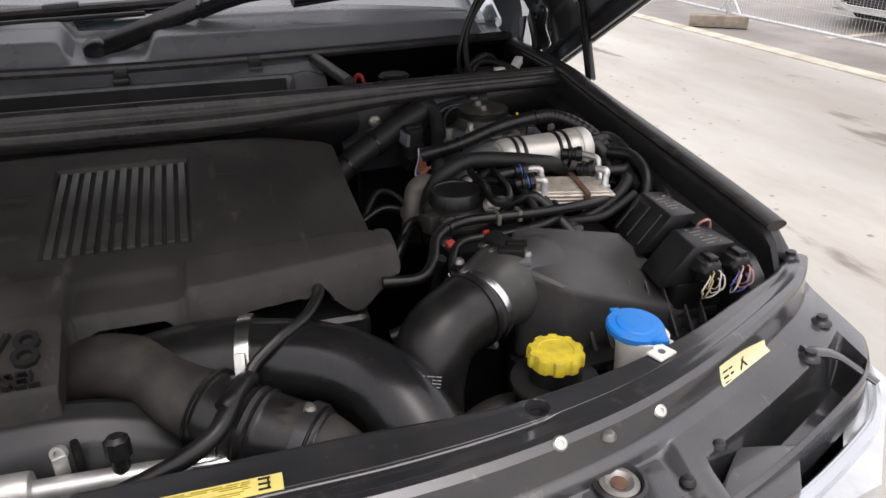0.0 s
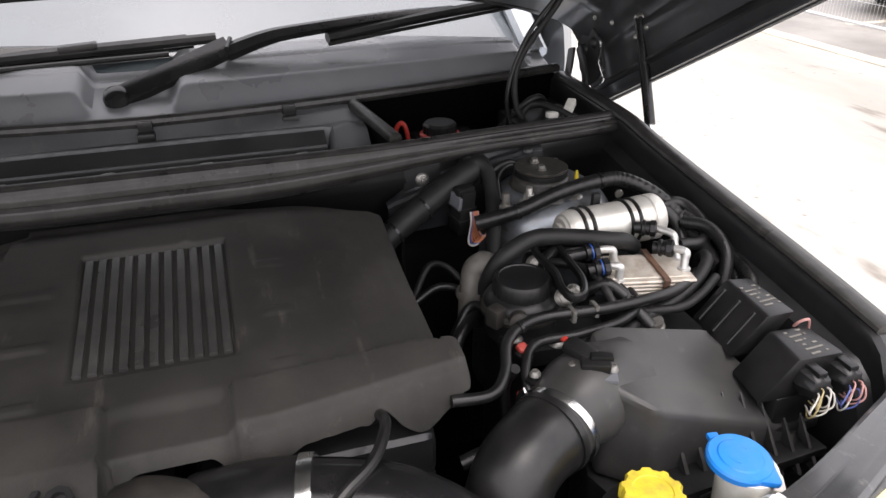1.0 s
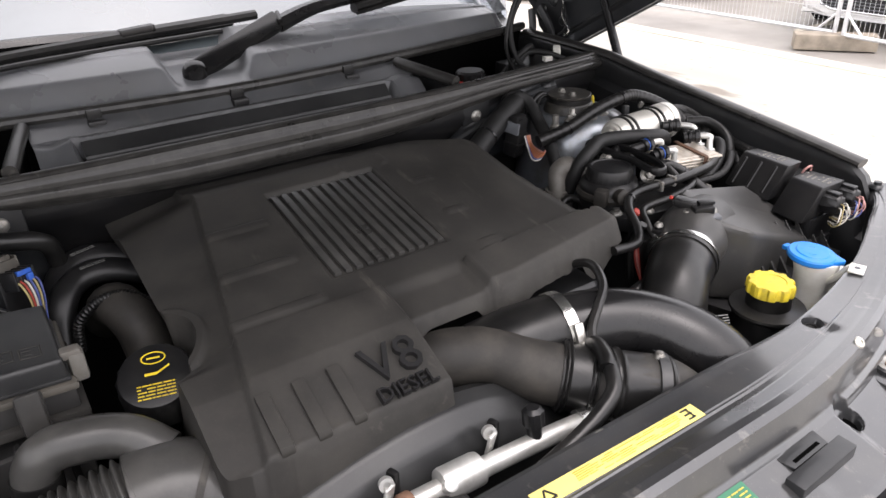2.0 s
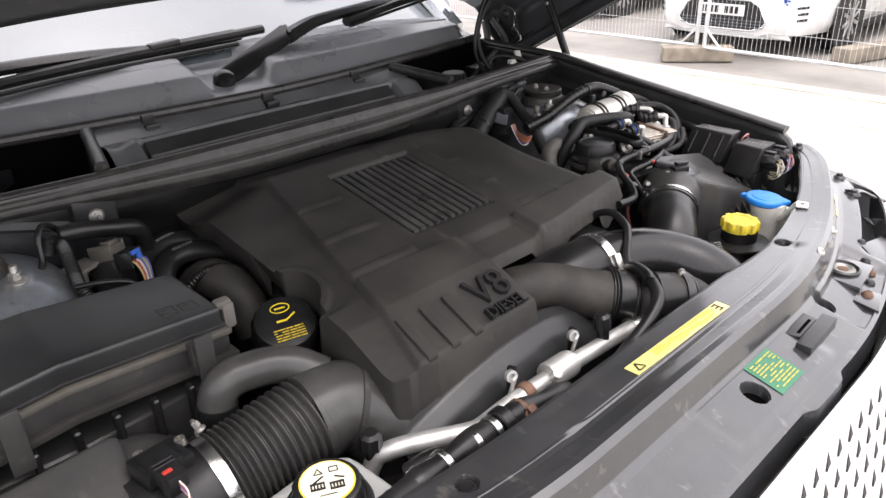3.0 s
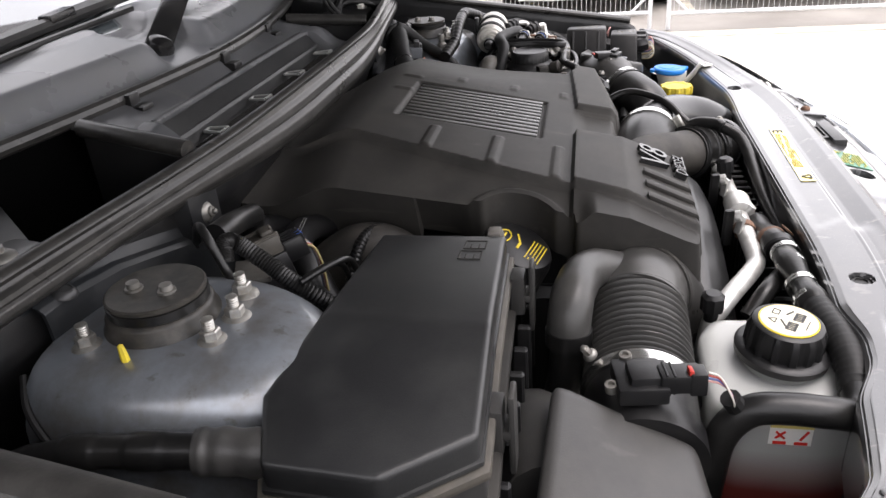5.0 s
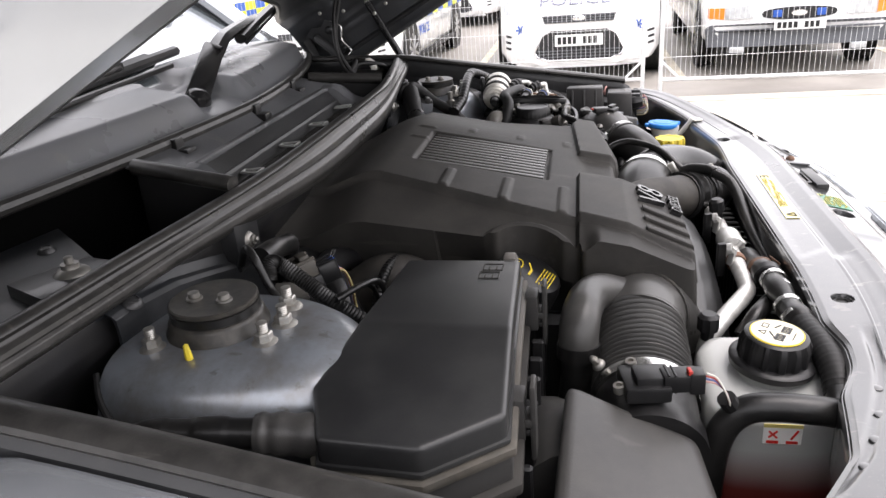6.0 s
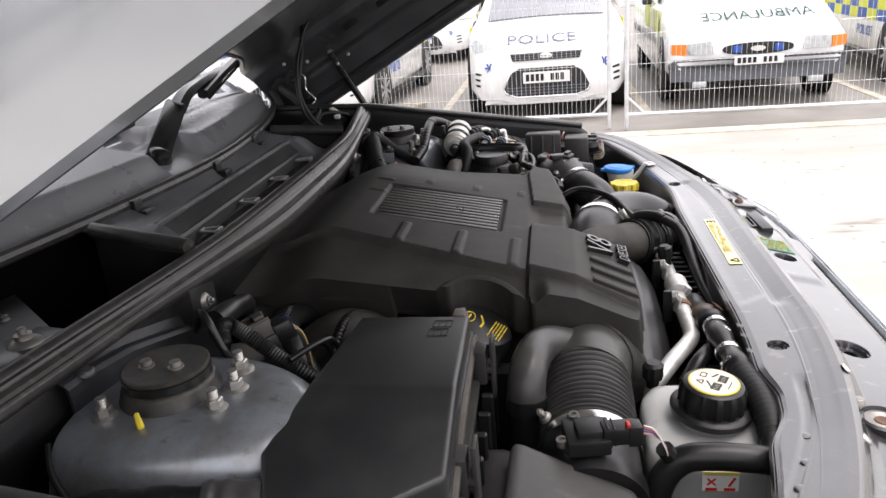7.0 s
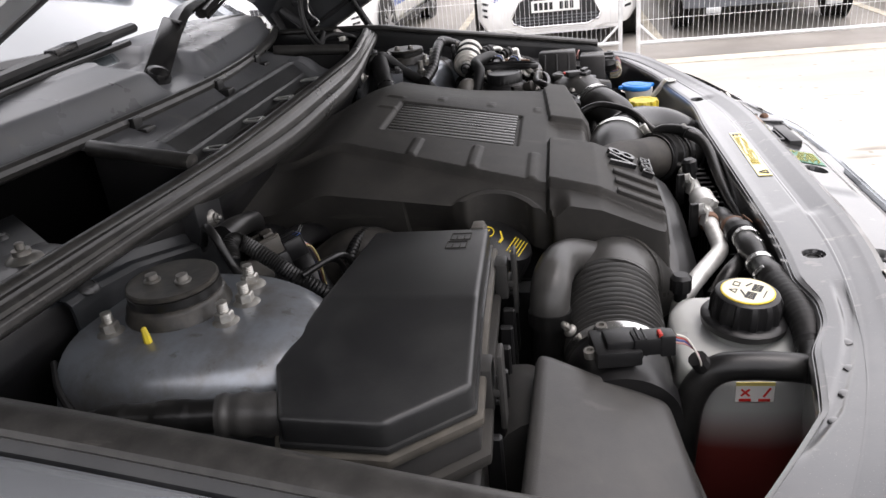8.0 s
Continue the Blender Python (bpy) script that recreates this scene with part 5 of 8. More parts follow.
part("bracket", join(lathe([(0.0165, -0.006), (0.0172, -0.005), (0.0172, 0.005), (0.0165, 0.006)], (-0.182, 0.773, 1.031), (1, 0, 0.15), n=20), oriented(0.012, 0.014, 0.002, pose(-0.178, 0.756, 1.043, 40, 0, 10), 0.0006)), rust, chose, "rusty bracket")
part("band", lathe([(0.0165, -0.008), (0.0185, -0.006), (0.0185, 0.006), (0.0165, 0.008)], (-0.212, 0.772, 1.036), (1, 0, 0.1), n=20), plastic, chose)
part("branch", tube([(-0.25, 0.775, 1.02), (-0.29, 0.80, 1.02), (-0.31, 0.82, 1.0)], 0.010, 12, 5), rubber, chose)
part("sleeve", tube([(-0.350, 0.765, 1.040), (-0.40, 0.760, 1.041), (-0.44, 0.758, 1.036), (-0.472, 0.760, 1.022)], lambda t: 0.0150 + 0.0005 * math.sin(t * 160), 16, 14), tape, chose, "black braided heat sleeve")
part("tail", tube([(-0.465, 0.759, 1.026), (-0.497, 0.768, 1.026), (-0.510, 0.792, 1.036), (-0.510, 0.83, 1.038), (-0.509, 0.858, 1.032), (-0.509, 0.877, 1.006), (-0.510, 0.884, 0.96), (-0.51, 0.888, 0.84)], 0.0140, 16, 8), rubber, chose)

# ---- expansion tank ----
tank = thing("coolant_tank", (-0.44, 0.81, 0.80), "milky plastic coolant tank half filled with red coolant", "coolant tank")
TANK = [(-0.345, 0.760), (-0.350, 0.868), (-0.38, 0.886), (-0.462, 0.886), (-0.490, 0.866), (-0.494, 0.790), (-0.482, 0.752), (-0.44, 0.738), (-0.38, 0.742)]
part("shell", prism(TANK, 0.78, 1.015, 0.018, 5, top=lambda x, y: 1.018 + 0.10 * (x + 0.44)), coolant, tank, "milky shell with red coolant showing through")
part("neck", lathe([(0.045, 0), (0.036, 0.018), (0.030, 0.045)], (-0.415, 0.813, 0.995)), tank_poly, tank)
ctilt = Vector((-0.03, -0.06, 1)).normalized()
cap = part("cap", lathe([(0.0425, 0.006), (0.0435, 0.013), (0.041, 0.015), (0.0345, 0.016), (0.0340, 0.034), (0.0318, 0.0415), (0.029, 0.043)], (-0.415, 0.813, 1.022), ctilt, n=112, ribs=14, depth=0.0014, ribbed=(3, 4)), plastic, tank, "black ribbed pressure cap")
cm = Matrix.Translation(Vector((-0.415, 0.813, 1.022)) + ctilt * 0.0432) @ frame_at((0, 0, 0), (0.9, -0.45, 0.0), (0.45, 0.9, 0.05))
dsk = lathe([(0.0268, 0), (0.0268, 0.0008)], n=40)
dsk.transform(cm)
part("label_ring", dsk, print_yellow, cap, "yellow-edged warning label")
dsk = lathe([(0.0254, 0), (0.0254, 0.0006)], n=40)
dsk.transform(cm @ pose(0, 0, 0.0008))
part("label_disc", dsk, aged_label, cap, "white warning label")
pm = cm @ pose(0, 0, 0.0016)
part("label_print", join(*[oriented(0.0085, 0.0011, 0.0005, pm @ pose(-0.007 + dx, 0.013 + dy, 0, 0, 0, r), 0) for dx, dy, r in ((0, -0.003, 0), (-0.002, 0.0005, 60), (0.002, 0.0005, -60))],
                         *[oriented(0.0085, 0.0011, 0.0005, pm @ pose(0.008, 0.0165 - 0.006 * k, 0), 0) for k in range(2)], *[oriented(0.0011, 0.007, 0.0005, pm @ pose(0.004 + 0.008 * k, 0.0135, 0), 0) for k in range(2)],
                         *[oriented(0.014, 0.0024, 0.0005, pm @ pose(-0.0095, y, 0), 0) for y in (-0.0015, -0.0085)], *[oriented(0.0016, 0.006, 0.0005, pm @ pose(-0.0155 + 0.003 * k, -0.005, 0), 0) for k in range(5)],
                         *[oriented(0.014, 0.0024, 0.0005, pm @ pose(0.0085, y, 0), 0) for y in (-0.004, -0.011)], *[oriented(0.0016, 0.006, 0.0005, pm @ pose(0.0025 + 0.003 * k, -0.0075, 0), 0) for k in range(5)],
                         oriented(0.013, 0.0018, 0.0005, pm @ pose(-0.008, 0.003, 0, 0, 0, 35), 0), oriented(0.010, 0.0018, 0.0005, pm @ pose(0.012, 0.002, 0, 0, 0, -25), 0), oriented(0.016, 0.0010, 0.0005, pm @ pose(-0.001, -0.017, 0), 0)), print_black, cap, "black pictograms")
lm = frame_at((-0.4935, 0.797, 0.997), (0, -1, 0), (0, 0, 1))
part("label", oriented(0.036, 0.024, 0.0012, lm @ pose(-0.02, 0.0, 0.002), 0.0004, 1), label_white, tank, "white warning label")
part("label_band", oriented(0.036, 0.004, 0.0012, lm @ pose(-0.02, 0.0100, 0.0028), 0), label_yellow, tank, "yellow warning strip")
part("label_print", join(oriented(0.011, 0.0018, 0.0008, lm @ pose(-0.029, 0.000, 0.0032, 0, 0, 45), 0), oriented(0.011, 0.0018, 0.0008, lm @ pose(-0.029, 0.000, 0.0036, 0, 0, -45), 0), oriented(0.011, 0.003, 0.0008, lm @ pose(-0.029, -0.009, 0.0032), 0), oriented(0.011, 0.003, 0.0008, lm @ pose(-0.011, -0.009, 0.0032), 0), oriented(0.002, 0.012, 0.0008, lm @ pose(-0.009, 0.0, 0.0032, 0, 0, -30), 0)), print_red, tank, "red pictograms")

# ---- air intake on the driver's side ----
intake = thing("intake_duct", (-0.38, 0.94, 0.90), "black ribbed air intake bellows with smooth elbow", "air duct")
part("bellows", tube([(-0.462, 0.946, 1.008), (-0.41, 0.945, 1.015), (-0.345, 0.944, 1.024)], lambda t: 0.0506 + 0.0036 * math.cos(t * 2 * math.pi * 14), 36, 80), bellows_rubber, intake, "black ribbed rubber bellows")
part("elbow", tube([(-0.350, 0.944, 1.024), (-0.315, 0.940, 1.026), (-0.287, 0.926, 1.014), (-0.270, 0.908, 0.988), (-0.266, 0.895, 0.95), (-0.266, 0.89, 0.90)], lambda t: 0.0535 - 0.003 * t, 30, 8), bellows_rubber, intake)
part("elbow_rib", tube([(-0.300, 0.934, 1.022), (-0.294, 0.931, 1.0195)], 0.0548, 30, 1), cover_black, intake)
part("elbow_seam", tube([(-0.267, 0.902, 0.972), (-0.266, 0.897, 0.955)], 0.0545, 28, 1), rubber, intake)
part("bypass", tube([(-0.310, 0.965, 1.055), (-0.333, 0.988, 1.070), (-0.358, 1.001, 1.076), (-0.385, 1.007, 1.078), (-0.400, 1.010, 1.077), (-0.414, 1.012, 1.070), (-0.422, 1.0135, 1.056), (-0.424, 1.0135, 1.040)], lambda t: 0.0222 - 0.0005 * t, 22, 8), bellows_rubber, intake)
part("bypass_lip", tube([(-0.4228, 1.0135, 1.052), (-0.4245, 1.0135, 1.036)], 0.0234, 22, 1), rubber, intake)
part("bypass_hose", tube([(-0.4243, 1.0135, 1.042), (-0.425, 1.015, 1.01), (-0.42, 1.02, 0.97), (-0.40, 1.03, 0.93)], 0.0185, 18, 6), rubber, intake)
clamp((-0.468, 0.946, 1.0075), (1, 0, 0.1), 0.0540, 0.013, 235, intake)
part("mass_air_sensor", lathe([(0.0520, 0), (0.0520, 0.045), (0.055, 0.05), (0.055, 0.075)], (-0.470, 0.946, 1.007), (-1, 0, -0.12), n=40), plastic, intake, "black mass air flow meter body")
part("sensor_head", join(oriented(0.050, 0.042, 0.016, pose(-0.515, 0.952, 1.063, 0, 4, 8), 0.003), oriented(0.030, 0.034, 0.020, pose(-0.517, 0.945, 1.068, 0, 4, 8), 0.003)), plastic, intake)
part("plug", join(oriented(0.022, 0.034, 0.017, pose(-0.520, 0.920, 1.072, 0, 4, 8), 0.002), oriented(0.018, 0.014, 0.021, pose(-0.521, 0.906, 1.072, 0, 4, 8), 0.002), *[oriented(0.0225, 0.002, 0.019, pose(-0.520, 0.926 + 0.006 * k, 1.072, 0, 4, 8), 0.0005, 1) for k in range(2)]), plastic, intake, "black plug housing")
part("red_lock", oriented(0.010, 0.004, 0.010, pose(-0.523, 0.912, 1.080, 0, 4, 8), 0.0015), red_clip, intake, "red plug lock")
for x, y, z in ((-0.526, 0.975, 1.060), (-0.488, 0.962, 1.064)):
    part("boss", lathe([(0.0055, 0), (0.0055, 0.008), (0.0032, 0.0082), (0.003, 0.005)], (x, y, z), (-0.1, 0.1, 1), n=16), dull_zinc, intake, "screw boss")
for i, wm in enumerate((wire_mats[4], wire_mats[3], wire_mats[2], wire_mats[0])):
    part("wire", tube([(-0.519, 0.897, 1.070 + 0.003 * i), (-0.517, 0.886, 1.066 + 0.002 * i), (-0.513 - 0.003 * i, 0.875, 1.052), (-0.51, 0.872, 1.03)], 0.0009, 6, 6), wm, intake)
part("clamp_screw", hexnut((-0.455, 0.992, 1.044), 0.0045, (-0.3, 0.5, 0.8), 0.003), dull_zinc, intake, "zinc clamp screw")
part("wire_sleeve", tube([(-0.512, 0.876, 1.048), (-0.508, 0.868, 1.030), (-0.50, 0.872, 1.00)], 0.009, 10, 6), tape, intake)
abox = thing("air_filter_box", (-0.64, 0.97, 0.70), "matt black plastic air filter housing", "air filter box")
lid_top = lambda x, y: 1.072 - 0.36 * (1.02 - y) * (1 if y < 1.02 else 0.3) + 0.10 * (x + 0.53)
part("lid", prism([(-0.527, 1.025), (-0.548, 0.905), (-0.70, 0.885), (-0.77, 0.965), (-0.72, 1.035)], 0.96, 1.0, 0.014, 5, top=lid_top, draft=0.05), airbox_plastic, abox)
part("base", prism([(-0.51, 1.03), (-0.53, 0.885), (-0.72, 0.86), (-0.78, 0.965), (-0.73, 1.04)], 0.66, 0.9595, 0.008, 2), airbox_plastic, abox)
part("pipe", tube([(-0.46, 1.05, 0.93), (-0.50, 1.045, 0.98), (-0.545, 1.03, 1.0), (-0.60, 1.02, 1.0)], 0.045, 18, 6), airbox_plastic, abox)

# ---- fuse box ----
fuse = thing("fuse_box", (-0.53, 1.13, 0.90), "large black plastic fuse box with clipped lid", "fuse box")
LID = [(-0.370, 1.078), (-0.370, 1.209), (-0.545, 1.217), (-0.645, 1.229), (-0.707, 1.206), (-0.712, 1.125), (-0.670, 1.066), (-0.552, 1.071)]
FOLD = (2, 7)


def lid_z(x, y):
    return 1.128 + 0.014 * min(1.0, (-0.37 - x) / 0.178) - 0.012 * max(0.0, (-0.548 - x) / 0.165)


part("lid", folded(LID, lambda x, y: lid_z(x, y) - 0.026, lid_z, FOLD, 0.006, 4), lid_black, fuse, "black lid with embossed symbol", 50)
part("lid_lip", folded(offset(LID, 0.0025), lambda x, y: lid_z(x, y) - 0.0262, lambda x, y: lid_z(x, y) - 0.0215, FOLD, 0.002, 2), lid_black, fuse)
part("rim", folded(offset(LID, 0.0070), lambda x, y: lid_z(x, y) - 0.036, lambda x, y: lid_z(x, y) - 0.0275, FOLD, 0.003, 2), dusty_rim, fuse, "dusty grey rim of the fuse box")
part("rim_wall", folded(offset(LID, 0.003), lambda x, y: lid_z(x, y) - 0.060, lambda x, y: lid_z(x, y) - 0.0362, FOLD, 0.002, 2), airbox_plastic, fuse, "dusty grey rim of the fuse box")
part("rim_lower", folded(offset(LID, 0.0105), lambda x, y: lid_z(x, y) - 0.071, lambda x, y: lid_z(x, y) - 0.0602, FOLD, 0.003, 2), cover_black, fuse, "dusty grey rim of the fuse box")
part("body", prism(LID, 0.86, 1.035, 0.008, 2), airbox_plastic, fuse)
for x in (-0.41, -0.612):
    z = lid_z(x, 0)
    y = 1.0625
    part("clip", join(box(x - 0.013, x + 0.013, y - 0.006, y + 0.008, z - 0.066, z - 0.024, 0.003), box(x - 0.011, x + 0.011, y - 0.015, y - 0.010, z - 0.085, z - 0.012, 0.002),
                      box(x - 0.011, x + 0.011, y - 0.013, y - 0.002, z - 0.052, z - 0.044, 0.002)), airbox_plastic, fuse)
for k in range(7):
    x = -0.39 - 0.042 * k
    part("tab", box(x - 0.004, x + 0.004, 1.050, 1.064, 0.98, lid_z(x, 0) - 0.073, 0.002, 1), plastic, fuse)
part("corner_clip", join(box(-0.366, -0.350, 1.082, 1.100, 1.092, 1.126, 0.004), box(-0.372, -0.352, 1.084, 1.098, 1.120, 1.130, 0.003)), pale_rubber, fuse, "pale grey lid clip")
for x, y in ((-0.396, 1.106), (-0.421, 1.108)):
    em = Matrix.Translation((x, y, lid_z(x, y) + 0.0002)) @ pose(0, 0, 0, 0, 4.5, 0)
    part("emboss", join(*[oriented(0.0016, 0.022, 0.0010, em @ pose(dx, 0, 0), 0.0004, 1) for dx in (-0.0095, 0.0095)],
                        *[oriented(0.0205, 0.0016, 0.0010, em @ pose(0, dy, 0), 0.0004, 1) for dy in (-0.0105, 0.0105)],
                        *[oriented(0.009, 0.0014, 0.0010, em @ pose(-0.003, dy, 0), 0.0004, 1) for dy in (-0.004, 0.004)]), cover_black, fuse, "embossed fuse symbol")
boot_line = [(-0.676, 1.195, 1.108), (-0.680, 1.225, 1.113), (-0.684, 1.248, 1.115), (-0.692, 1.30, 1.118), (-0.700, 1.345, 1.120), (-0.708, 1.39, 1.112), (-0.716, 1.43, 1.085)]
part("loom_boot", tube(boot_line, lambda t: 0.0165 - 0.006 * t + 0.0008 * math.copysign(abs(math.cos(t * 38)) ** 0.4, math.cos(t * 38)), 20, 24), rubber, fuse, "ribbed rubber loom boot")
part("boot_collar", tube([(-0.677, 1.198, 1.109), (-0.681, 1.226, 1.1135), (-0.684, 1.250, 1.115), (-0.687, 1.264, 1.116)], lambda t: 0.0172 + 0.0008 * math.cos(t * 22), 22, 8), airbox_plastic, fuse, "dusty grey rubber collar")

# ---- strut towers ----
DOME = spline([(0.02, 0.015, 1.148), (0.070, 0.036, 1.147), (0.098, 0.052, 1.1435), (0.120, 0.065, 1.134), (0.137, 0.075, 1.116), (0.149, 0.081, 1.088), (0.158, 0.086, 1.04), (0.168, 0.090, 0.97), (0.172, 0.092, 0.80)], 5)
for s in (-1, 1):
    tower = thing("strut_tower", (s * 0.585, 1.345, 0.80), "grey painted suspension strut tower with studs and top mount", "strut tower", "strut towers")

    def dome(u, v, s=s):
        a = 2 * math.pi * u
        # radius, radius towards the wing, height
        r, w, z = DOME[min(int(round(v * 5)), len(DOME) - 1)]
        out = math.cos(a) * s > 0
        r *= (0.76 if not out else 0.9) if s > 0 else 1.0
        x = s * 0.598 + (w if out else r) * math.cos(a)
        y = 1.345 + r * math.sin(a) * ((1.12 if s < 0 else 0.92) if math.sin(a) < 0 else 1.0)
        return (x, min(1.425, y), z)
    part("tower_shell", sheet(dome, steps(0, 1, 96), steps(0, 8, 40), (0, 0, -0.003)), tower_paint, tower, "dusty grey painted sheet metal")
    part("seam", tube([(s * 0.640, 1.432, 1.135), (s * 0.664, 1.415, 1.118), (s * 0.680, 1.385, 1.09), (s * 0.688, 1.35, 1.05), (s * 0.69, 1.30, 0.98)], 0.0032, 8, 6), tape, tower, "black sealed seam")
    cx = s * 0.568
    part("mount_ring", lathe([(0.048, 0), (0.0475, 0.004), (0.0455, 0.007), (0.0445, 0.013), (0.043, 0.016), (0.040, 0.018)], (cx, 1.347, 1.146), n=44), mount_dust, tower, "dusty rubber mount ring")
    part("mount_band", lathe([(0.0400, 0.016), (0.0415, 0.018), (0.0415, 0.0255), (0.039, 0.0265)], (cx, 1.347, 1.146), n=44), rubber, tower, "black rubber band")
    part("top_mount", lathe([(0.0405, 0.0265), (0.0410, 0.0275), (0.0410, 0.0300), (0.0395, 0.0310), (0.024, 0.0305), (0.001, 0.0300)], (cx, 1.347, 1.146), n=44), mount_dust, tower, "dusty dark top mount plate")
    for dx, dy in ((-0.006, -0.014), (-0.004, 0.017)):
        part("top_bolt", lathe([(0.0075, 0), (0.0075, 0.002), (0.0055, 0.0025), (0.0052, 0.007), (0.003, 0.0075)], (cx + dx, 1.347 + dy, 1.1763), n=14), dull_zinc, tower)
    for x, y in ((-0.597, 1.289), (-0.612, 1.390), (-0.563, 1.284), (-0.526, 1.294)):
        part("stud_nut", hexnut((-s * x, y, 1.1445), 0.0084, stud=0.010), nut_zinc, tower, "zinc nut on a stud")
    part("pin", lathe([(0.0036, -0.002), (0.0034, 0.008), (0.0024, 0.0175), (0.0012, 0.0185)], (s * 0.629, 1.345, 1.1435), (0, 0.06, 1), n=7), yellow_cap_mat, tower, "yellow marker pin")

    def bracket(x, v, s=s):
        """A pressed bracket on the bulkhead: a thin upper web over a bulging lower one."""
        xs = [0.335, 0.344, 0.416, 0.477, 0.518, 0.557, 0.580, 0.606]
        crease = float(np.interp(x, xs, [1.118, 1.122, 1.141, 1.157, 1.167, 1.171, 1.1735, 1.1735]))
        top = crease + float(np.interp(x, xs, [0.0, 0.002, 0.025, 0.019, 0.016, 0.012, 0.008, 0.002]))
        prof = [(0.002, top), (-0.005, crease + 0.004), (-0.011, crease + 0.0015), (-0.015, crease - 0.003), (-0.016, crease - 0.012), (-0.015, 1.07)]
        i = min(int(v), len(prof) - 2)
        t = v - i
        return (s * x, bulk_y(x) + prof[i][0] * (1 - t) + prof[i + 1][0] * t, prof[i][1] * (1 - t) + prof[i + 1][1] * t)
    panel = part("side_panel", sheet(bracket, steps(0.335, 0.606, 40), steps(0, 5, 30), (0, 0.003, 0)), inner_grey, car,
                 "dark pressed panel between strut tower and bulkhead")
    part("bolt", hexbolt((s * 0.578, bulk_y(0.578) - 0.010, 1.174), 0.0055, 0.005, (0, -0.35, 0.93)), inner_paint, panel)
for pts, r, m, n in ((((-0.452, 1.352, 1.165), (-0.425, 1.350, 1.163), (-0.385, 1.355, 1.152), (-0.352, 1.362, 1.140), (-0.338, 1.372, 1.120), (-0.335, 1.38, 1.08)), 0.0125, rubber, 8),
                     (((-0.475, 1.335, 1.150), (-0.468, 1.335, 1.165), (-0.458, 1.328, 1.160), (-0.460, 1.300, 1.140), (-0.463, 1.272, 1.119), (-0.45, 1.24, 1.085), (-0.43, 1.21, 1.04)), 0.0086, rubber, 34),
                     (((-0.435, 1.385, 1.150), (-0.462, 1.362, 1.180), (-0.478, 1.345, 1.175), (-0.485, 1.33, 1.145), (-0.50, 1.31, 1.13)), 0.0045, rubber, 8),
                     (((-0.470, 1.265, 1.125), (-0.44, 1.245, 1.128), (-0.41, 1.235, 1.118), (-0.40, 1.23, 1.09)), 0.0035, rubber, 8),
                     (((-0.450, 1.27, 1.118), (-0.43, 1.252, 1.122), (-0.405, 1.245, 1.108), (-0.40, 1.24, 1.08)), 0.003, rubber, 8)):
    f = (lambda t, r=r: r * (1 + 0.07 * math.cos(t * 420))) if n > 10 else r
    solid("hose", tube(pts, f, 12, n), m, "black hose and wiring beside the strut tower", "hose", "hoses behind the fuse box")
plug = thing("sensor_plug", (-0.40, 1.32, 1.06), "grey electrical connector with blue lock and mixed wires", "connector")
pm = pose(-0.402, 1.325, 1.112, -12, 8, 38)
part("housing", oriented(0.042, 0.040, 0.050, pm @ pose(0, 0.004, -0.016), 0.004), plastic, plug)
part("cover", join(oriented(0.036, 0.034, 0.020, pm @ pose(0, 0.002, 0.018), 0.003), oriented(0.022, 0.012, 0.012, pm @ pose(0, -0.006, 0.028), 0.002), *[oriented(0.003, 0.036, 0.010, pm @ pose(dx, 0.002, 0.026), 0.001, 1) for dx in (-0.015, 0.015)]), dusty_rim, plug, "grey connector cover")
end = part("plug_end", oriented(0.032, 0.022, 0.022, pm @ pose(0, -0.026, 0.004), 0.003), plastic, plug)
for k in range(4):
    part("fin", oriented(0.0035, 0.024, 0.025, pm @ pose(-0.0135 + 0.009 * k, -0.027, 0.004), 0.0008, 1), plastic, end)
part("blue_lock", join(oriented(0.020, 0.008, 0.006, pm @ pose(0, -0.036, 0.012), 0.001), oriented(0.008, 0.006, 0.010, pm @ pose(0.006, -0.038, 0.004), 0.001)), print_blue, plug, "blue lock tab")
for i in range(6):
    part("wire", tube([pm @ Vector((-0.012 + 0.005 * i, -0.036, 0.002)), pm @ Vector((-0.013 + 0.005 * i, -0.044, -0.004)), pm @ Vector((-0.010 + 0.004 * i, -0.046, -0.024)), pm @ Vector((-0.008 + 0.003 * i, -0.040, -0.06))], 0.0014, 6, 6), wire_mats[(1, 2, 0, 3, 1, 3)[i]], plug)
beige = thing("sensor_bracket", (-0.44, 1.33, 1.05), "dusty beige bracket behind the connector", "bracket")
part("plate", prism([(-0.458, 1.300), (-0.420, 1.322), (-0.428, 1.352), (-0.470, 1.335)], 1.118, 1.124, 0.002), pale_rubber, beige)
part("leg", oriented(0.010, 0.006, 0.12, pose(-0.442, 1.330, 1.060), 0.001), pale_rubber, beige)
turbo = thing("intake_pipe", (-0.33, 1.24, 1.0), "black corrugated pipes beside the engine cover", "pipe")
part("pipe_body", tube([(-0.30, 1.33, 1.02), (-0.295, 1.29, 1.055), (-0.287, 1.255, 1.068), (-0.275, 1.22, 1.05), (-0.27, 1.19, 1.0)], 0.030, 16, 8), dusty_rubber, turbo)
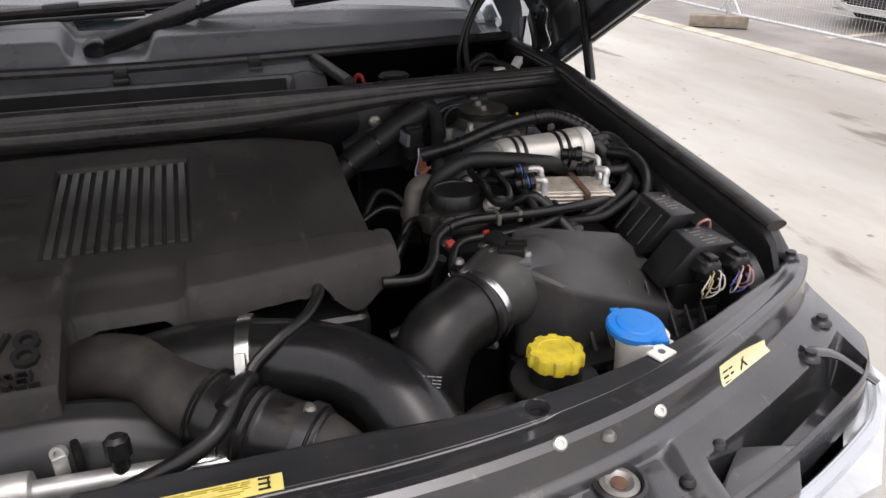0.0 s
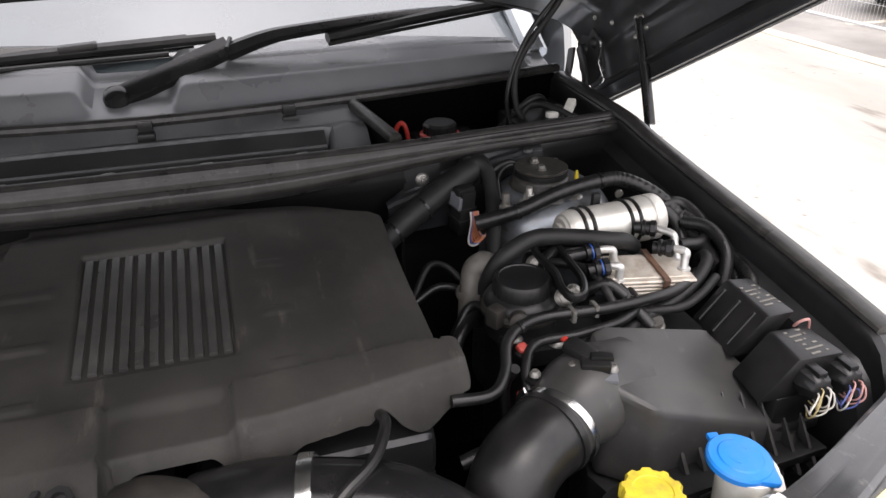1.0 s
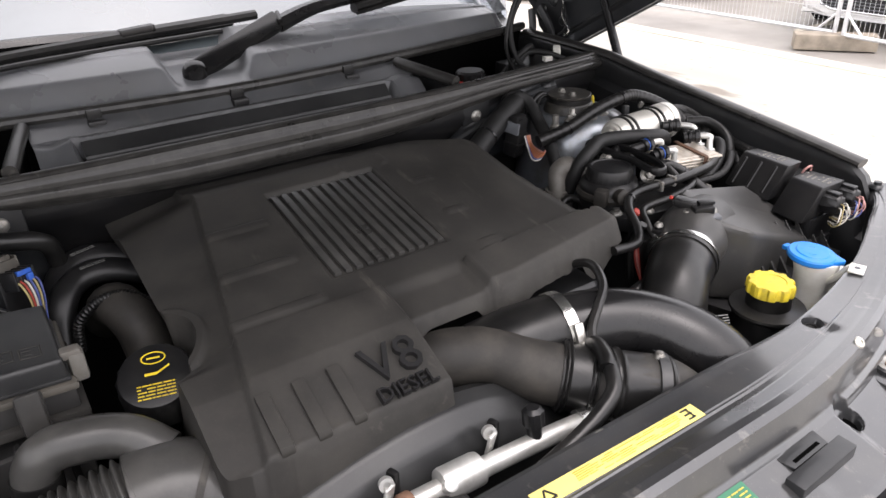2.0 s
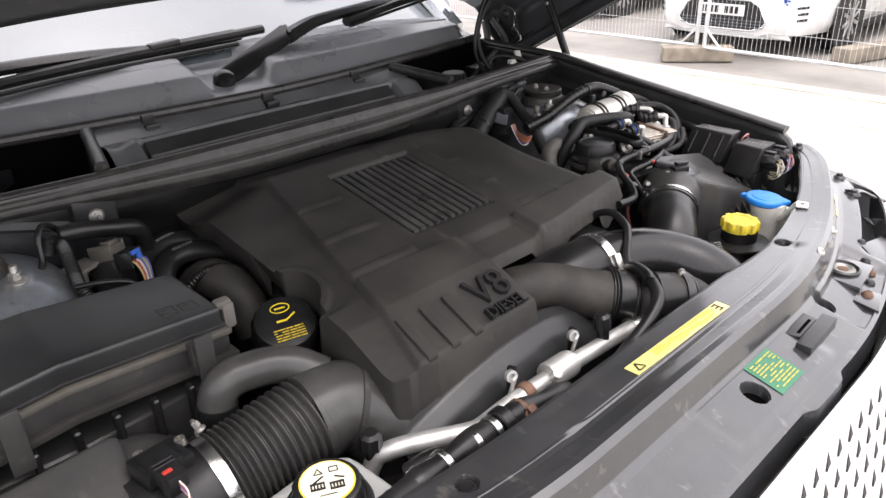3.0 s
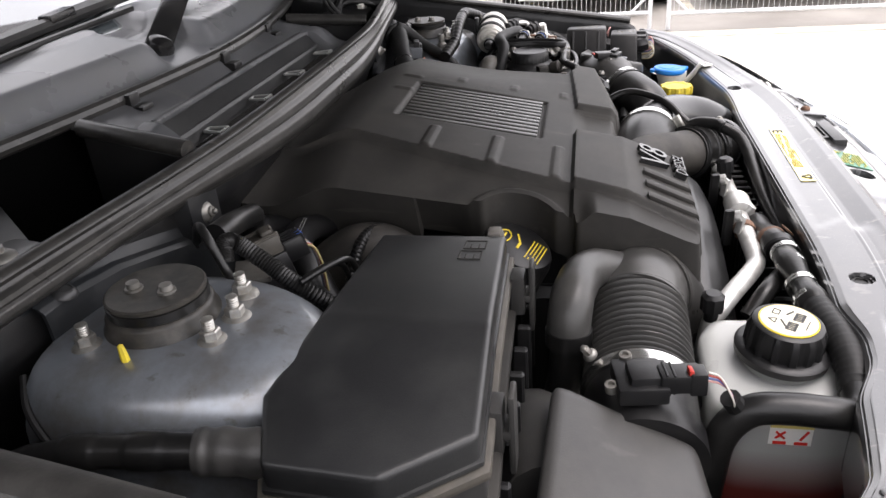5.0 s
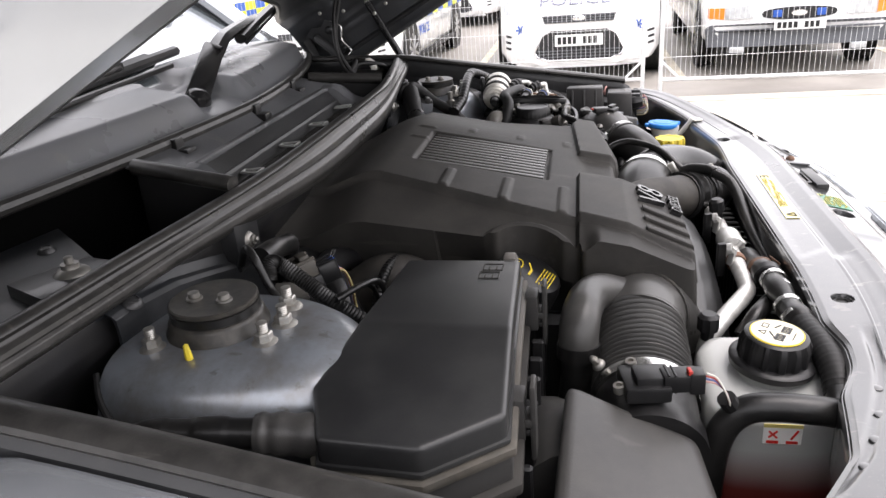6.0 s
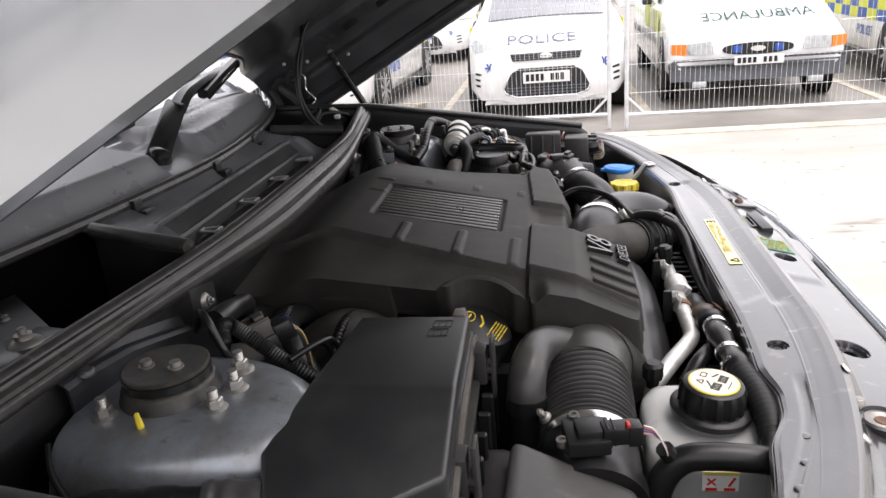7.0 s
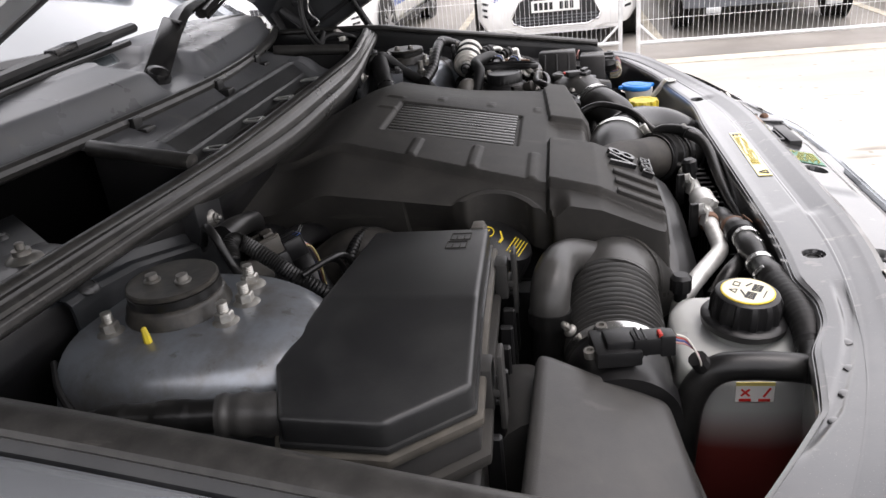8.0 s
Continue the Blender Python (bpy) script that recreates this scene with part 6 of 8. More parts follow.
for line in ([(-0.36, 1.30, 1.00), (-0.350, 1.345, 1.065), (-0.325, 1.378, 1.086), (-0.287, 1.388, 1.088), (-0.24, 1.375, 1.075)], [(-0.37, 1.27, 1.00), (-0.350, 1.305, 1.066), (-0.322, 1.330, 1.086), (-0.285, 1.334, 1.088), (-0.23, 1.325, 1.07)]):
    rail = part("rail", tube(line, 0.0185, 18, 8, flat=0.8), plastic, turbo)
    a, b = Vector(line[2]), Vector(line[3])
    part("print", bars(0.034, 0.006, 2, frame_at(a.lerp(b, 0.15) + Vector((0, -0.006, 0.0152)), b - a, (0.1, 0.95, 0.25)), 6, 0.9), pale_print, rail, "faint printed marks")
part("loom", tube([(-0.255, 1.235, 1.075), (-0.280, 1.245, 1.090), (-0.310, 1.255, 1.086), (-0.338, 1.262, 1.06), (-0.345, 1.265, 1.02)], lambda t: 0.0066 + 0.0007 * math.cos(t * 190), 12, 30), rubber, turbo)
for s, x, y, z in ((1, 0.395, 1.403, 1.152), (-1, -0.387, 1.389, 1.16)):
    p = solid("bulkhead_bracket", box(x - 0.03, x + 0.03, y + 0.006, bulk_y(x) + 0.03, z - 0.03, z + 0.03, 0.004), inner_paint, "dark bracket on the bulkhead", "bracket", "bulkhead brackets")
    part("bolt", hexbolt((x, y + 0.007, z), 0.006, 0.008, (0, -1, 0.1), stud=0.004), dull_zinc, p, "bright bolt")


# ---- passenger side of the engine bay ----
ibox = thing("intake_box", (0.56, 0.96, 0.75), "matt black ribbed air intake housing", "air box")
part("lid", prism([(0.455, 0.925), (0.478, 1.005), (0.50, 1.015), (0.635, 1.000), (0.69, 0.93), (0.70, 0.885), (0.50, 0.885)], 0.97, 1.1, 0.012, 3, top=lambda x, y: 1.112 - 0.075 * smooth(0.60, 0.70, x) - 0.35 * max(0, 0.955 - y)), airbox_plastic, ibox)
part("base", prism([(0.45, 0.93), (0.48, 1.02), (0.64, 1.01), (0.72, 0.90), (0.715, 0.86), (0.47, 0.86)], 0.70, 0.9695, 0.008, 2), plastic, ibox)
for k in range(8):
    x, y, z = 0.533 + 0.0225 * k, 0.921 - 0.0035 * k, 1.070 - 0.0035 * k
    fin = bmesh.new()
    sides = [[fin.verts.new((x + dx + side * (0.0008 + 0.0016 * foot), y + dy, z + dz)) for dx, dy, dz, foot in ((0, 0.004, 0.004, 0), (0.006, -0.050, -0.072, 1), (0.006, -0.002, -0.072, 1))] for side in (-1, 1)]
    fin.faces.new(sides[0])
    fin.faces.new(sides[1][::-1])
    for a, b in ((0, 1), (1, 2), (2, 0)):
        fin.faces.new((sides[0][b], sides[0][a], sides[1][a], sides[1][b]))
    part("rib", fin, airbox_plastic, ibox)
part("shoulder", lathe([(0.019, -0.05), (0.019, 0.0), (0.016, 0.006), (0.008, 0.0085), (0.001, 0.009)], (0.507, 0.908, 1.046), (0.0, 0.0, 1), n=28), airbox_plastic, ibox, "rounded pillar on the housing front")
part("ledge", prism([(0.50, 0.885), (0.71, 0.90), (0.715, 0.86), (0.50, 0.845)], 0.985, 0.998, 0.003), plastic, ibox)
duct = thing("intake_elbow", (0.4, 0.88, 0.9), "smooth black rubber intake elbow with steel clamp", "air duct")
part("elbow", tube([(0.322, 0.862, 0.88), (0.322, 0.865, 0.95), (0.326, 0.874, 1.005), (0.343, 0.890, 1.040), (0.370, 0.908, 1.051), (0.402, 0.926, 1.053)], lambda t: 0.0440 + 0.0015 * smooth(0.8, 0.9, t), 28, 8), rubber, duct)
part("elbow_rim", tube([(0.392, 0.920, 1.0525), (0.399, 0.924, 1.053)], 0.0475, 28, 1), rubber, duct)
part("socket", tube([(0.398, 0.9235, 1.053), (0.430, 0.944, 1.060), (0.47, 0.962, 1.062), (0.51, 0.975, 1.055)], lambda t: 0.0455 + 0.007 * smooth(0.2, 0.5, t), 32, 8), airbox_plastic, duct)
clamp((0.406, 0.928, 1.053), (0.8, 0.58, 0.12), 0.0468, 0.010, 255, duct)
part("clamp_plate", tube([Vector((0.4065, 0.9285, 1.053)) + Matrix.Rotation(radians(a), 3, Vector((0.8, 0.58, 0.12)).normalized()) @ Vector((-0.06, -0.1, 1)).cross(Vector((0.8, 0.58, 0.12))).normalized() * 0.0495 for a in (-12, 0, 12, 24, 36)], 0.0055, 8, 3, flat=0.25), steel, duct, "bright clamp tongue")
part("sensor_base", oriented(0.052, 0.034, 0.006, pose(0.452, 0.945, 1.104, 4, 0, -22), 0.002), bumper_grey, duct, "pale cast sensor foot")
part("sensor", join(oriented(0.032, 0.026, 0.014, pose(0.456, 0.948, 1.112, 4, 0, -22), 0.003), oriented(0.022, 0.034, 0.012, pose(0.448, 0.968, 1.116, 4, 0, 25), 0.003), oriented(0.024, 0.010, 0.005, pose(0.462, 0.945, 1.121, 4, 0, -22), 0.001)), plastic, duct, "black air flow sensor")
for x, y in ((0.472, 0.938), (0.434, 0.955)):
    part("screw", hexbolt((x, y, 1.1065), 0.0034, 0.005), dull_zinc, duct)
lug = part("lug", join(oriented(0.020, 0.030, 0.005, pose(0.402, 0.965, 1.085, 0, 0, 25), 0.001), lathe([(0.006, 0), (0.006, 0.005), (0.003, 0.0055)], (0.398, 0.972, 1.087), n=12)), plastic, duct)
part("screw", hexbolt((0.398, 0.972, 1.092), 0.0034, 0.004), dull_zinc, lug)
part("red_lock", oriented(0.008, 0.005, 0.004, pose(0.438, 0.987, 1.121, 0, 0, 25), 0.0015), red_clip, duct, "red plug lock")
part("red_lock", oriented(0.004, 0.007, 0.003, pose(0.456, 0.972, 1.117, 0, 0, -20), 0.0015), red_clip, duct, "red plug lock")
part("cold_pipe", tube([(0.37, 0.86, 0.93), (0.40, 0.85, 0.955), (0.44, 0.852, 0.955), (0.47, 0.86, 0.94)], 0.018, 14, 6), dusty_rubber, duct, "dirty pale pipe end")

side_plug = thing("wiring_connector", (0.400, 1.018, 1.0), "black wiring plug with a faded red clip", "connector")
part("housing", oriented(0.016, 0.018, 0.05, pose(0.400, 1.014, 1.068, 10, 0, 20), 0.003), plastic, side_plug)
part("red_clip", oriented(0.013, 0.012, 0.008, pose(0.402, 1.018, 1.095, 20, 0, 20), 0.003), wire_mats[2], side_plug, "faded red plug clip")
for i in range(3):
    part("wire", tube([(0.397 + 0.004 * i, 1.012, 1.045), (0.395 + 0.004 * i, 1.005, 1.02), (0.40, 0.995, 0.99)], 0.0018, 6, 5), wire_mats[(2, 4, 2)[i]], side_plug)

# fluid reservoirs with the bright caps
wash = thing("washer_reservoir", (0.565, 0.82, 0.90), "white washer filler neck with bright blue cap", "reservoir")
part("neck", lathe([(0.022, 0), (0.024, 0.05), (0.027, 0.085), (0.031, 0.098), (0.031, 0.105)], (0.560, 0.822, 0.945), (0.05, 0.0, 1)), white_poly, wash)
part("spout", oriented(0.05, 0.03, 0.05, pose(0.575, 0.812, 1.015, 0, 0, -30), 0.008), white_poly, wash)
part("tab", join(oriented(0.026, 0.019, 0.003, pose(0.547, 0.758, 1.066, 0, 0, 20), 0.001), tube([(0.563, 0.812, 1.012), (0.557, 0.788, 1.034), (0.549, 0.770, 1.060), (0.547, 0.764, 1.066)], 0.0055, 10, 4)), white_poly, wash, "white fixing arm and tab")
part("tab_hole", lathe([(0.004, 0), (0.004, 0.0006)], (0.547, 0.758, 1.0677), n=12), bumper_grey, wash)
bc = part("cap", lathe([(0.030, 0), (0.0330, 0.003), (0.0330, 0.0085), (0.031, 0.011), (0.023, 0.0115), (0.0215, 0.0128), (0.002, 0.0132)], (0.559, 0.828, 1.048), (0.03, -0.06, 1), n=40), blue_cap_mat, wash, "bright blue washer cap")
part("cap_lip", prism([(0.534, 0.808), (0.574, 0.787), (0.579, 0.788), (0.588, 0.812)], 1.0485, 1.056, 0.003), blue_cap_mat, bc)
part("cap_lip", oriented(0.012, 0.010, 0.007, pose(0.553, 0.862, 1.055, 0, 0, -10), 0.002), blue_cap_mat, bc)
part("cap_ridge", tube([(0.559 + 0.012 * math.cos(a), 0.828 + 0.012 * math.sin(a), 1.0608) for a in steps(0.3, 4.2, 12)], 0.0009, 6, 2), blue_cap_mat, bc)
ps = thing("power_steering_reservoir", (0.46, 0.82, 0.93), "black reservoir with bright yellow ribbed cap", "reservoir")
part("body", lathe([(0.040, 0), (0.044, 0.03), (0.044, 0.07), (0.040, 0.078), (0.028, 0.082), (0.026, 0.095)], (0.46, 0.822, 0.93)), plastic, ps)
part("collar", lathe([(0.049, 0), (0.051, 0.004), (0.050, 0.007), (0.030, 0.010), (0.029, 0.03)], (0.46, 0.822, 1.003)), rubber, ps)
part("cap", lathe([(0.029, 0), (0.0305, 0.002), (0.0305, 0.014), (0.0285, 0.0175), (0.020, 0.0175), (0.019, 0.0165), (0.001, 0.017)], (0.459, 0.823, 1.031), n=72, ribs=10, depth=0.0016, ribbed=(1, 2, 3)), yellow_cap_mat, ps, "bright yellow ribbed cap")

# fuel filter and its hoses
filt = thing("fuel_filter", (0.61, 1.21, 1.08), "silver canister fuel filter with black bands", "fuel filter")
fa, fb = Vector((0.526, 1.202, 1.134)), Vector((0.692, 1.213, 1.134))
ax = (fb - fa).normalized()
part("can", lathe([(0.009, 0), (0.011, 0.003), (0.014, 0.003), (0.015, 0.008), (0.021, 0.0085), (0.023, 0.012), (0.0265, 0.0125), (0.0285, 0.017), (0.0300, 0.020), (0.0305, 0.028), (0.0305, 0.124), (0.0325, 0.127), (0.0335, 0.140), (0.0315, 0.1425), (0.0315, 0.1445), (0.0335, 0.146), (0.0335, 0.160), (0.031, 0.164), (0.012, 0.1645)], fa, ax, n=36), filter_metal, filt)
for d in (0.034, 0.047, 0.107, 0.121):
    part("band", lathe([(0.0315, -0.003), (0.0335, -0.001), (0.0335, 0.001), (0.0315, 0.003)], fa + ax * d, ax, n=36), rubber, filt, "black rubber band")
part("spout", join(lathe([(0.008, -0.010), (0.008, 0.0), (0.012, 0.002)], fa, ax, n=14), lathe([(0.0055, -0.022), (0.0055, -0.008), (0.007, -0.007)], fa, ax, n=14)), alloy, filt)
part("spout_plug", lathe([(0.006, -0.052), (0.009, -0.048), (0.0095, -0.030), (0.012, -0.029), (0.012, -0.018), (0.010, -0.016)], fa, ax, n=16), plastic, filt, "black quick connector")
part("outlet", tube([fb, fb + ax * 0.02, fb + ax * 0.03 + Vector((0, -0.02, -0.02)), fb + Vector((0.02, -0.05, -0.05))], 0.010, 12, 6), rubber, filt)
part("bracket", join(box(0.555, 0.66, 1.17, 1.235, 1.085, 1.097, 0.003), box(0.60, 0.612, 1.235, 1.245, 1.09, 1.17, 0.003)), inner_paint, filt)
part("eyelet", lathe([(0.006, -0.002), (0.006, 0.002), (0.003, 0.002)], (0.640, 1.235, 1.166), (0, 1, 0.3), n=16), dull_zinc, filt)
cool = thing("fuel_cooler", (0.635, 1.09, 1.05), "pale alloy plate fuel cooler with black quick connectors", "fuel cooler")
ct = pose(0.610, 1.106, 1.116, 4, 4, -6)
for k in range(4):
    part("plate", oriented(0.120 - 0.002 * (k % 2), 0.066, 0.0045, ct @ pose(0, 0, -0.0055 * k), 0.0015, 1), cooler_plate, cool)
part("top", oriented(0.112, 0.052, 0.002, ct @ pose(0, 0, 0.003), 0.001, 1), cooler_plate, cool, "stained pale cooler plate")
part("strap", join(oriented(0.009, 0.074, 0.003, ct @ pose(0.015, 0, 0.0062), 0.001, 1), oriented(0.009, 0.003, 0.05, ct @ pose(0.015, -0.037, -0.018), 0.001, 1)), rust, cool, "brown rusty strap")
for foot, top, end, far in (((0.563, 1.087, 1.117), (0.562, 1.088, 1.137), (0.552, 1.095, 1.137), (0.524, 1.100, 1.132)), ((0.578, 1.122, 1.117), (0.572, 1.127, 1.140), (0.556, 1.132, 1.140), (0.510, 1.136, 1.134)),
                            ((0.660, 1.091, 1.115), (0.664, 1.097, 1.137), (0.655, 1.110, 1.137), (0.636, 1.128, 1.133)), ((0.668, 1.118, 1.115), (0.670, 1.138, 1.142), (0.657, 1.157, 1.144), (0.632, 1.174, 1.142))):
    foot, top, end, far = Vector(foot), Vector(top), Vector(end), Vector(far)
    part("pipe_stub", tube([foot, foot.lerp(top, 0.6), top, end, end + (far - end) * 0.2], 0.0052, 14, 6), alloy, cool, "bright pipe stub")
    part("stub_flange", lathe([(0.0085, 0), (0.0085, 0.0025), (0.0055, 0.003)], foot, (0, 0, 1), n=16), alloy, cool)
    way, long = (far - end).normalized(), (far - end).length
    qc = part("connector", lathe([(0.0075, 0), (0.0115, 0.002), (0.0118, 0.0085), (0.0098, 0.0095), (0.0098, 0.015), (0.0115, 0.016), (0.0115, 0.0195), (0.0080, 0.021), (0.0085, max(0.027, long))], end, way, n=16, ribs=8, depth=0.0007, ribbed=(1, 2)), plastic, cool)
    part("ring", lathe([(0.0106, 0.0105), (0.0106, 0.0118)], end, way, n=16), print_blue if foot.x < 0.6 else plastic, qc)
solid("drain_cap", lathe([(0.02, 0), (0.021, 0.008), (0.018, 0.010), (0.018, 0.016)], (0.585, 1.045, 1.066)), dull_zinc, "dull round filler cap under the cooler", "cap")

valve = thing("fuel_pump", (0.49, 1.10, 0.98), "black greasy pump body with bolts and clips", "pump")
part("body", lathe([(0.046, 0), (0.048, 0.045), (0.044, 0.052), (0.037, 0.056), (0.0365, 0.071), (0.034, 0.076), (0.030, 0.0765), (0.029, 0.075), (0.001, 0.0755)], (0.440, 1.112, 1.056), n=56, ribs=28, depth=0.0006, ribbed=(3, 4)), plastic, valve)
part("flange", prism([(0.40, 1.08), (0.42, 1.04), (0.53, 1.03), (0.55, 1.15), (0.48, 1.185), (0.41, 1.16)], 1.045, 1.070, 0.006), inner_paint, valve)
for x, y in ((0.415, 1.07), (0.46, 1.045), (0.53, 1.05), (0.535, 1.145), (0.50, 1.17)):
    part("bolt", hexbolt((x, y, 1.071), 0.0055, 0.009), dull_zinc, valve)
strap = [(0.507, 1.184, 1.131), (0.486, 1.180, 1.134), (0.478, 1.150, 1.135), (0.480, 1.105, 1.135), (0.472, 1.062, 1.134), (0.478, 1.046, 1.132), (0.494, 1.050, 1.132), (0.506, 1.080, 1.134), (0.510, 1.125, 1.135), (0.514, 1.165, 1.133), (0.507, 1.184, 1.131)]
part("strap", tube(strap, 0.0042, 8, 5, flat=1.6), plastic, valve, "black loop strap over the pump")
for x, y in ((0.477, 1.156), (0.477, 1.068)):
    part("strap_bolt", hexnut((x, y, 1.120), 0.0075, (-0.35, -0.75, 0.55), 0.004), dull_zinc, valve, "bright flanged bolt")
part("collar", lathe([(0.050, 0), (0.052, 0.006), (0.050, 0.012), (0.045, 0.014)], (0.440, 1.112, 1.085), n=40), dusty_rubber, valve, "dusty pump flange")
part("sensor", join(lathe([(0.012, 0), (0.0125, 0.016), (0.009, 0.019), (0.006, 0.020)], (0.418, 1.068, 1.100), (-0.3, -1, 0.25), n=20), oriented(0.02, 0.02, 0.026, pose(0.396, 1.085, 1.098, 0, 0, 25), 0.004)), dusty_rubber, valve, "greasy pump sensor")
part("spring_clip", join(tube([(0.53, 1.16, 1.115), (0.555, 1.10, 1.118), (0.562, 1.065, 1.112), (0.55, 1.055, 1.105)], 0.0035, 8, 6), tube([(0.515, 1.15, 1.118), (0.535, 1.10, 1.12), (0.545, 1.07, 1.115)], 0.0035, 8, 6)), inner_paint, valve)
part("round_plug", lathe([(0.008, 0), (0.009, 0.007), (0.005, 0.010), (0.005, 0.018)], (0.500, 1.092, 1.112), (-0.3, -0.8, 0.4), n=16), dull_zinc, valve)
part("hose_elbow", tube([(0.392, 1.178, 1.03), (0.397, 1.186, 1.075), (0.405, 1.195, 1.100), (0.418, 1.192, 1.112), (0.430, 1.180, 1.110), (0.440, 1.168, 1.102)], lambda t: 0.0145 + 0.002 * bumpy(t, 0.35, 0.7, 0.1), 16, 7), pale_rubber, valve, "pale grey rubber elbow")
part("elbow_ring", lathe([(0.0195, -0.006), (0.021, 0), (0.0195, 0.006)], (0.400, 1.190, 1.07), (0.05, 0, 1), n=18), pale_rubber, valve)
part("lower_block", box(0.42, 0.70, 1.03, 1.20, 0.70, 1.03, 0.02), inner_paint, valve)

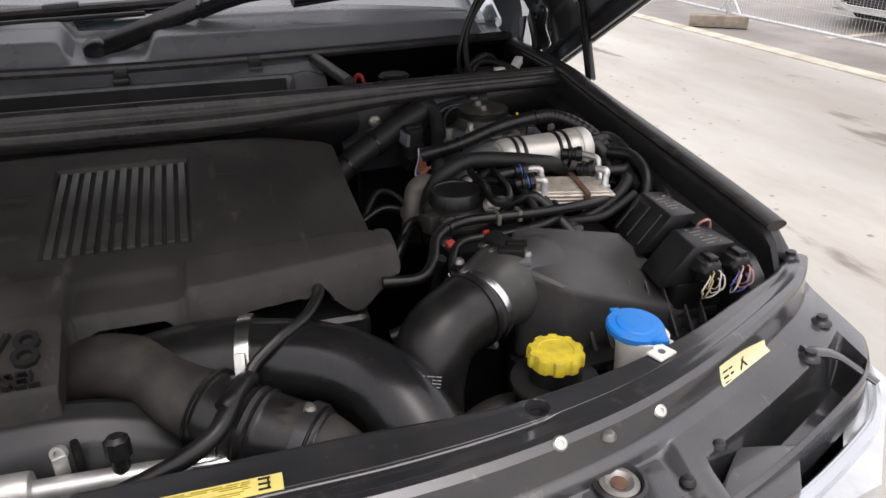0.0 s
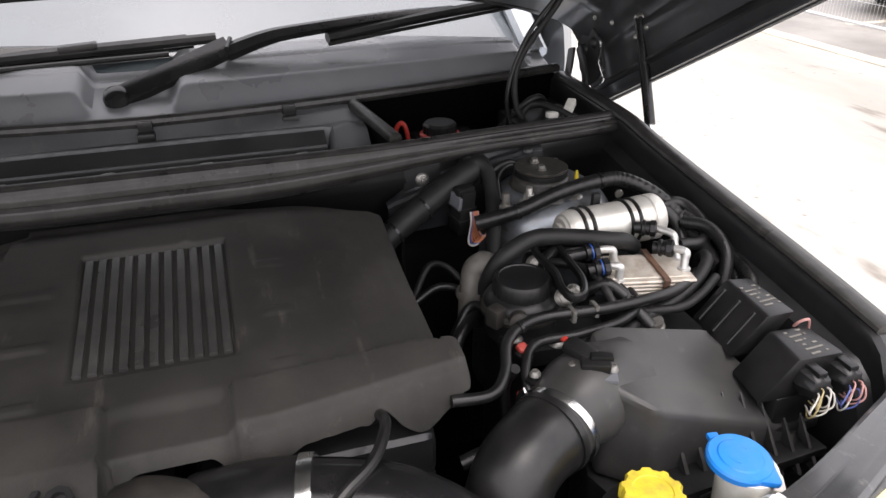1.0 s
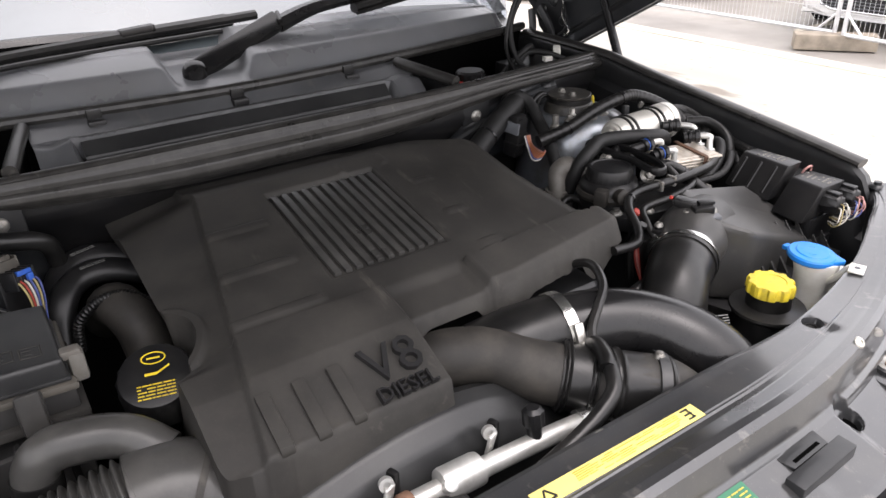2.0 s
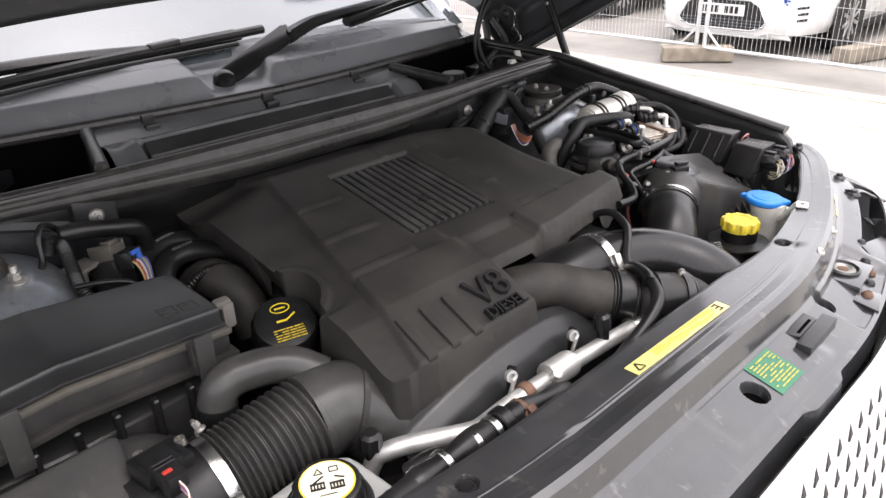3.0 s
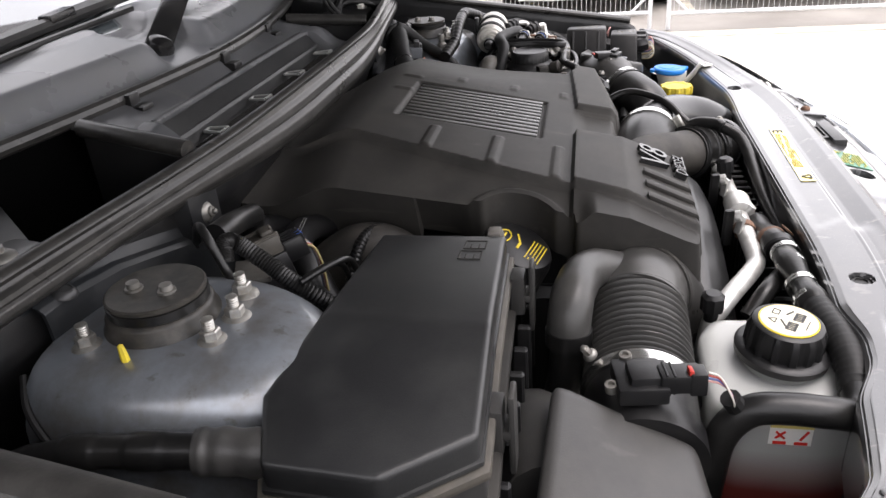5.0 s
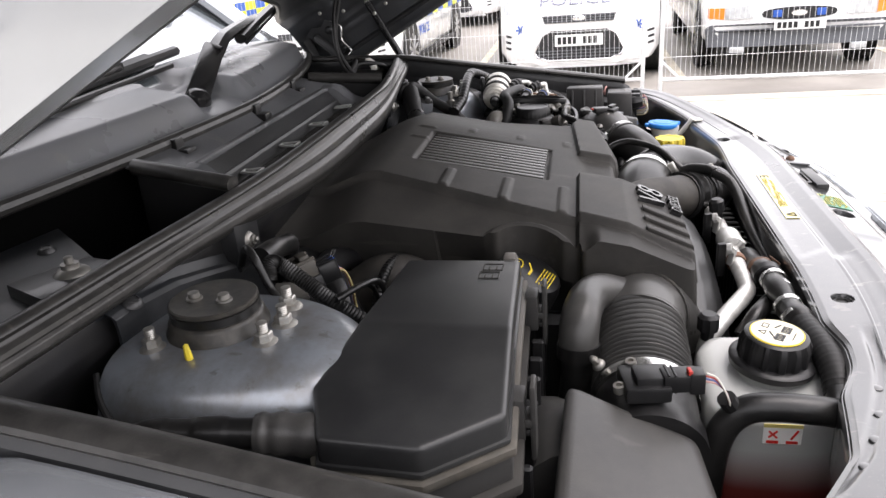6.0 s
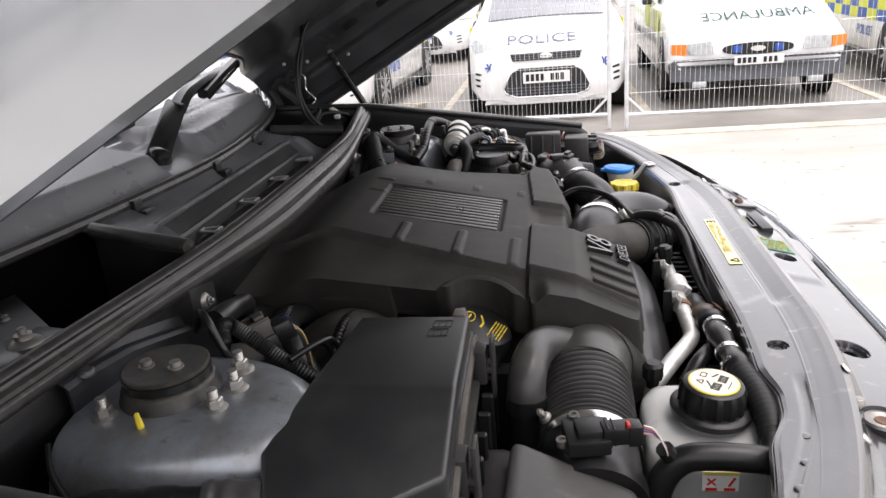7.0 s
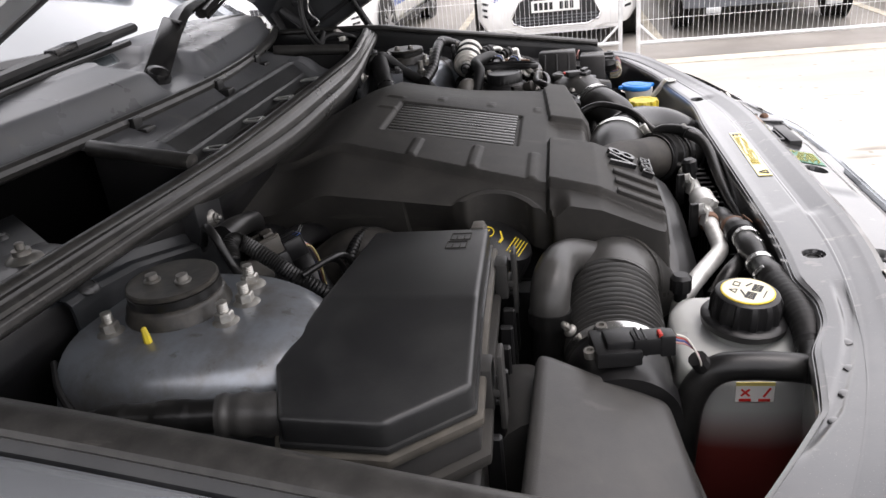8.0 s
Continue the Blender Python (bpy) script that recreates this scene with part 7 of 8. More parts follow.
HOSES = [
    (((0.30, 0.965, 1.085), (0.345, 0.965, 1.083), (0.368, 0.985, 1.092), (0.385, 1.02, 1.108), (0.43, 1.045, 1.112), (0.52, 1.04, 1.113), (0.60, 1.050, 1.110), (0.65, 1.070, 1.105), (0.69, 1.10, 1.10), (0.71, 1.13, 1.08)), 0.0068, "black fuel hose looping across the pump"),
    (((0.385, 0.93, 1.00), (0.388, 0.955, 1.06), (0.395, 0.99, 1.088), (0.42, 1.02, 1.096), (0.48, 1.02, 1.098), (0.54, 1.03, 1.100), (0.575, 1.06, 1.10), (0.565, 1.10, 1.115)), 0.0056, "thin black fuel hose looping across the pump"),
    (((0.412, 1.190, 1.02), (0.415, 1.180, 1.07), (0.424, 1.168, 1.115), (0.444, 1.165, 1.138), (0.484, 1.176, 1.147), (0.535, 1.165, 1.146), (0.575, 1.150, 1.143), (0.605, 1.150, 1.136), (0.625, 1.160, 1.120)), 0.0118, "black taped conduit before the filter"),
    (((0.44, 1.285, 1.125), (0.50, 1.275, 1.140), (0.57, 1.275, 1.162), (0.635, 1.275, 1.172), (0.67, 1.268, 1.170), (0.71, 1.24, 1.15), (0.735, 1.20, 1.12), (0.74, 1.12, 1.09)), 0.0112, "black ribbed coolant hose arching over the strut tower"),
    (((0.72, 1.19, 1.13), (0.745, 1.16, 1.13), (0.748, 1.12, 1.11), (0.735, 1.10, 1.07)), 0.0095, "black ribbed loop hose beside the wing"),
    (((0.54, 1.035, 1.07), (0.59, 1.053, 1.081), (0.635, 1.062, 1.092), (0.669, 1.076, 1.102), (0.700, 1.098, 1.114), (0.712, 1.118, 1.113), (0.718, 1.135, 1.10)), 0.0085, "black taped hose beside the cooler"),
    (((0.25, 1.30, 1.04), (0.30, 1.325, 1.085), (0.35, 1.345, 1.115), (0.40, 1.365, 1.138), (0.445, 1.38, 1.158), (0.475, 1.39, 1.168), (0.488, 1.40, 1.165)), 0.0200, "thick black taped wiring loom from the bulkhead"),
    (((0.455, 1.385, 1.165), (0.475, 1.385, 1.178), (0.488, 1.37, 1.168), (0.484, 1.335, 1.14), (0.470, 1.29, 1.115), (0.455, 1.25, 1.08)), 0.0115, "black taped loom bending down"),
    (((0.755, 1.19, 1.10), (0.765, 1.15, 1.095), (0.760, 1.11, 1.085), (0.745, 1.08, 1.05)), 0.0105, "black ribbed conduit beside the wing"),
    (((0.70, 1.225, 1.14), (0.738, 1.225, 1.142), (0.752, 1.19, 1.128), (0.738, 1.16, 1.112), (0.70, 1.16, 1.11)), 0.0095, "black hose looping back to the filter"),
    (((0.50, 1.10, 1.09), (0.535, 1.085, 1.118), (0.555, 1.07, 1.112), (0.58, 1.03, 1.08)), 0.0075, "black hose running under the cooler"),
    (((0.47, 1.13, 1.115), (0.50, 1.16, 1.128), (0.535, 1.17, 1.125), (0.57, 1.15, 1.135)), 0.0085, "black hose from the pump to the cooler"),
    (((0.49, 1.15, 1.125), (0.52, 1.12, 1.128), (0.535, 1.09, 1.122), (0.54, 1.05, 1.10)), 0.006, "thin black hose down the pump"),
    (((0.34, 1.10, 1.00), (0.36, 1.12, 1.05), (0.40, 1.16, 1.06), (0.43, 1.20, 1.05)), 0.008, "black hose behind the pump"),
    (((0.33, 1.23, 1.05), (0.36, 1.26, 1.08), (0.39, 1.27, 1.07), (0.41, 1.25, 1.05)), 0.005, "thin black taped wiring beside the cover"),
    (((0.56, 1.36, 1.16), (0.53, 1.375, 1.172), (0.505, 1.365, 1.16), (0.50, 1.34, 1.13)), 0.004, "thin black hose by the strut tower"),
    (((0.48, 1.36, 1.15), (0.50, 1.37, 1.17), (0.53, 1.38, 1.175), (0.545, 1.37, 1.165)), 0.005, "thin black hose by the strut tower"),
    (((0.32, 1.20, 1.06), (0.36, 1.21, 1.075), (0.40, 1.205, 1.065), (0.42, 1.20, 1.06)), 0.0055, "thin black hose behind the cover"),
    (((0.30, 0.93, 1.03), (0.335, 0.925, 1.04), (0.345, 0.89, 1.03), (0.34, 0.85, 0.98)), 0.009, "black hose beside the intake elbow"),
    (((0.50, 1.21, 1.10), (0.52, 1.19, 1.125), (0.56, 1.185, 1.118), (0.59, 1.16, 1.10)), 0.006, "thin black taped wiring under the filter"),
    (((0.46, 1.155, 1.10), (0.48, 1.185, 1.115), (0.50, 1.20, 1.10), (0.51, 1.23, 1.08)), 0.0065, "thin black hose behind the pump"),
    (((0.54, 1.075, 1.105), (0.575, 1.06, 1.088), (0.625, 1.045, 1.09), (0.66, 1.05, 1.10), (0.70, 1.075, 1.105)), 0.006, "thin black taped wiring beside the cooler"),
    (((0.735, 1.21, 1.13), (0.757, 1.17, 1.118), (0.762, 1.12, 1.10), (0.755, 1.07, 1.09), (0.735, 1.05, 1.06)), 0.0095, "black ribbed conduit along the wing"),
    (((0.36, 1.14, 1.04), (0.385, 1.155, 1.07), (0.40, 1.14, 1.075), (0.405, 1.10, 1.06)), 0.006, "thin black hose behind the pump"),
    (((0.38, 1.00, 1.00), (0.375, 1.0, 1.06), (0.38, 0.985, 1.095)), 0.006, "thin wiring behind the intake elbow"),
]
for pts, r, label in HOSES:
    rough_hose = "taped" in label or "loom" in label
    f = (lambda t, r=r: r * (1 + 0.025 * math.cos(t * 220))) if "ribbed" in label else r
    solid("hose", tube(pts, f, 12, 8 if "ribbed" not in label else 36), tape if rough_hose else rubber, label, "hose", "hoses of the fuel system")
for p, d, r in (((0.405, 1.035, 1.111), (0.9, 0.4, 0.05), 0.0075), ((0.56, 1.045, 1.1115), (1, 0.1, 0), 0.0075), ((0.50, 1.275, 1.140), (1, 0, 0.3), 0.0120), ((0.63, 1.275, 1.172), (1, 0, 0.05), 0.0120), ((0.55, 1.157, 1.132), (1, -0.2, 0), 0.0114), ((0.735, 1.20, 1.12), (0.1, -1, -0.4), 0.0120), ((0.38, 1.357, 1.128), (0.9, 0.35, 0.4), 0.0210), ((0.33, 1.337, 1.103), (0.9, 0.35, 0.5), 0.0210)):
    solid("cable_tie", lathe([(r - 0.0012, -0.0022), (r, -0.002), (r, 0.002), (r - 0.0012, 0.0022)], p, d, n=18), gloss_plastic, "black plastic cable tie round a hose", "cable tie", "cable ties")
solid("grommet", lathe([(0.018, 0), (0.025, 0.003), (0.026, 0.010), (0.021, 0.016), (0.019, 0.028)], (0.478, 1.402, 1.166), (-0.55, -0.75, -0.3), n=28), rubber, "black rubber grommet where the loom meets the bulkhead", "grommet")
conn = thing("wiring_connector", (0.43, 1.25, 1.07), "black wiring plug with orange wires", "connector")
part("housing", join(oriented(0.026, 0.030, 0.075, pose(0.442, 1.352, 1.118, 8, 0, 15), 0.004), oriented(0.030, 0.012, 0.014, pose(0.443, 1.344, 1.152, 8, 0, 15), 0.003), oriented(0.030, 0.034, 0.006, pose(0.442, 1.352, 1.125, 8, 0, 15), 0.001), oriented(0.030, 0.034, 0.006, pose(0.442, 1.352, 1.105, 8, 0, 15), 0.001)), plastic, conn)
part("lever", oriented(0.006, 0.036, 0.022, pose(0.428, 1.348, 1.138, 8, 0, 15), 0.002), bumper_grey, conn, "grey connector lever")
for i in range(7):
    part("wire", tube([(0.450 + 0.002 * i, 1.335, 1.120), (0.446 + 0.002 * i, 1.322, 1.106), (0.432 + 0.003 * i, 1.292, 1.092 + 0.002 * i), (0.440 + 0.002 * i, 1.280, 1.093 + 0.002 * i), (0.458, 1.286, 1.106)], 0.0015, 6, 6), wire_mats[(0, 3, 5, 5, 5, 5, 4)[i]], conn)
solid("clip", oriented(0.006, 0.018, 0.016, pose(0.505, 1.043, 1.113), 0.002), dull_zinc, "pale metal clip on the fuel hose", "clip")
solid("clip", oriented(0.006, 0.018, 0.016, pose(0.475, 1.042, 1.112), 0.002), dull_zinc, "pale metal clip on the fuel hose", "clip")
solid("stud_plug", join(lathe([(0.010, 0), (0.010, 0.02), (0.006, 0.024), (0.006, 0.04)], (0.492, 1.30, 1.12), n=10)), dull_zinc, "pale threaded stud beside the strut tower", "stud")

# control units along the wing
for top, z0, plugs in (([(0.691, 1.046), (0.722, 1.040), (0.722, 0.957), (0.682, 0.957)], 1.120, 0), ([(0.680, 0.948), (0.729, 0.944), (0.732, 0.888), (0.672, 0.890)], 1.107, 1)):
    cx, cy = sum(p[0] for p in top) / 4, sum(p[1] for p in top) / 4
    e = thing("control_unit", (cx, cy, 1.0), "black plastic control unit beside the wing", "control unit", "control units")
    body = prism(top, z0 - 0.050, z0, 0.004, 2)
    for v in body.verts:
        v.co.x -= 0.85 * (z0 - v.co.z)
    part("body", body, plastic, e)
    for k in range(3 if not plugs else 0):
        y = 0.975 + 0.028 * k
        part("rib", oriented(0.004, 0.005, 0.05, pose(0.664, y, 1.096, 0, 40, 0), 0.001, 1), plastic, e)
    part("foot", box(cx - 0.05, cx + 0.02, cy - 0.03, cy + 0.03, 1.02, z0 - 0.048, 0.004), plastic, e)
    m = pose(cx, cy, z0 + 0.0003, 0, 0, 4)
    part("label", bars(0.024, 0.050, 6, m @ pose(-0.011, -0.025, 0), 5, 0.75), print_grey, e, "small grey print")
    if plugs:
        for k, p0 in enumerate((Vector((0.688, 0.890, 1.080)), Vector((0.727, 0.888, 1.082)))):
            part("plug", join(lathe([(0.017, 0), (0.018, 0.010), (0.0165, 0.014), (0.0125, 0.026), (0.010, 0.027)], p0, (-0.1, -1, 0.15), n=24, ribs=8, depth=0.0012, ribbed=(1, 2, 3)),
                              oriented(0.012, 0.022, 0.008, Matrix.Translation(p0 + Vector((0, -0.010, 0.017))), 0.002)), plastic, e)
            for i in range(6):
                a = i * 1.05 + k
                q = p0 + Vector((0.006 * math.cos(a), -0.024, 0.006 * math.sin(a)))
                part("wire", tube([q, q + Vector((-0.003 + 0.004 * math.cos(a), -0.009, 0.001)), q + Vector((-0.010 + 0.009 * math.cos(a), -0.014, -0.012)), q + Vector((-0.010 + 0.005 * math.sin(a), -0.006, -0.022)), q + Vector((0.0, 0.010, -0.026))], 0.0010, 6, 7), wire_mats[((0, 0, 1, 0, 1, 0), (4, 4, 3, 0, 3, 4))[k][i]], e)
solid("wiring", tube([(0.722, 0.955, 1.10), (0.724, 0.951, 1.108), (0.731, 0.948, 1.112), (0.738, 0.950, 1.107), (0.742, 0.952, 1.09)], 0.0018, 10, 6), wire_mats[4], "looped pink and grey wires behind the control unit", "cable")
solid("control_unit_bracket", box(0.630, 0.720, 0.885, 1.06, 1.005, 1.0195, 0.004), plastic, "black bracket under the control units", "bracket")
solid("bay_hose", tube([(0.70, 0.90, 1.0), (0.66, 0.87, 0.985), (0.60, 0.855, 0.985), (0.54, 0.85, 0.98)], 0.011, 12, 6), rubber, "black hose behind the washer neck", "hose")

# ---- stickers on the front panel ----
def sticker(name, ends, material, label, lean=0.0):
    """A paper label that follows the panel; ends: the middle of its two short sides and its width."""
    (ax_, ay_), (bx, by), w = ends
    right = Vector((bx - ax_, by - ay_, slam_z(bx, by) - slam_z(ax_, ay_)))
    side = Vector((-(by - ay_), bx - ax_)).normalized() * w

    def paper(u, v):
        x, y = ax_ + (bx - ax_) * u + side.x * (v - 0.5), ay_ + (by - ay_) * u + side.y * (v - 0.5)
        return (x, y, slam_z(x, y) + 0.0014)
    st = thing(name, (ax_, ay_, slam_z(ax_, ay_)), label, "sticker")
    part("paper", sheet(paper, steps(0, 1, 16), steps(0, 1, 5), (0, 0, -0.0008)), material, st)
    p, q = Vector(paper(0.5, 0)), Vector(paper(0.5, 1))
    m = frame_at((ax_, ay_, slam_z(ax_, ay_) + 0.0014), right, q - p)
    return st, m @ pose(0, 0, 0.0008), right.length


st, m, L = sticker("warning_sticker", ((-0.063, 0.706), (0.152, 0.703), 0.0195), label_yellow, "long yellow warning sticker with black print on the front panel")
part("print", bars(L * 0.66, 0.015, 6, m @ pose(L * 0.22, -0.0075, 0), 9), faint_print, st, "fine dark warning print")
part("triangle", join(*[oriented(0.013, 0.002, 0.0006, m @ pose(0.014 + dx, dy, 0, 0, 0, r), 0) for dx, dy, r in ((0, -0.006, 0), (-0.0035, 0, 60), (0.0035, 0, -60))]), print_black, st, "black warning triangle")
part("pictogram", join(*[oriented(0.010, 0.0018, 0.0006, m @ pose(L * 0.93, dy, 0), 0) for dy in (-0.006, 0.0, 0.006)], oriented(0.0018, 0.014, 0.0006, m @ pose(L * 0.945, 0, 0), 0)), print_black, st, "black pictogram")
st, m, L = sticker("green_sticker", ((0.066, 0.605), (0.128, 0.605), 0.050), label_green, "green refrigerant sticker with yellow print")
part("print", bars(L * 0.86, 0.044, 10, m @ pose(L * 0.07, -0.022, 0), 9, 0.75), faint_print, st, "yellow print lines")
st, m, L = sticker("inspection_sticker", ((0.592, 0.7165), (0.674, 0.749), 0.0085), label_cream, "cream sticker with a handwritten mark")
part("print", join(bars(L * 0.2, 0.018, 3, m @ pose(L * 0.05, -0.009, 0), 3), oriented(0.022, 0.002, 0.0005, m @ pose(L * 0.42, 0, 0, 0, 0, 55), 0), oriented(0.016, 0.002, 0.0005, m @ pose(L * 0.50, 0, 0, 0, 0, -50), 0)), print_black, st, "black ink mark")
for s in (1, -1):
    lamp = thing("headlamp", (s * 0.70, 0.66, 0.80), "clear headlamp behind the bumper corner", "headlamp", "headlamps")
    part("housing", prism([(s * 0.56, 0.60), (s * 0.82, 0.74), (s * 0.84, 0.82), (s * 0.78, 0.79), (s * 0.57, 0.66)], 0.80, 0.955, 0.012, 3), plastic, lamp)
    part("lens", prism([(s * 0.555, 0.575), (s * 0.70, 0.60), (s * 0.845, 0.73), (s * 0.86, 0.81), (s * 0.835, 0.79), (s * 0.69, 0.63), (s * 0.555, 0.60)], 0.78, 0.985, 0.006, 2), lamp_glass, lamp, "clear glass lens")
    part("strap", tube([(s * 0.712, 0.735, slam_z(s * 0.712, 0.735) + 0.004), (s * 0.745, 0.728, 1.042), (s * 0.765, 0.712, 1.030), (s * 0.775, 0.690, 1.022)], 0.010, 10, 5, flat=0.35), grey_paint, lamp)
    part("cover_piece", prism([(s * 0.47, 0.575), (s * 0.60, 0.60), (s * 0.64, 0.65), (s * 0.58, 0.665)], 0.985, 1.010, 0.004), grey_paint, lamp)


# ---- the car park across the lane ----
def loft(stations, n=28):
    """A car's body from cross-sections: x, half width, sill, belt, top, half width of the top."""
    bm = bmesh.new()
    rings = []
    for x, w, z0, zb, z1, wt in stations:
        half = [(0, z0), (w * 0.7, z0), (w * 0.93, z0 + 0.04), (w, z0 + 0.14), (w * 1.0, (z0 + zb) / 2), (w * 0.985, zb - 0.05), (w * 0.95, zb),
                (wt + (w * 0.95 - wt) * 0.5, (zb + z1) / 2), (wt, z1 - 0.07 * min(1, (z1 - zb) * 4)), (wt * 0.88, z1 - 0.012), (wt * 0.5, z1), (0, z1 + 0.008)]
        pts = half + [(-a, b) for a, b in half[-2:0:-1]]
        rings.append([bm.verts.new((x, y, z)) for y, z in pts])
    k = len(rings[0])
    for a, b in zip(rings, rings[1:]):
        for i in range(k):
            bm.faces.new((a[i], a[(i + 1) % k], b[(i + 1) % k], b[i]))
    bm.faces.new(rings[0])
    bm.faces.new(rings[-1][::-1])
    return bm


def densify(stations, n=4):
    out = []
    for a, b in zip(stations, stations[1:]):
        out += [tuple(p + (q - p) * (k / n) for p, q in zip(a, b)) for k in range(n)]
    return out + [stations[-1]]


def face(poly, bend, off, thick=0.02):
    """A plate on a car's nose: poly holds y, z; bend gives the nose's x at a y."""
    bm = bmesh.new()
    pts = []
    for (y0, z0), (y1, z1) in zip(poly, poly[1:] + poly[:1]):
        pts += [(y0 + (y1 - y0) * k / 4, z0 + (z1 - z0) * k / 4) for k in range(4)]
    a = [bm.verts.new((bend(y, z) - off, y, z)) for y, z in pts]
    b = [bm.verts.new((bend(y, z) - off + thick, y, z)) for y, z in pts]
    k = len(pts)
    bm.faces.new(a)
    bm.faces.new(b[::-1])
    for i in range(k):
        bm.faces.new((a[i], b[i], b[(i + 1) % k], a[(i + 1) % k]))
    bmesh.ops.triangulate(bm, faces=[f for f in bm.faces if len(f.verts) > 4])
    return bm


def mirrored(poly):
    return [(-y, z) for y, z in poly[::-1]]


def wheels(parent, xs, track, r, w=0.22, spokes=10):
    for x in xs:
        for s in (1, -1):
            t = part("wheel", lathe([(r * 0.66, 0), (r * 0.94, 0.012), (r, 0.045), (r, w - 0.045), (r * 0.94, w - 0.012), (r * 0.66, w)], (x, s * (track - w), r), (0, s, 0), n=36), tyre, parent)
            part("rim", join(lathe([(r * 0.66, 0.03), (r * 0.665, w - 0.005), (r * 0.62, w - 0.010), (r * 0.60, w - 0.05)], (x, s * (track - w), r), (0, s, 0), n=32),
                             *[oriented(0.035, 0.02, r * 0.62, Matrix.Translation((x, s * (track - 0.035), r)) @ pose(0, 0, 0, 0, k * 360 / spokes, 0) @ Matrix.Translation((0, 0, r * 0.33)), 0.005, 1) for k in range(spokes)]), rim_mat, t, "alloy wheel rim")
            part("arch", lathe([(r + 0.055, 0), (r + 0.055, 0.006)], (x, s * (track - 0.004), r + 0.01), (0, s, 0), n=36), car_black, parent, "dark wheel arch gap")
            part("tread", lathe([(r * 0.9, 0), (r, 0.012), (r, w - 0.02), (r * 0.9, w - 0.008), (r * 0.64, w)], (x, s * (track - w + 0.012), r), (0, s, 0), n=36), tyre, t)
            part("spokes", join(*[oriented(0.035, 0.008, r * 0.6, Matrix.Translation((x, s * (track + 0.014), r)) @ pose(0, 0, 0, 0, k * 360 / spokes, 0) @ Matrix.Translation((0, 0, r * 0.32)), 0.002, 1) for k in range(spokes)]), rim_mat, t)


def plate(parent, y, z, bend):
    m = frame_at((bend(0, z) - 0.062, y, z), (0, -1, 0), (0, 0, 1))
    p = part("number_plate", oriented(0.52, 0.111, 0.008, m, 0.002, 1), plate_white, parent, "white number plate with blanked print")
    for x in (-0.21, -0.155, -0.10, -0.045, 0.065, 0.12, 0.175):
        part("plate_bar", oriented(0.038, 0.070, 0.012, m @ pose(x, 0, 0.002), 0), print_black, p, "plain dark bar")


def grid_bars(parent, name, y0, y1, zs, bend, material, off=0.014):
    for z in zs:
        part(name, tube([(bend(y, z) - off, y, z) for y in steps(y0, y1, 8)], 0.006, 6, 1), material, parent)


def batten(parent, x0, x1, track, z0, z1, n, rows=2, mats=(print_blue, batten_yellow)):
    """A chequered livery band along both sides."""
    for s in (1, -1):
        for i in range(n):
            for j in range(rows):
                a, h = (x1 - x0) / n, (z1 - z0) / rows
                part("livery_block", box(x0 + i * a, x0 + (i + 1) * a, s * track - 0.004, s * track + 0.004, z0 + j * h, z0 + (j + 1) * h, 0), mats[(i + j) % 2], parent)


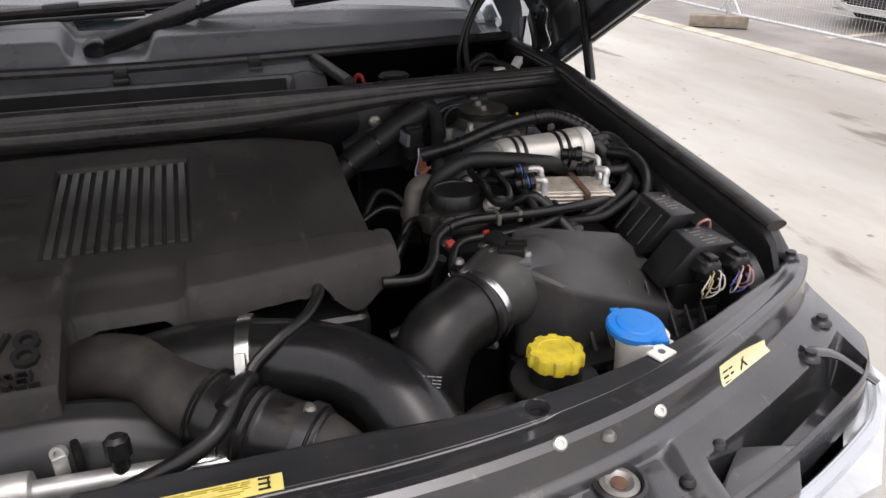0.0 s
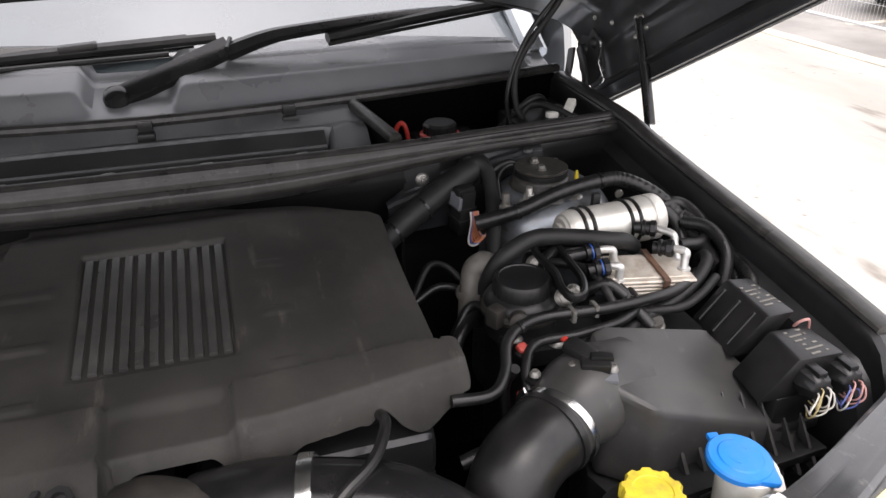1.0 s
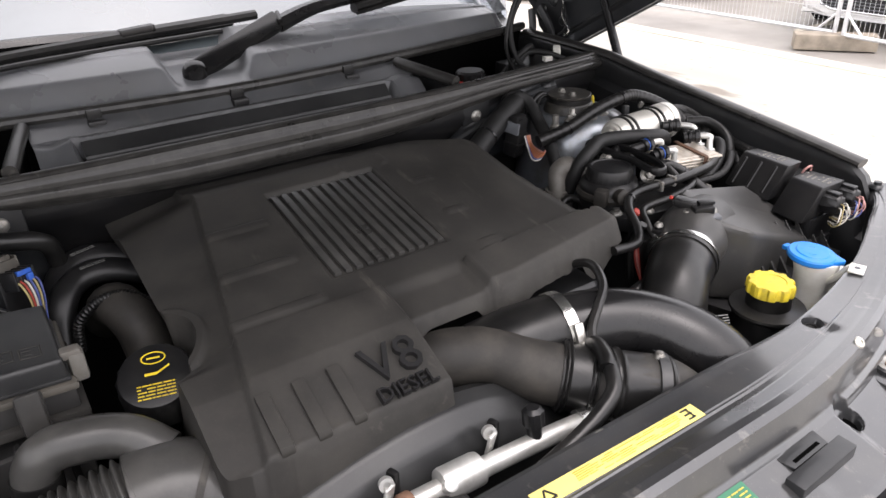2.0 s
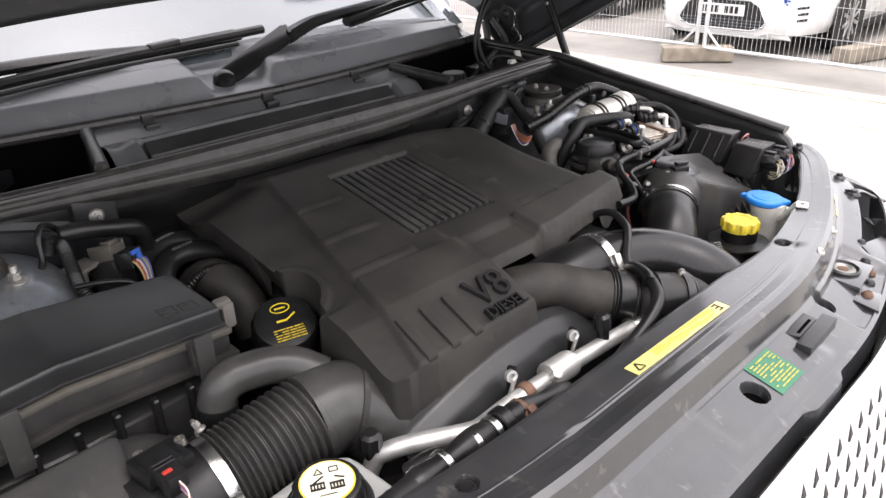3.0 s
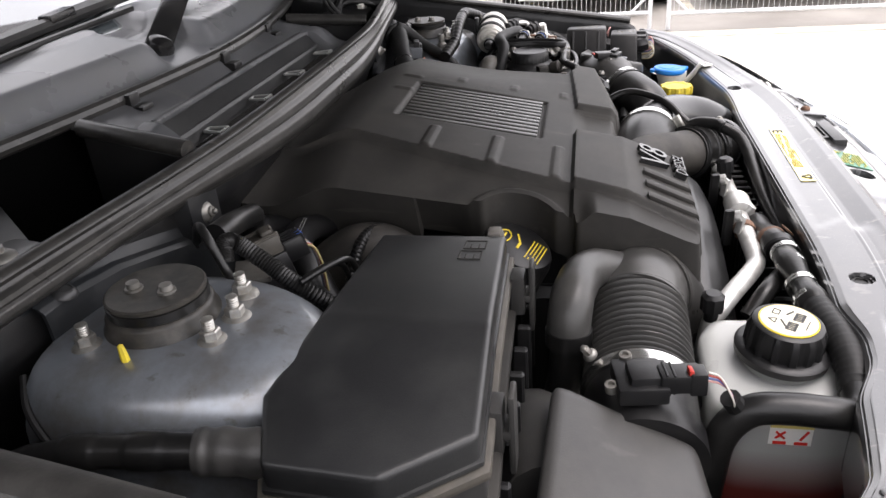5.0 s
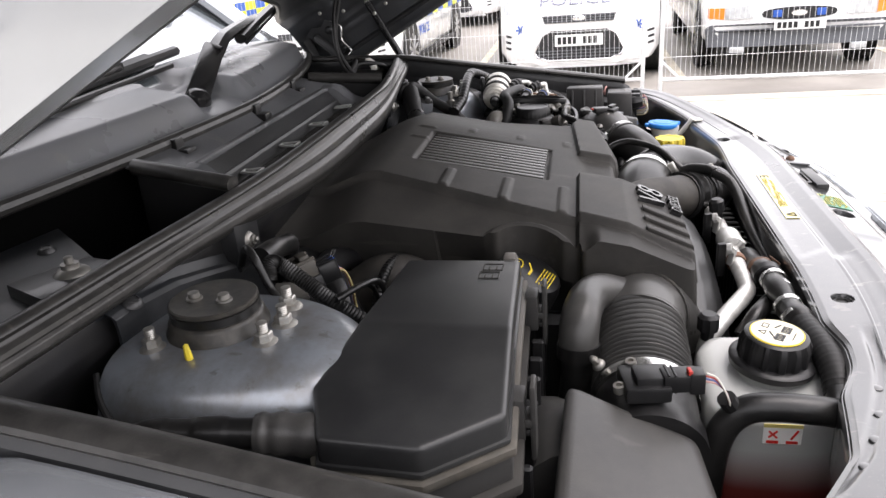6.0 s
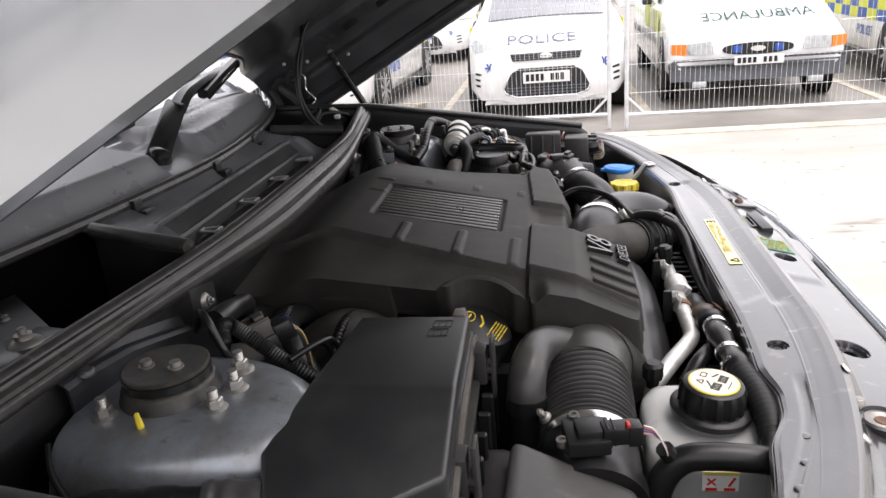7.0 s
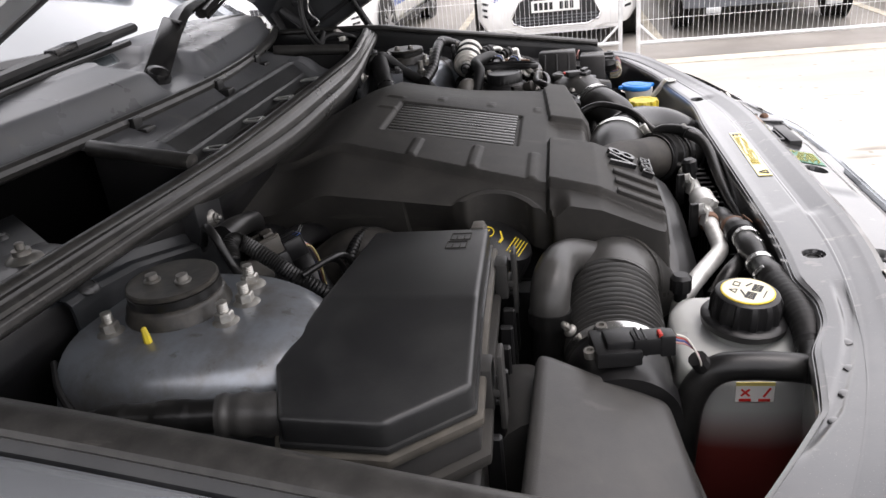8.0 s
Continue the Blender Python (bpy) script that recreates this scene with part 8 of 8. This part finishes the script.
def saloon(name, at, yaw, label, group="", words_on=True, tall=1.62, size=1.0):
    c = thing(name, (at[0], at[1], -0.012), label, "car", group)
    c.rotation_euler = (0, 0, radians(yaw))
    c.scale = (size, size, 1.05 if size < 1 else 1.0)
    OFFSET[c] = Vector((0, 0, 0))
    st = densify([(0.0, 0.60, 0.22, 0.60, 0.70, 0.52), (0.05, 0.70, 0.20, 0.66, 0.76, 0.62), (0.18, 0.82, 0.19, 0.74, 0.83, 0.70), (0.42, 0.90, 0.19, 0.83, 0.90, 0.74),
                  (0.68, 0.93, 0.19, 0.89, 0.945, 0.74), (0.92, 0.94, 0.19, 0.92, 0.975, 0.72), (1.12, 0.94, 0.19, 0.95, 1.09, 0.70), (1.62, 0.94, 0.19, 0.99, tall - 0.16, 0.64),
                  (2.10, 0.94, 0.19, 1.0, tall - 0.02, 0.60), (2.7, 0.94, 0.19, 1.01, tall, 0.60), (3.6, 0.94, 0.19, 1.02, tall - 0.05, 0.58), (4.2, 0.92, 0.20, 1.04, tall - 0.22, 0.58), (4.6, 0.85, 0.25, 0.98, 1.06, 0.66), (4.70, 0.78, 0.3, 0.8, 0.9, 0.6)], 3)
    part("body", loft(st), white_paint, c, "white painted body", 40)
    bend = lambda y, z: 0.0 + 0.20 * max(0, (abs(y) - 0.5) / 0.35) ** 1.7 + 0.22 * max(0, z - 0.60) + 0.02
    low = [(-0.485, 0.36), (-0.46, 0.31), (-0.34, 0.265), (0.34, 0.265), (0.46, 0.31), (0.485, 0.36), (0.40, 0.51), (0.30, 0.56), (-0.30, 0.56), (-0.40, 0.51)]
    part("lower_grille", face(low, bend, 0.035), car_black, c, "black lower grille")
    grid_bars(c, "grille_bar", -0.46, 0.46, (0.30, 0.33, 0.36), bend, bumper_grey, 0.042)
    part("grille_surround", tube([(bend(y, z) - 0.036, y, z) for y, z in low + low[:1]], 0.009, 6, 1), chrome, c, "bright grille surround")
    part("lower_lip", face([(-0.72, 0.19), (0.72, 0.19), (0.70, 0.235), (-0.70, 0.235)], bend, 0.03), white_paint, c)
    part("upper_grille", face([(-0.40, 0.70), (-0.37, 0.63), (0.37, 0.63), (0.40, 0.70)], bend, 0.05), car_black, c, "black upper grille")
    grid_bars(c, "grille_bar", -0.37, 0.37, (0.645, 0.668, 0.69), bend, bumper_grey, 0.055)
    e = lathe([(0.075, 0), (0.07, 0.012), (0.05, 0.016)], n=24)
    e.transform(Matrix.Translation((bend(0, 0.67) - 0.05, 0, 0.668)) @ Matrix.Diagonal((1, 1, 0.42, 1)) @ pose(0, 0, 0, 0, -90, 0))
    part("badge", e, chrome, c, "plain oval badge")
    lampp = [(0.50, 0.66), (0.60, 0.60), (0.78, 0.66), (0.87, 0.80), (0.80, 0.86), (0.60, 0.78)]
    for q in (lampp, mirrored(lampp)):
        part("headlight", face(q, lambda y, z: bend(y, z) + 0.06 * max(0, z - 0.6), 0.02, 0.05), lamp_glass, c, "clear headlight")
    for s in (1, -1):
        for k in range(3):
            part("intake_slot", face([(s * 0.66, 0.36 + 0.06 * k), (s * 0.82, 0.38 + 0.06 * k), (s * 0.82, 0.405 + 0.06 * k), (s * 0.66, 0.38 + 0.06 * k)], bend, 0.03, 0.012), car_black, c)
        cr = [oriented(0.01, 0.10, 0.016, Matrix.Translation((bend(0.62, 0.55) - 0.03, s * 0.64, 0.575)) @ pose(0, 0, 0, k * 60), 0, 1) for k in range(3)]
        part("crest", join(*cr), print_blue, c, "plain blue star shape")
        part("fog_lamp", lathe([(0.045, 0), (0.04, 0.01)], (bend(0.7, 0.5) - 0.02, s * 0.52, 0.60), (-1, s * 0.3, 0), n=18), lamp_glass, c)
        part("mirror", oriented(0.10, 0.20, 0.14, pose(1.45, s * 1.03, 1.08), 0.035, 3), white_paint, c, "white door mirror")
        part("side_window", sheet(lambda u, v: (1.50 + 0.50 * v + u * (2.6 - 0.75 * v), s * (0.915 - 0.262 * v), 1.03 + (tall - 1.16) * v), steps(0, 1, 6), steps(0, 1, 4), (0, s * 0.006, 0.002)), car_glass, c)
        part("sill", box(1.0, 3.5, s * 0.945 - 0.012, s * 0.945 + 0.012, 0.20, 0.27, 0.005), car_black, c)
    part("windscreen", sheet(lambda u, v: (0.955 + 1.04 * v, (u * (0.70 - 0.12 * v)), 1.005 + (tall - 1.045) * v ** 0.93 - 0.02 * u * u), steps(-1, 1, 12), steps(0, 1, 8), (-0.012, 0, 0.012)), car_glass, c, "windscreen reflecting the sky")
    plate(c, 0, 0.46, bend)
    batten(c, 1.1, 4.2, 0.945, 0.66, 0.92, 9)
    if words_on:
        part("lettering", lettering("POLICE", 0.24, 0.006, frame_at((0.075, 0.44, 0.792), (0, -1, 0), (1, 0, 0.50))), print_slate, c, "faded blue lettering")
    for s in (1, -1):
        part("lettering", lettering("POLICE", 0.17, 0.004, frame_at((1.30 if s < 0 else 2.1, s * 0.952, 0.47), (1, 0, 0) if s < 0 else (-1, 0, 0), (0, 0, 1))), print_blue, c, "blue lettering")
    wheels(c, (0.92, 3.72), 0.945, 0.33)
    return c


saloon("police_car", (6.83, 1.03), 0, "white police car with wide black grille behind the fence", "parked vehicles", size=0.95)
saloon("police_car", (6.95, 4.02), -2, "white police car with blue and yellow livery", "parked vehicles", words_on=False, tall=1.45)
saloon("police_car", (7.75, 7.3), -3, "white police car parked further along the fence", "parked vehicles", words_on=False, tall=1.45)
saloon("police_car", (13.6, 3.55), -8, "white police car in the second row", "parked vehicles", words_on=False, tall=1.5)
saloon("police_car", (13.9, 1.2), -8, "white police car in the second row", "parked vehicles", words_on=False, tall=1.6)
saloon("police_car", (7.1, -3.75), -4, "white police car parked beyond the ambulance", "parked vehicles", words_on=False, tall=1.65)


def ambulance(at, yaw):
    c = thing("ambulance", (at[0], at[1], -0.012), "white ambulance van with grey bumper behind the fence", "van", "parked vehicles")
    c.rotation_euler = (0, 0, radians(yaw))
    c.scale = (0.93, 0.93, 1.0)
    OFFSET[c] = Vector((0, 0, 0))
    st = densify([(0.0, 0.84, 0.45, 0.78, 0.93, 0.80), (0.03, 0.90, 0.42, 0.84, 0.97, 0.82), (0.15, 0.95, 0.40, 0.94, 1.02, 0.84), (0.55, 0.96, 0.38, 1.10, 1.20, 0.84), (0.85, 0.96, 0.36, 1.20, 1.34, 0.82),
                  (1.0, 0.97, 0.34, 1.24, 1.46, 0.82), (1.45, 0.98, 0.32, 1.3, 2.05, 0.78), (1.60, 0.98, 0.32, 1.3, 2.20, 0.80), (2.0, 0.98, 0.32, 1.3, 2.45, 0.82), (5.2, 0.98, 0.35, 1.3, 2.45, 0.82)], 3)
    part("body", loft(st), white_paint, c, "white painted body", 40)
    bend = lambda y, z: 0.10 * max(0, (abs(y) - 0.6) / 0.35) ** 2 + 0.16 * max(0, z - 0.85)
    part("bumper", face([(-0.93, 0.42), (0.93, 0.42), (0.95, 0.62), (0.90, 0.69), (-0.90, 0.69), (-0.95, 0.62)], bend, 0.07, 0.10), bumper_grey, c, "grey plastic bumper")
    part("bumper_rib", face([(-0.93, 0.60), (0.93, 0.60), (0.93, 0.62), (-0.93, 0.62)], bend, 0.08, 0.05), bumper_grey, c)
    ov = [(0.38 * math.cos(a), 0.785 + 0.072 * math.copysign(abs(math.sin(a)) ** 0.7, math.sin(a))) for a in (k * math.pi / 10 for k in range(20))]
    part("grille", face(ov, bend, 0.012), car_black, c, "black oval grille")
    for s in (1, -1):
        part("blue_lamp", oriented(0.02, 0.09, 0.08, pose(-0.016, s * 0.22, 0.785), 0.006), print_blue, c, "blue flashing lamp")
    e = lathe([(0.085, 0), (0.08, 0.012)], n=24)
    e.transform(Matrix.Translation((-0.012, 0, 0.785)) @ Matrix.Diagonal((1, 1, 0.42, 1)) @ pose(0, 0, 0, 0, -90, 0))
    part("badge", e, chrome, c, "plain oval badge")
    for s in (1, -1):
        hl = [(s * 0.47, 0.75), (s * 0.76, 0.745), (s * 0.76, 0.88), (s * 0.50, 0.90)]
        am = [(s * 0.765, 0.745), (s * 0.93, 0.76), (s * 0.93, 0.88), (s * 0.765, 0.88)]
        part("headlight", face(hl if s > 0 else hl[::-1], bend, 0.03, 0.05), lamp_glass, c, "clear headlight")
        part("indicator", face(am if s > 0 else am[::-1], bend, 0.045, 0.08), amber, c, "amber indicator lamp")
        part("fog_lamp", oriented(0.05, 0.16, 0.075, pose(-0.03, s * 0.62, 0.385), 0.01), lamp_glass, c)
        part("mirror", oriented(0.14, 0.14, 0.32, pose(1.0, s * 1.12, 1.50), 0.04, 3), car_black, c, "black door mirror")
        part("side_window", sheet(lambda u, v: (1.30 + 0.25 * v + u * (1.0 - 0.25 * v), s * (0.962 - 0.1 * v), 1.33 + 0.62 * v), steps(0, 1, 4), steps(0, 1, 4), (0, s * 0.008, 0.002)), car_glass, c)
        part("wiper", tube([(0.98, s * 0.5, 1.42), (0.99, s * 0.2, 1.46), (1.0, s * 0.02, 1.50)], 0.012, 6, 4), car_black, c)
    part("windscreen", sheet(lambda u, v: (0.97 + 0.5 * v, u * (0.82 - 0.04 * v), 1.46 + 0.62 * v - 0.02 * u * u), steps(-1, 1, 10), steps(0, 1, 6), (-0.016, 0, 0.012)), car_glass, c, "windscreen reflecting the sky")
    # lettering on the bonnet, written to be read in a mirror
    lt = lettering("AMBULANCE", 0.21, 0.004, Matrix.Diagonal((-1, 1.6, 1, 1)))
    lt.transform(frame_at((0.28, -0.66, 1.118), (0, -1, 0), (1, 0, 0.40)))
    part("lettering", lt, mat("green_print", (0.015, 0.06, 0.055), 0.7, var=0.1, bump=0), c, "dark green mirrored lettering")
    plate(c, 0, 0.66, lambda y, z: -0.035)
    for s in (1, -1):
        for i in range(10):
            part("livery_block", box(1.0 + i * 0.11, 1.0 + (i + 1) * 0.11, s * 0.985 - 0.004, s * 0.985 + 0.004, 0.95, 1.25, 0), batten_yellow if i % 2 == 0 else white_paint, c)
        part("livery_block", box(2.2, 2.8, s * 0.985 - 0.004, s * 0.985 + 0.004, 0.95, 1.35, 0), batten_yellow, c)
    for o in c.children_recursive:
        for v in o.data.vertices:
            v.co.z = 0.85 * v.co.z - 0.06
    wheels(c, (0.80, 4.2), 0.96, 0.33)


ambulance((7.03, -1.16), -2)

# ---- temporary mesh fence ----
def fence_panel(a, b, h=2.0):
    a, b = Vector((*a, 0)), Vector((*b, 0))
    f = thing("fence_panel", a.lerp(b, 0.5), "galvanised temporary mesh fence panel", "fence", "fence panels")
    way = (b - a).normalized()
    L = (b - a).length
    for q in (a, b):
        part("post", straight(q + Vector((0, 0, 0.0)), q + Vector((0, 0, h)), 0.021, 10), galv, f)
    for z in (0.14, h - 0.03):
        part("rail", straight(a + Vector((0, 0, z)), b + Vector((0, 0, z)), 0.018, 8), galv, f)
    wires = []
    n = int(L / 0.045)
    for i in range(1, n):
        q = a + way * (L * i / n)
        wires.append(straight(q + Vector((0, 0, 0.14)), q + Vector((0, 0, h - 0.03)), 0.0016, 4))
    for z in (0.35, 0.62, 0.9, 1.2, 1.5, 1.75):
        wires.append(straight(a + Vector((0, 0, z)), b + Vector((0, 0, z)), 0.0018, 4))
    tagged(part("mesh", join(*wires), galv, f), kind="stuff")
    for q in (a, b):
        part("gusset", straight(q + Vector((0, 0, 0.32)) , q + way * (0.18 if q is a else -0.18) + Vector((0, 0, 0.14)), 0.012, 8), galv, f)


FENCE = [(5.80, -6.8), (6.02, -3.3), (6.13, 0.26), (6.21, 0.42), (6.40, 3.90), (6.46, 4.02), (6.53, 8.25), (6.55, 8.35), (6.75, 11.85), (6.9, 15.3)]
for i in (0, 1, 3, 5, 7, 8):
    fence_panel(FENCE[i], FENCE[i + 1])
for x, y, yaw in ((6.42, 3.98, -52), (7.45, 2.72, -20), (6.30, 8.18, -39)):
    b = thing("concrete_block", (x, y, 0), "worn concrete fence foot block on the ground", "block", "fence feet")
    m = pose(x, y, 0.07, 0, 0, yaw)
    part("foot", oriented(0.70, 0.20, 0.14, m, 0.015), block_concrete, b)


# ---- bare winter trees behind the camera, which the bonnet mirrors ----
def branch(out, a, way, length, r, depth, rnd):
    b = a + way * length
    mid = a.lerp(b, 0.5) + Vector((rnd.uniform(-1, 1), rnd.uniform(-1, 1), rnd.uniform(-1, 1))) * length * 0.05
    out.append(tube([a, mid, b], lambda t: r * (1 - 0.4 * t), 5 if depth < 3 else 3, 2 if depth < 3 else 1, caps=False))
    if depth == 5:
        return
    for k in range(3 if depth else 5):
        tilt = Vector((rnd.uniform(-1, 1), rnd.uniform(-1, 1), rnd.uniform(-0.25, 0.9))).normalized()
        start = a.lerp(b, rnd.uniform(0.55, 1.0)) if k else b
        branch(out, start, (way * 0.75 + tilt * 0.75).normalized(), length * rnd.uniform(0.58, 0.8), r * 0.55, depth + 1, rnd)


bark = mat("bark", (0.09, 0.075, 0.06), 0.85, var=0.4, scale=6, bump=0.8, grain=40)
for i, (x, y, low, size) in enumerate(((-13.0, 4.0, 2.2, 2.2), (-15.5, -2.5, 2.2, 2.2), (-14.0, 9.5, 1.6, 2.0), (-10.2, 8.6, 0.5, 1.3), (-11.4, 6.9, 0.4, 1.2), (-9.6, 10.6, 0.5, 1.4))):
    rnd = random.Random(20 + i)
    limbs = []
    branch(limbs, Vector((x, y, low)), Vector((0, 0, 1)), size, 0.06 * size, 0, rnd)
    tr = thing("tree", (x, y, 0), "bare leafless winter tree beyond the lane", "tree", "trees")
    part("trunk", tube([(x, y, -0.05), (x + 0.02 * size, y, low * 0.5), (x, y, low + 0.1)], lambda t: (0.10 - 0.035 * t) * size, 10, 4), bark, tr)
    tagged(part("crown", join(*limbs), bark, tr, "bare twigs"), kind="stuff")
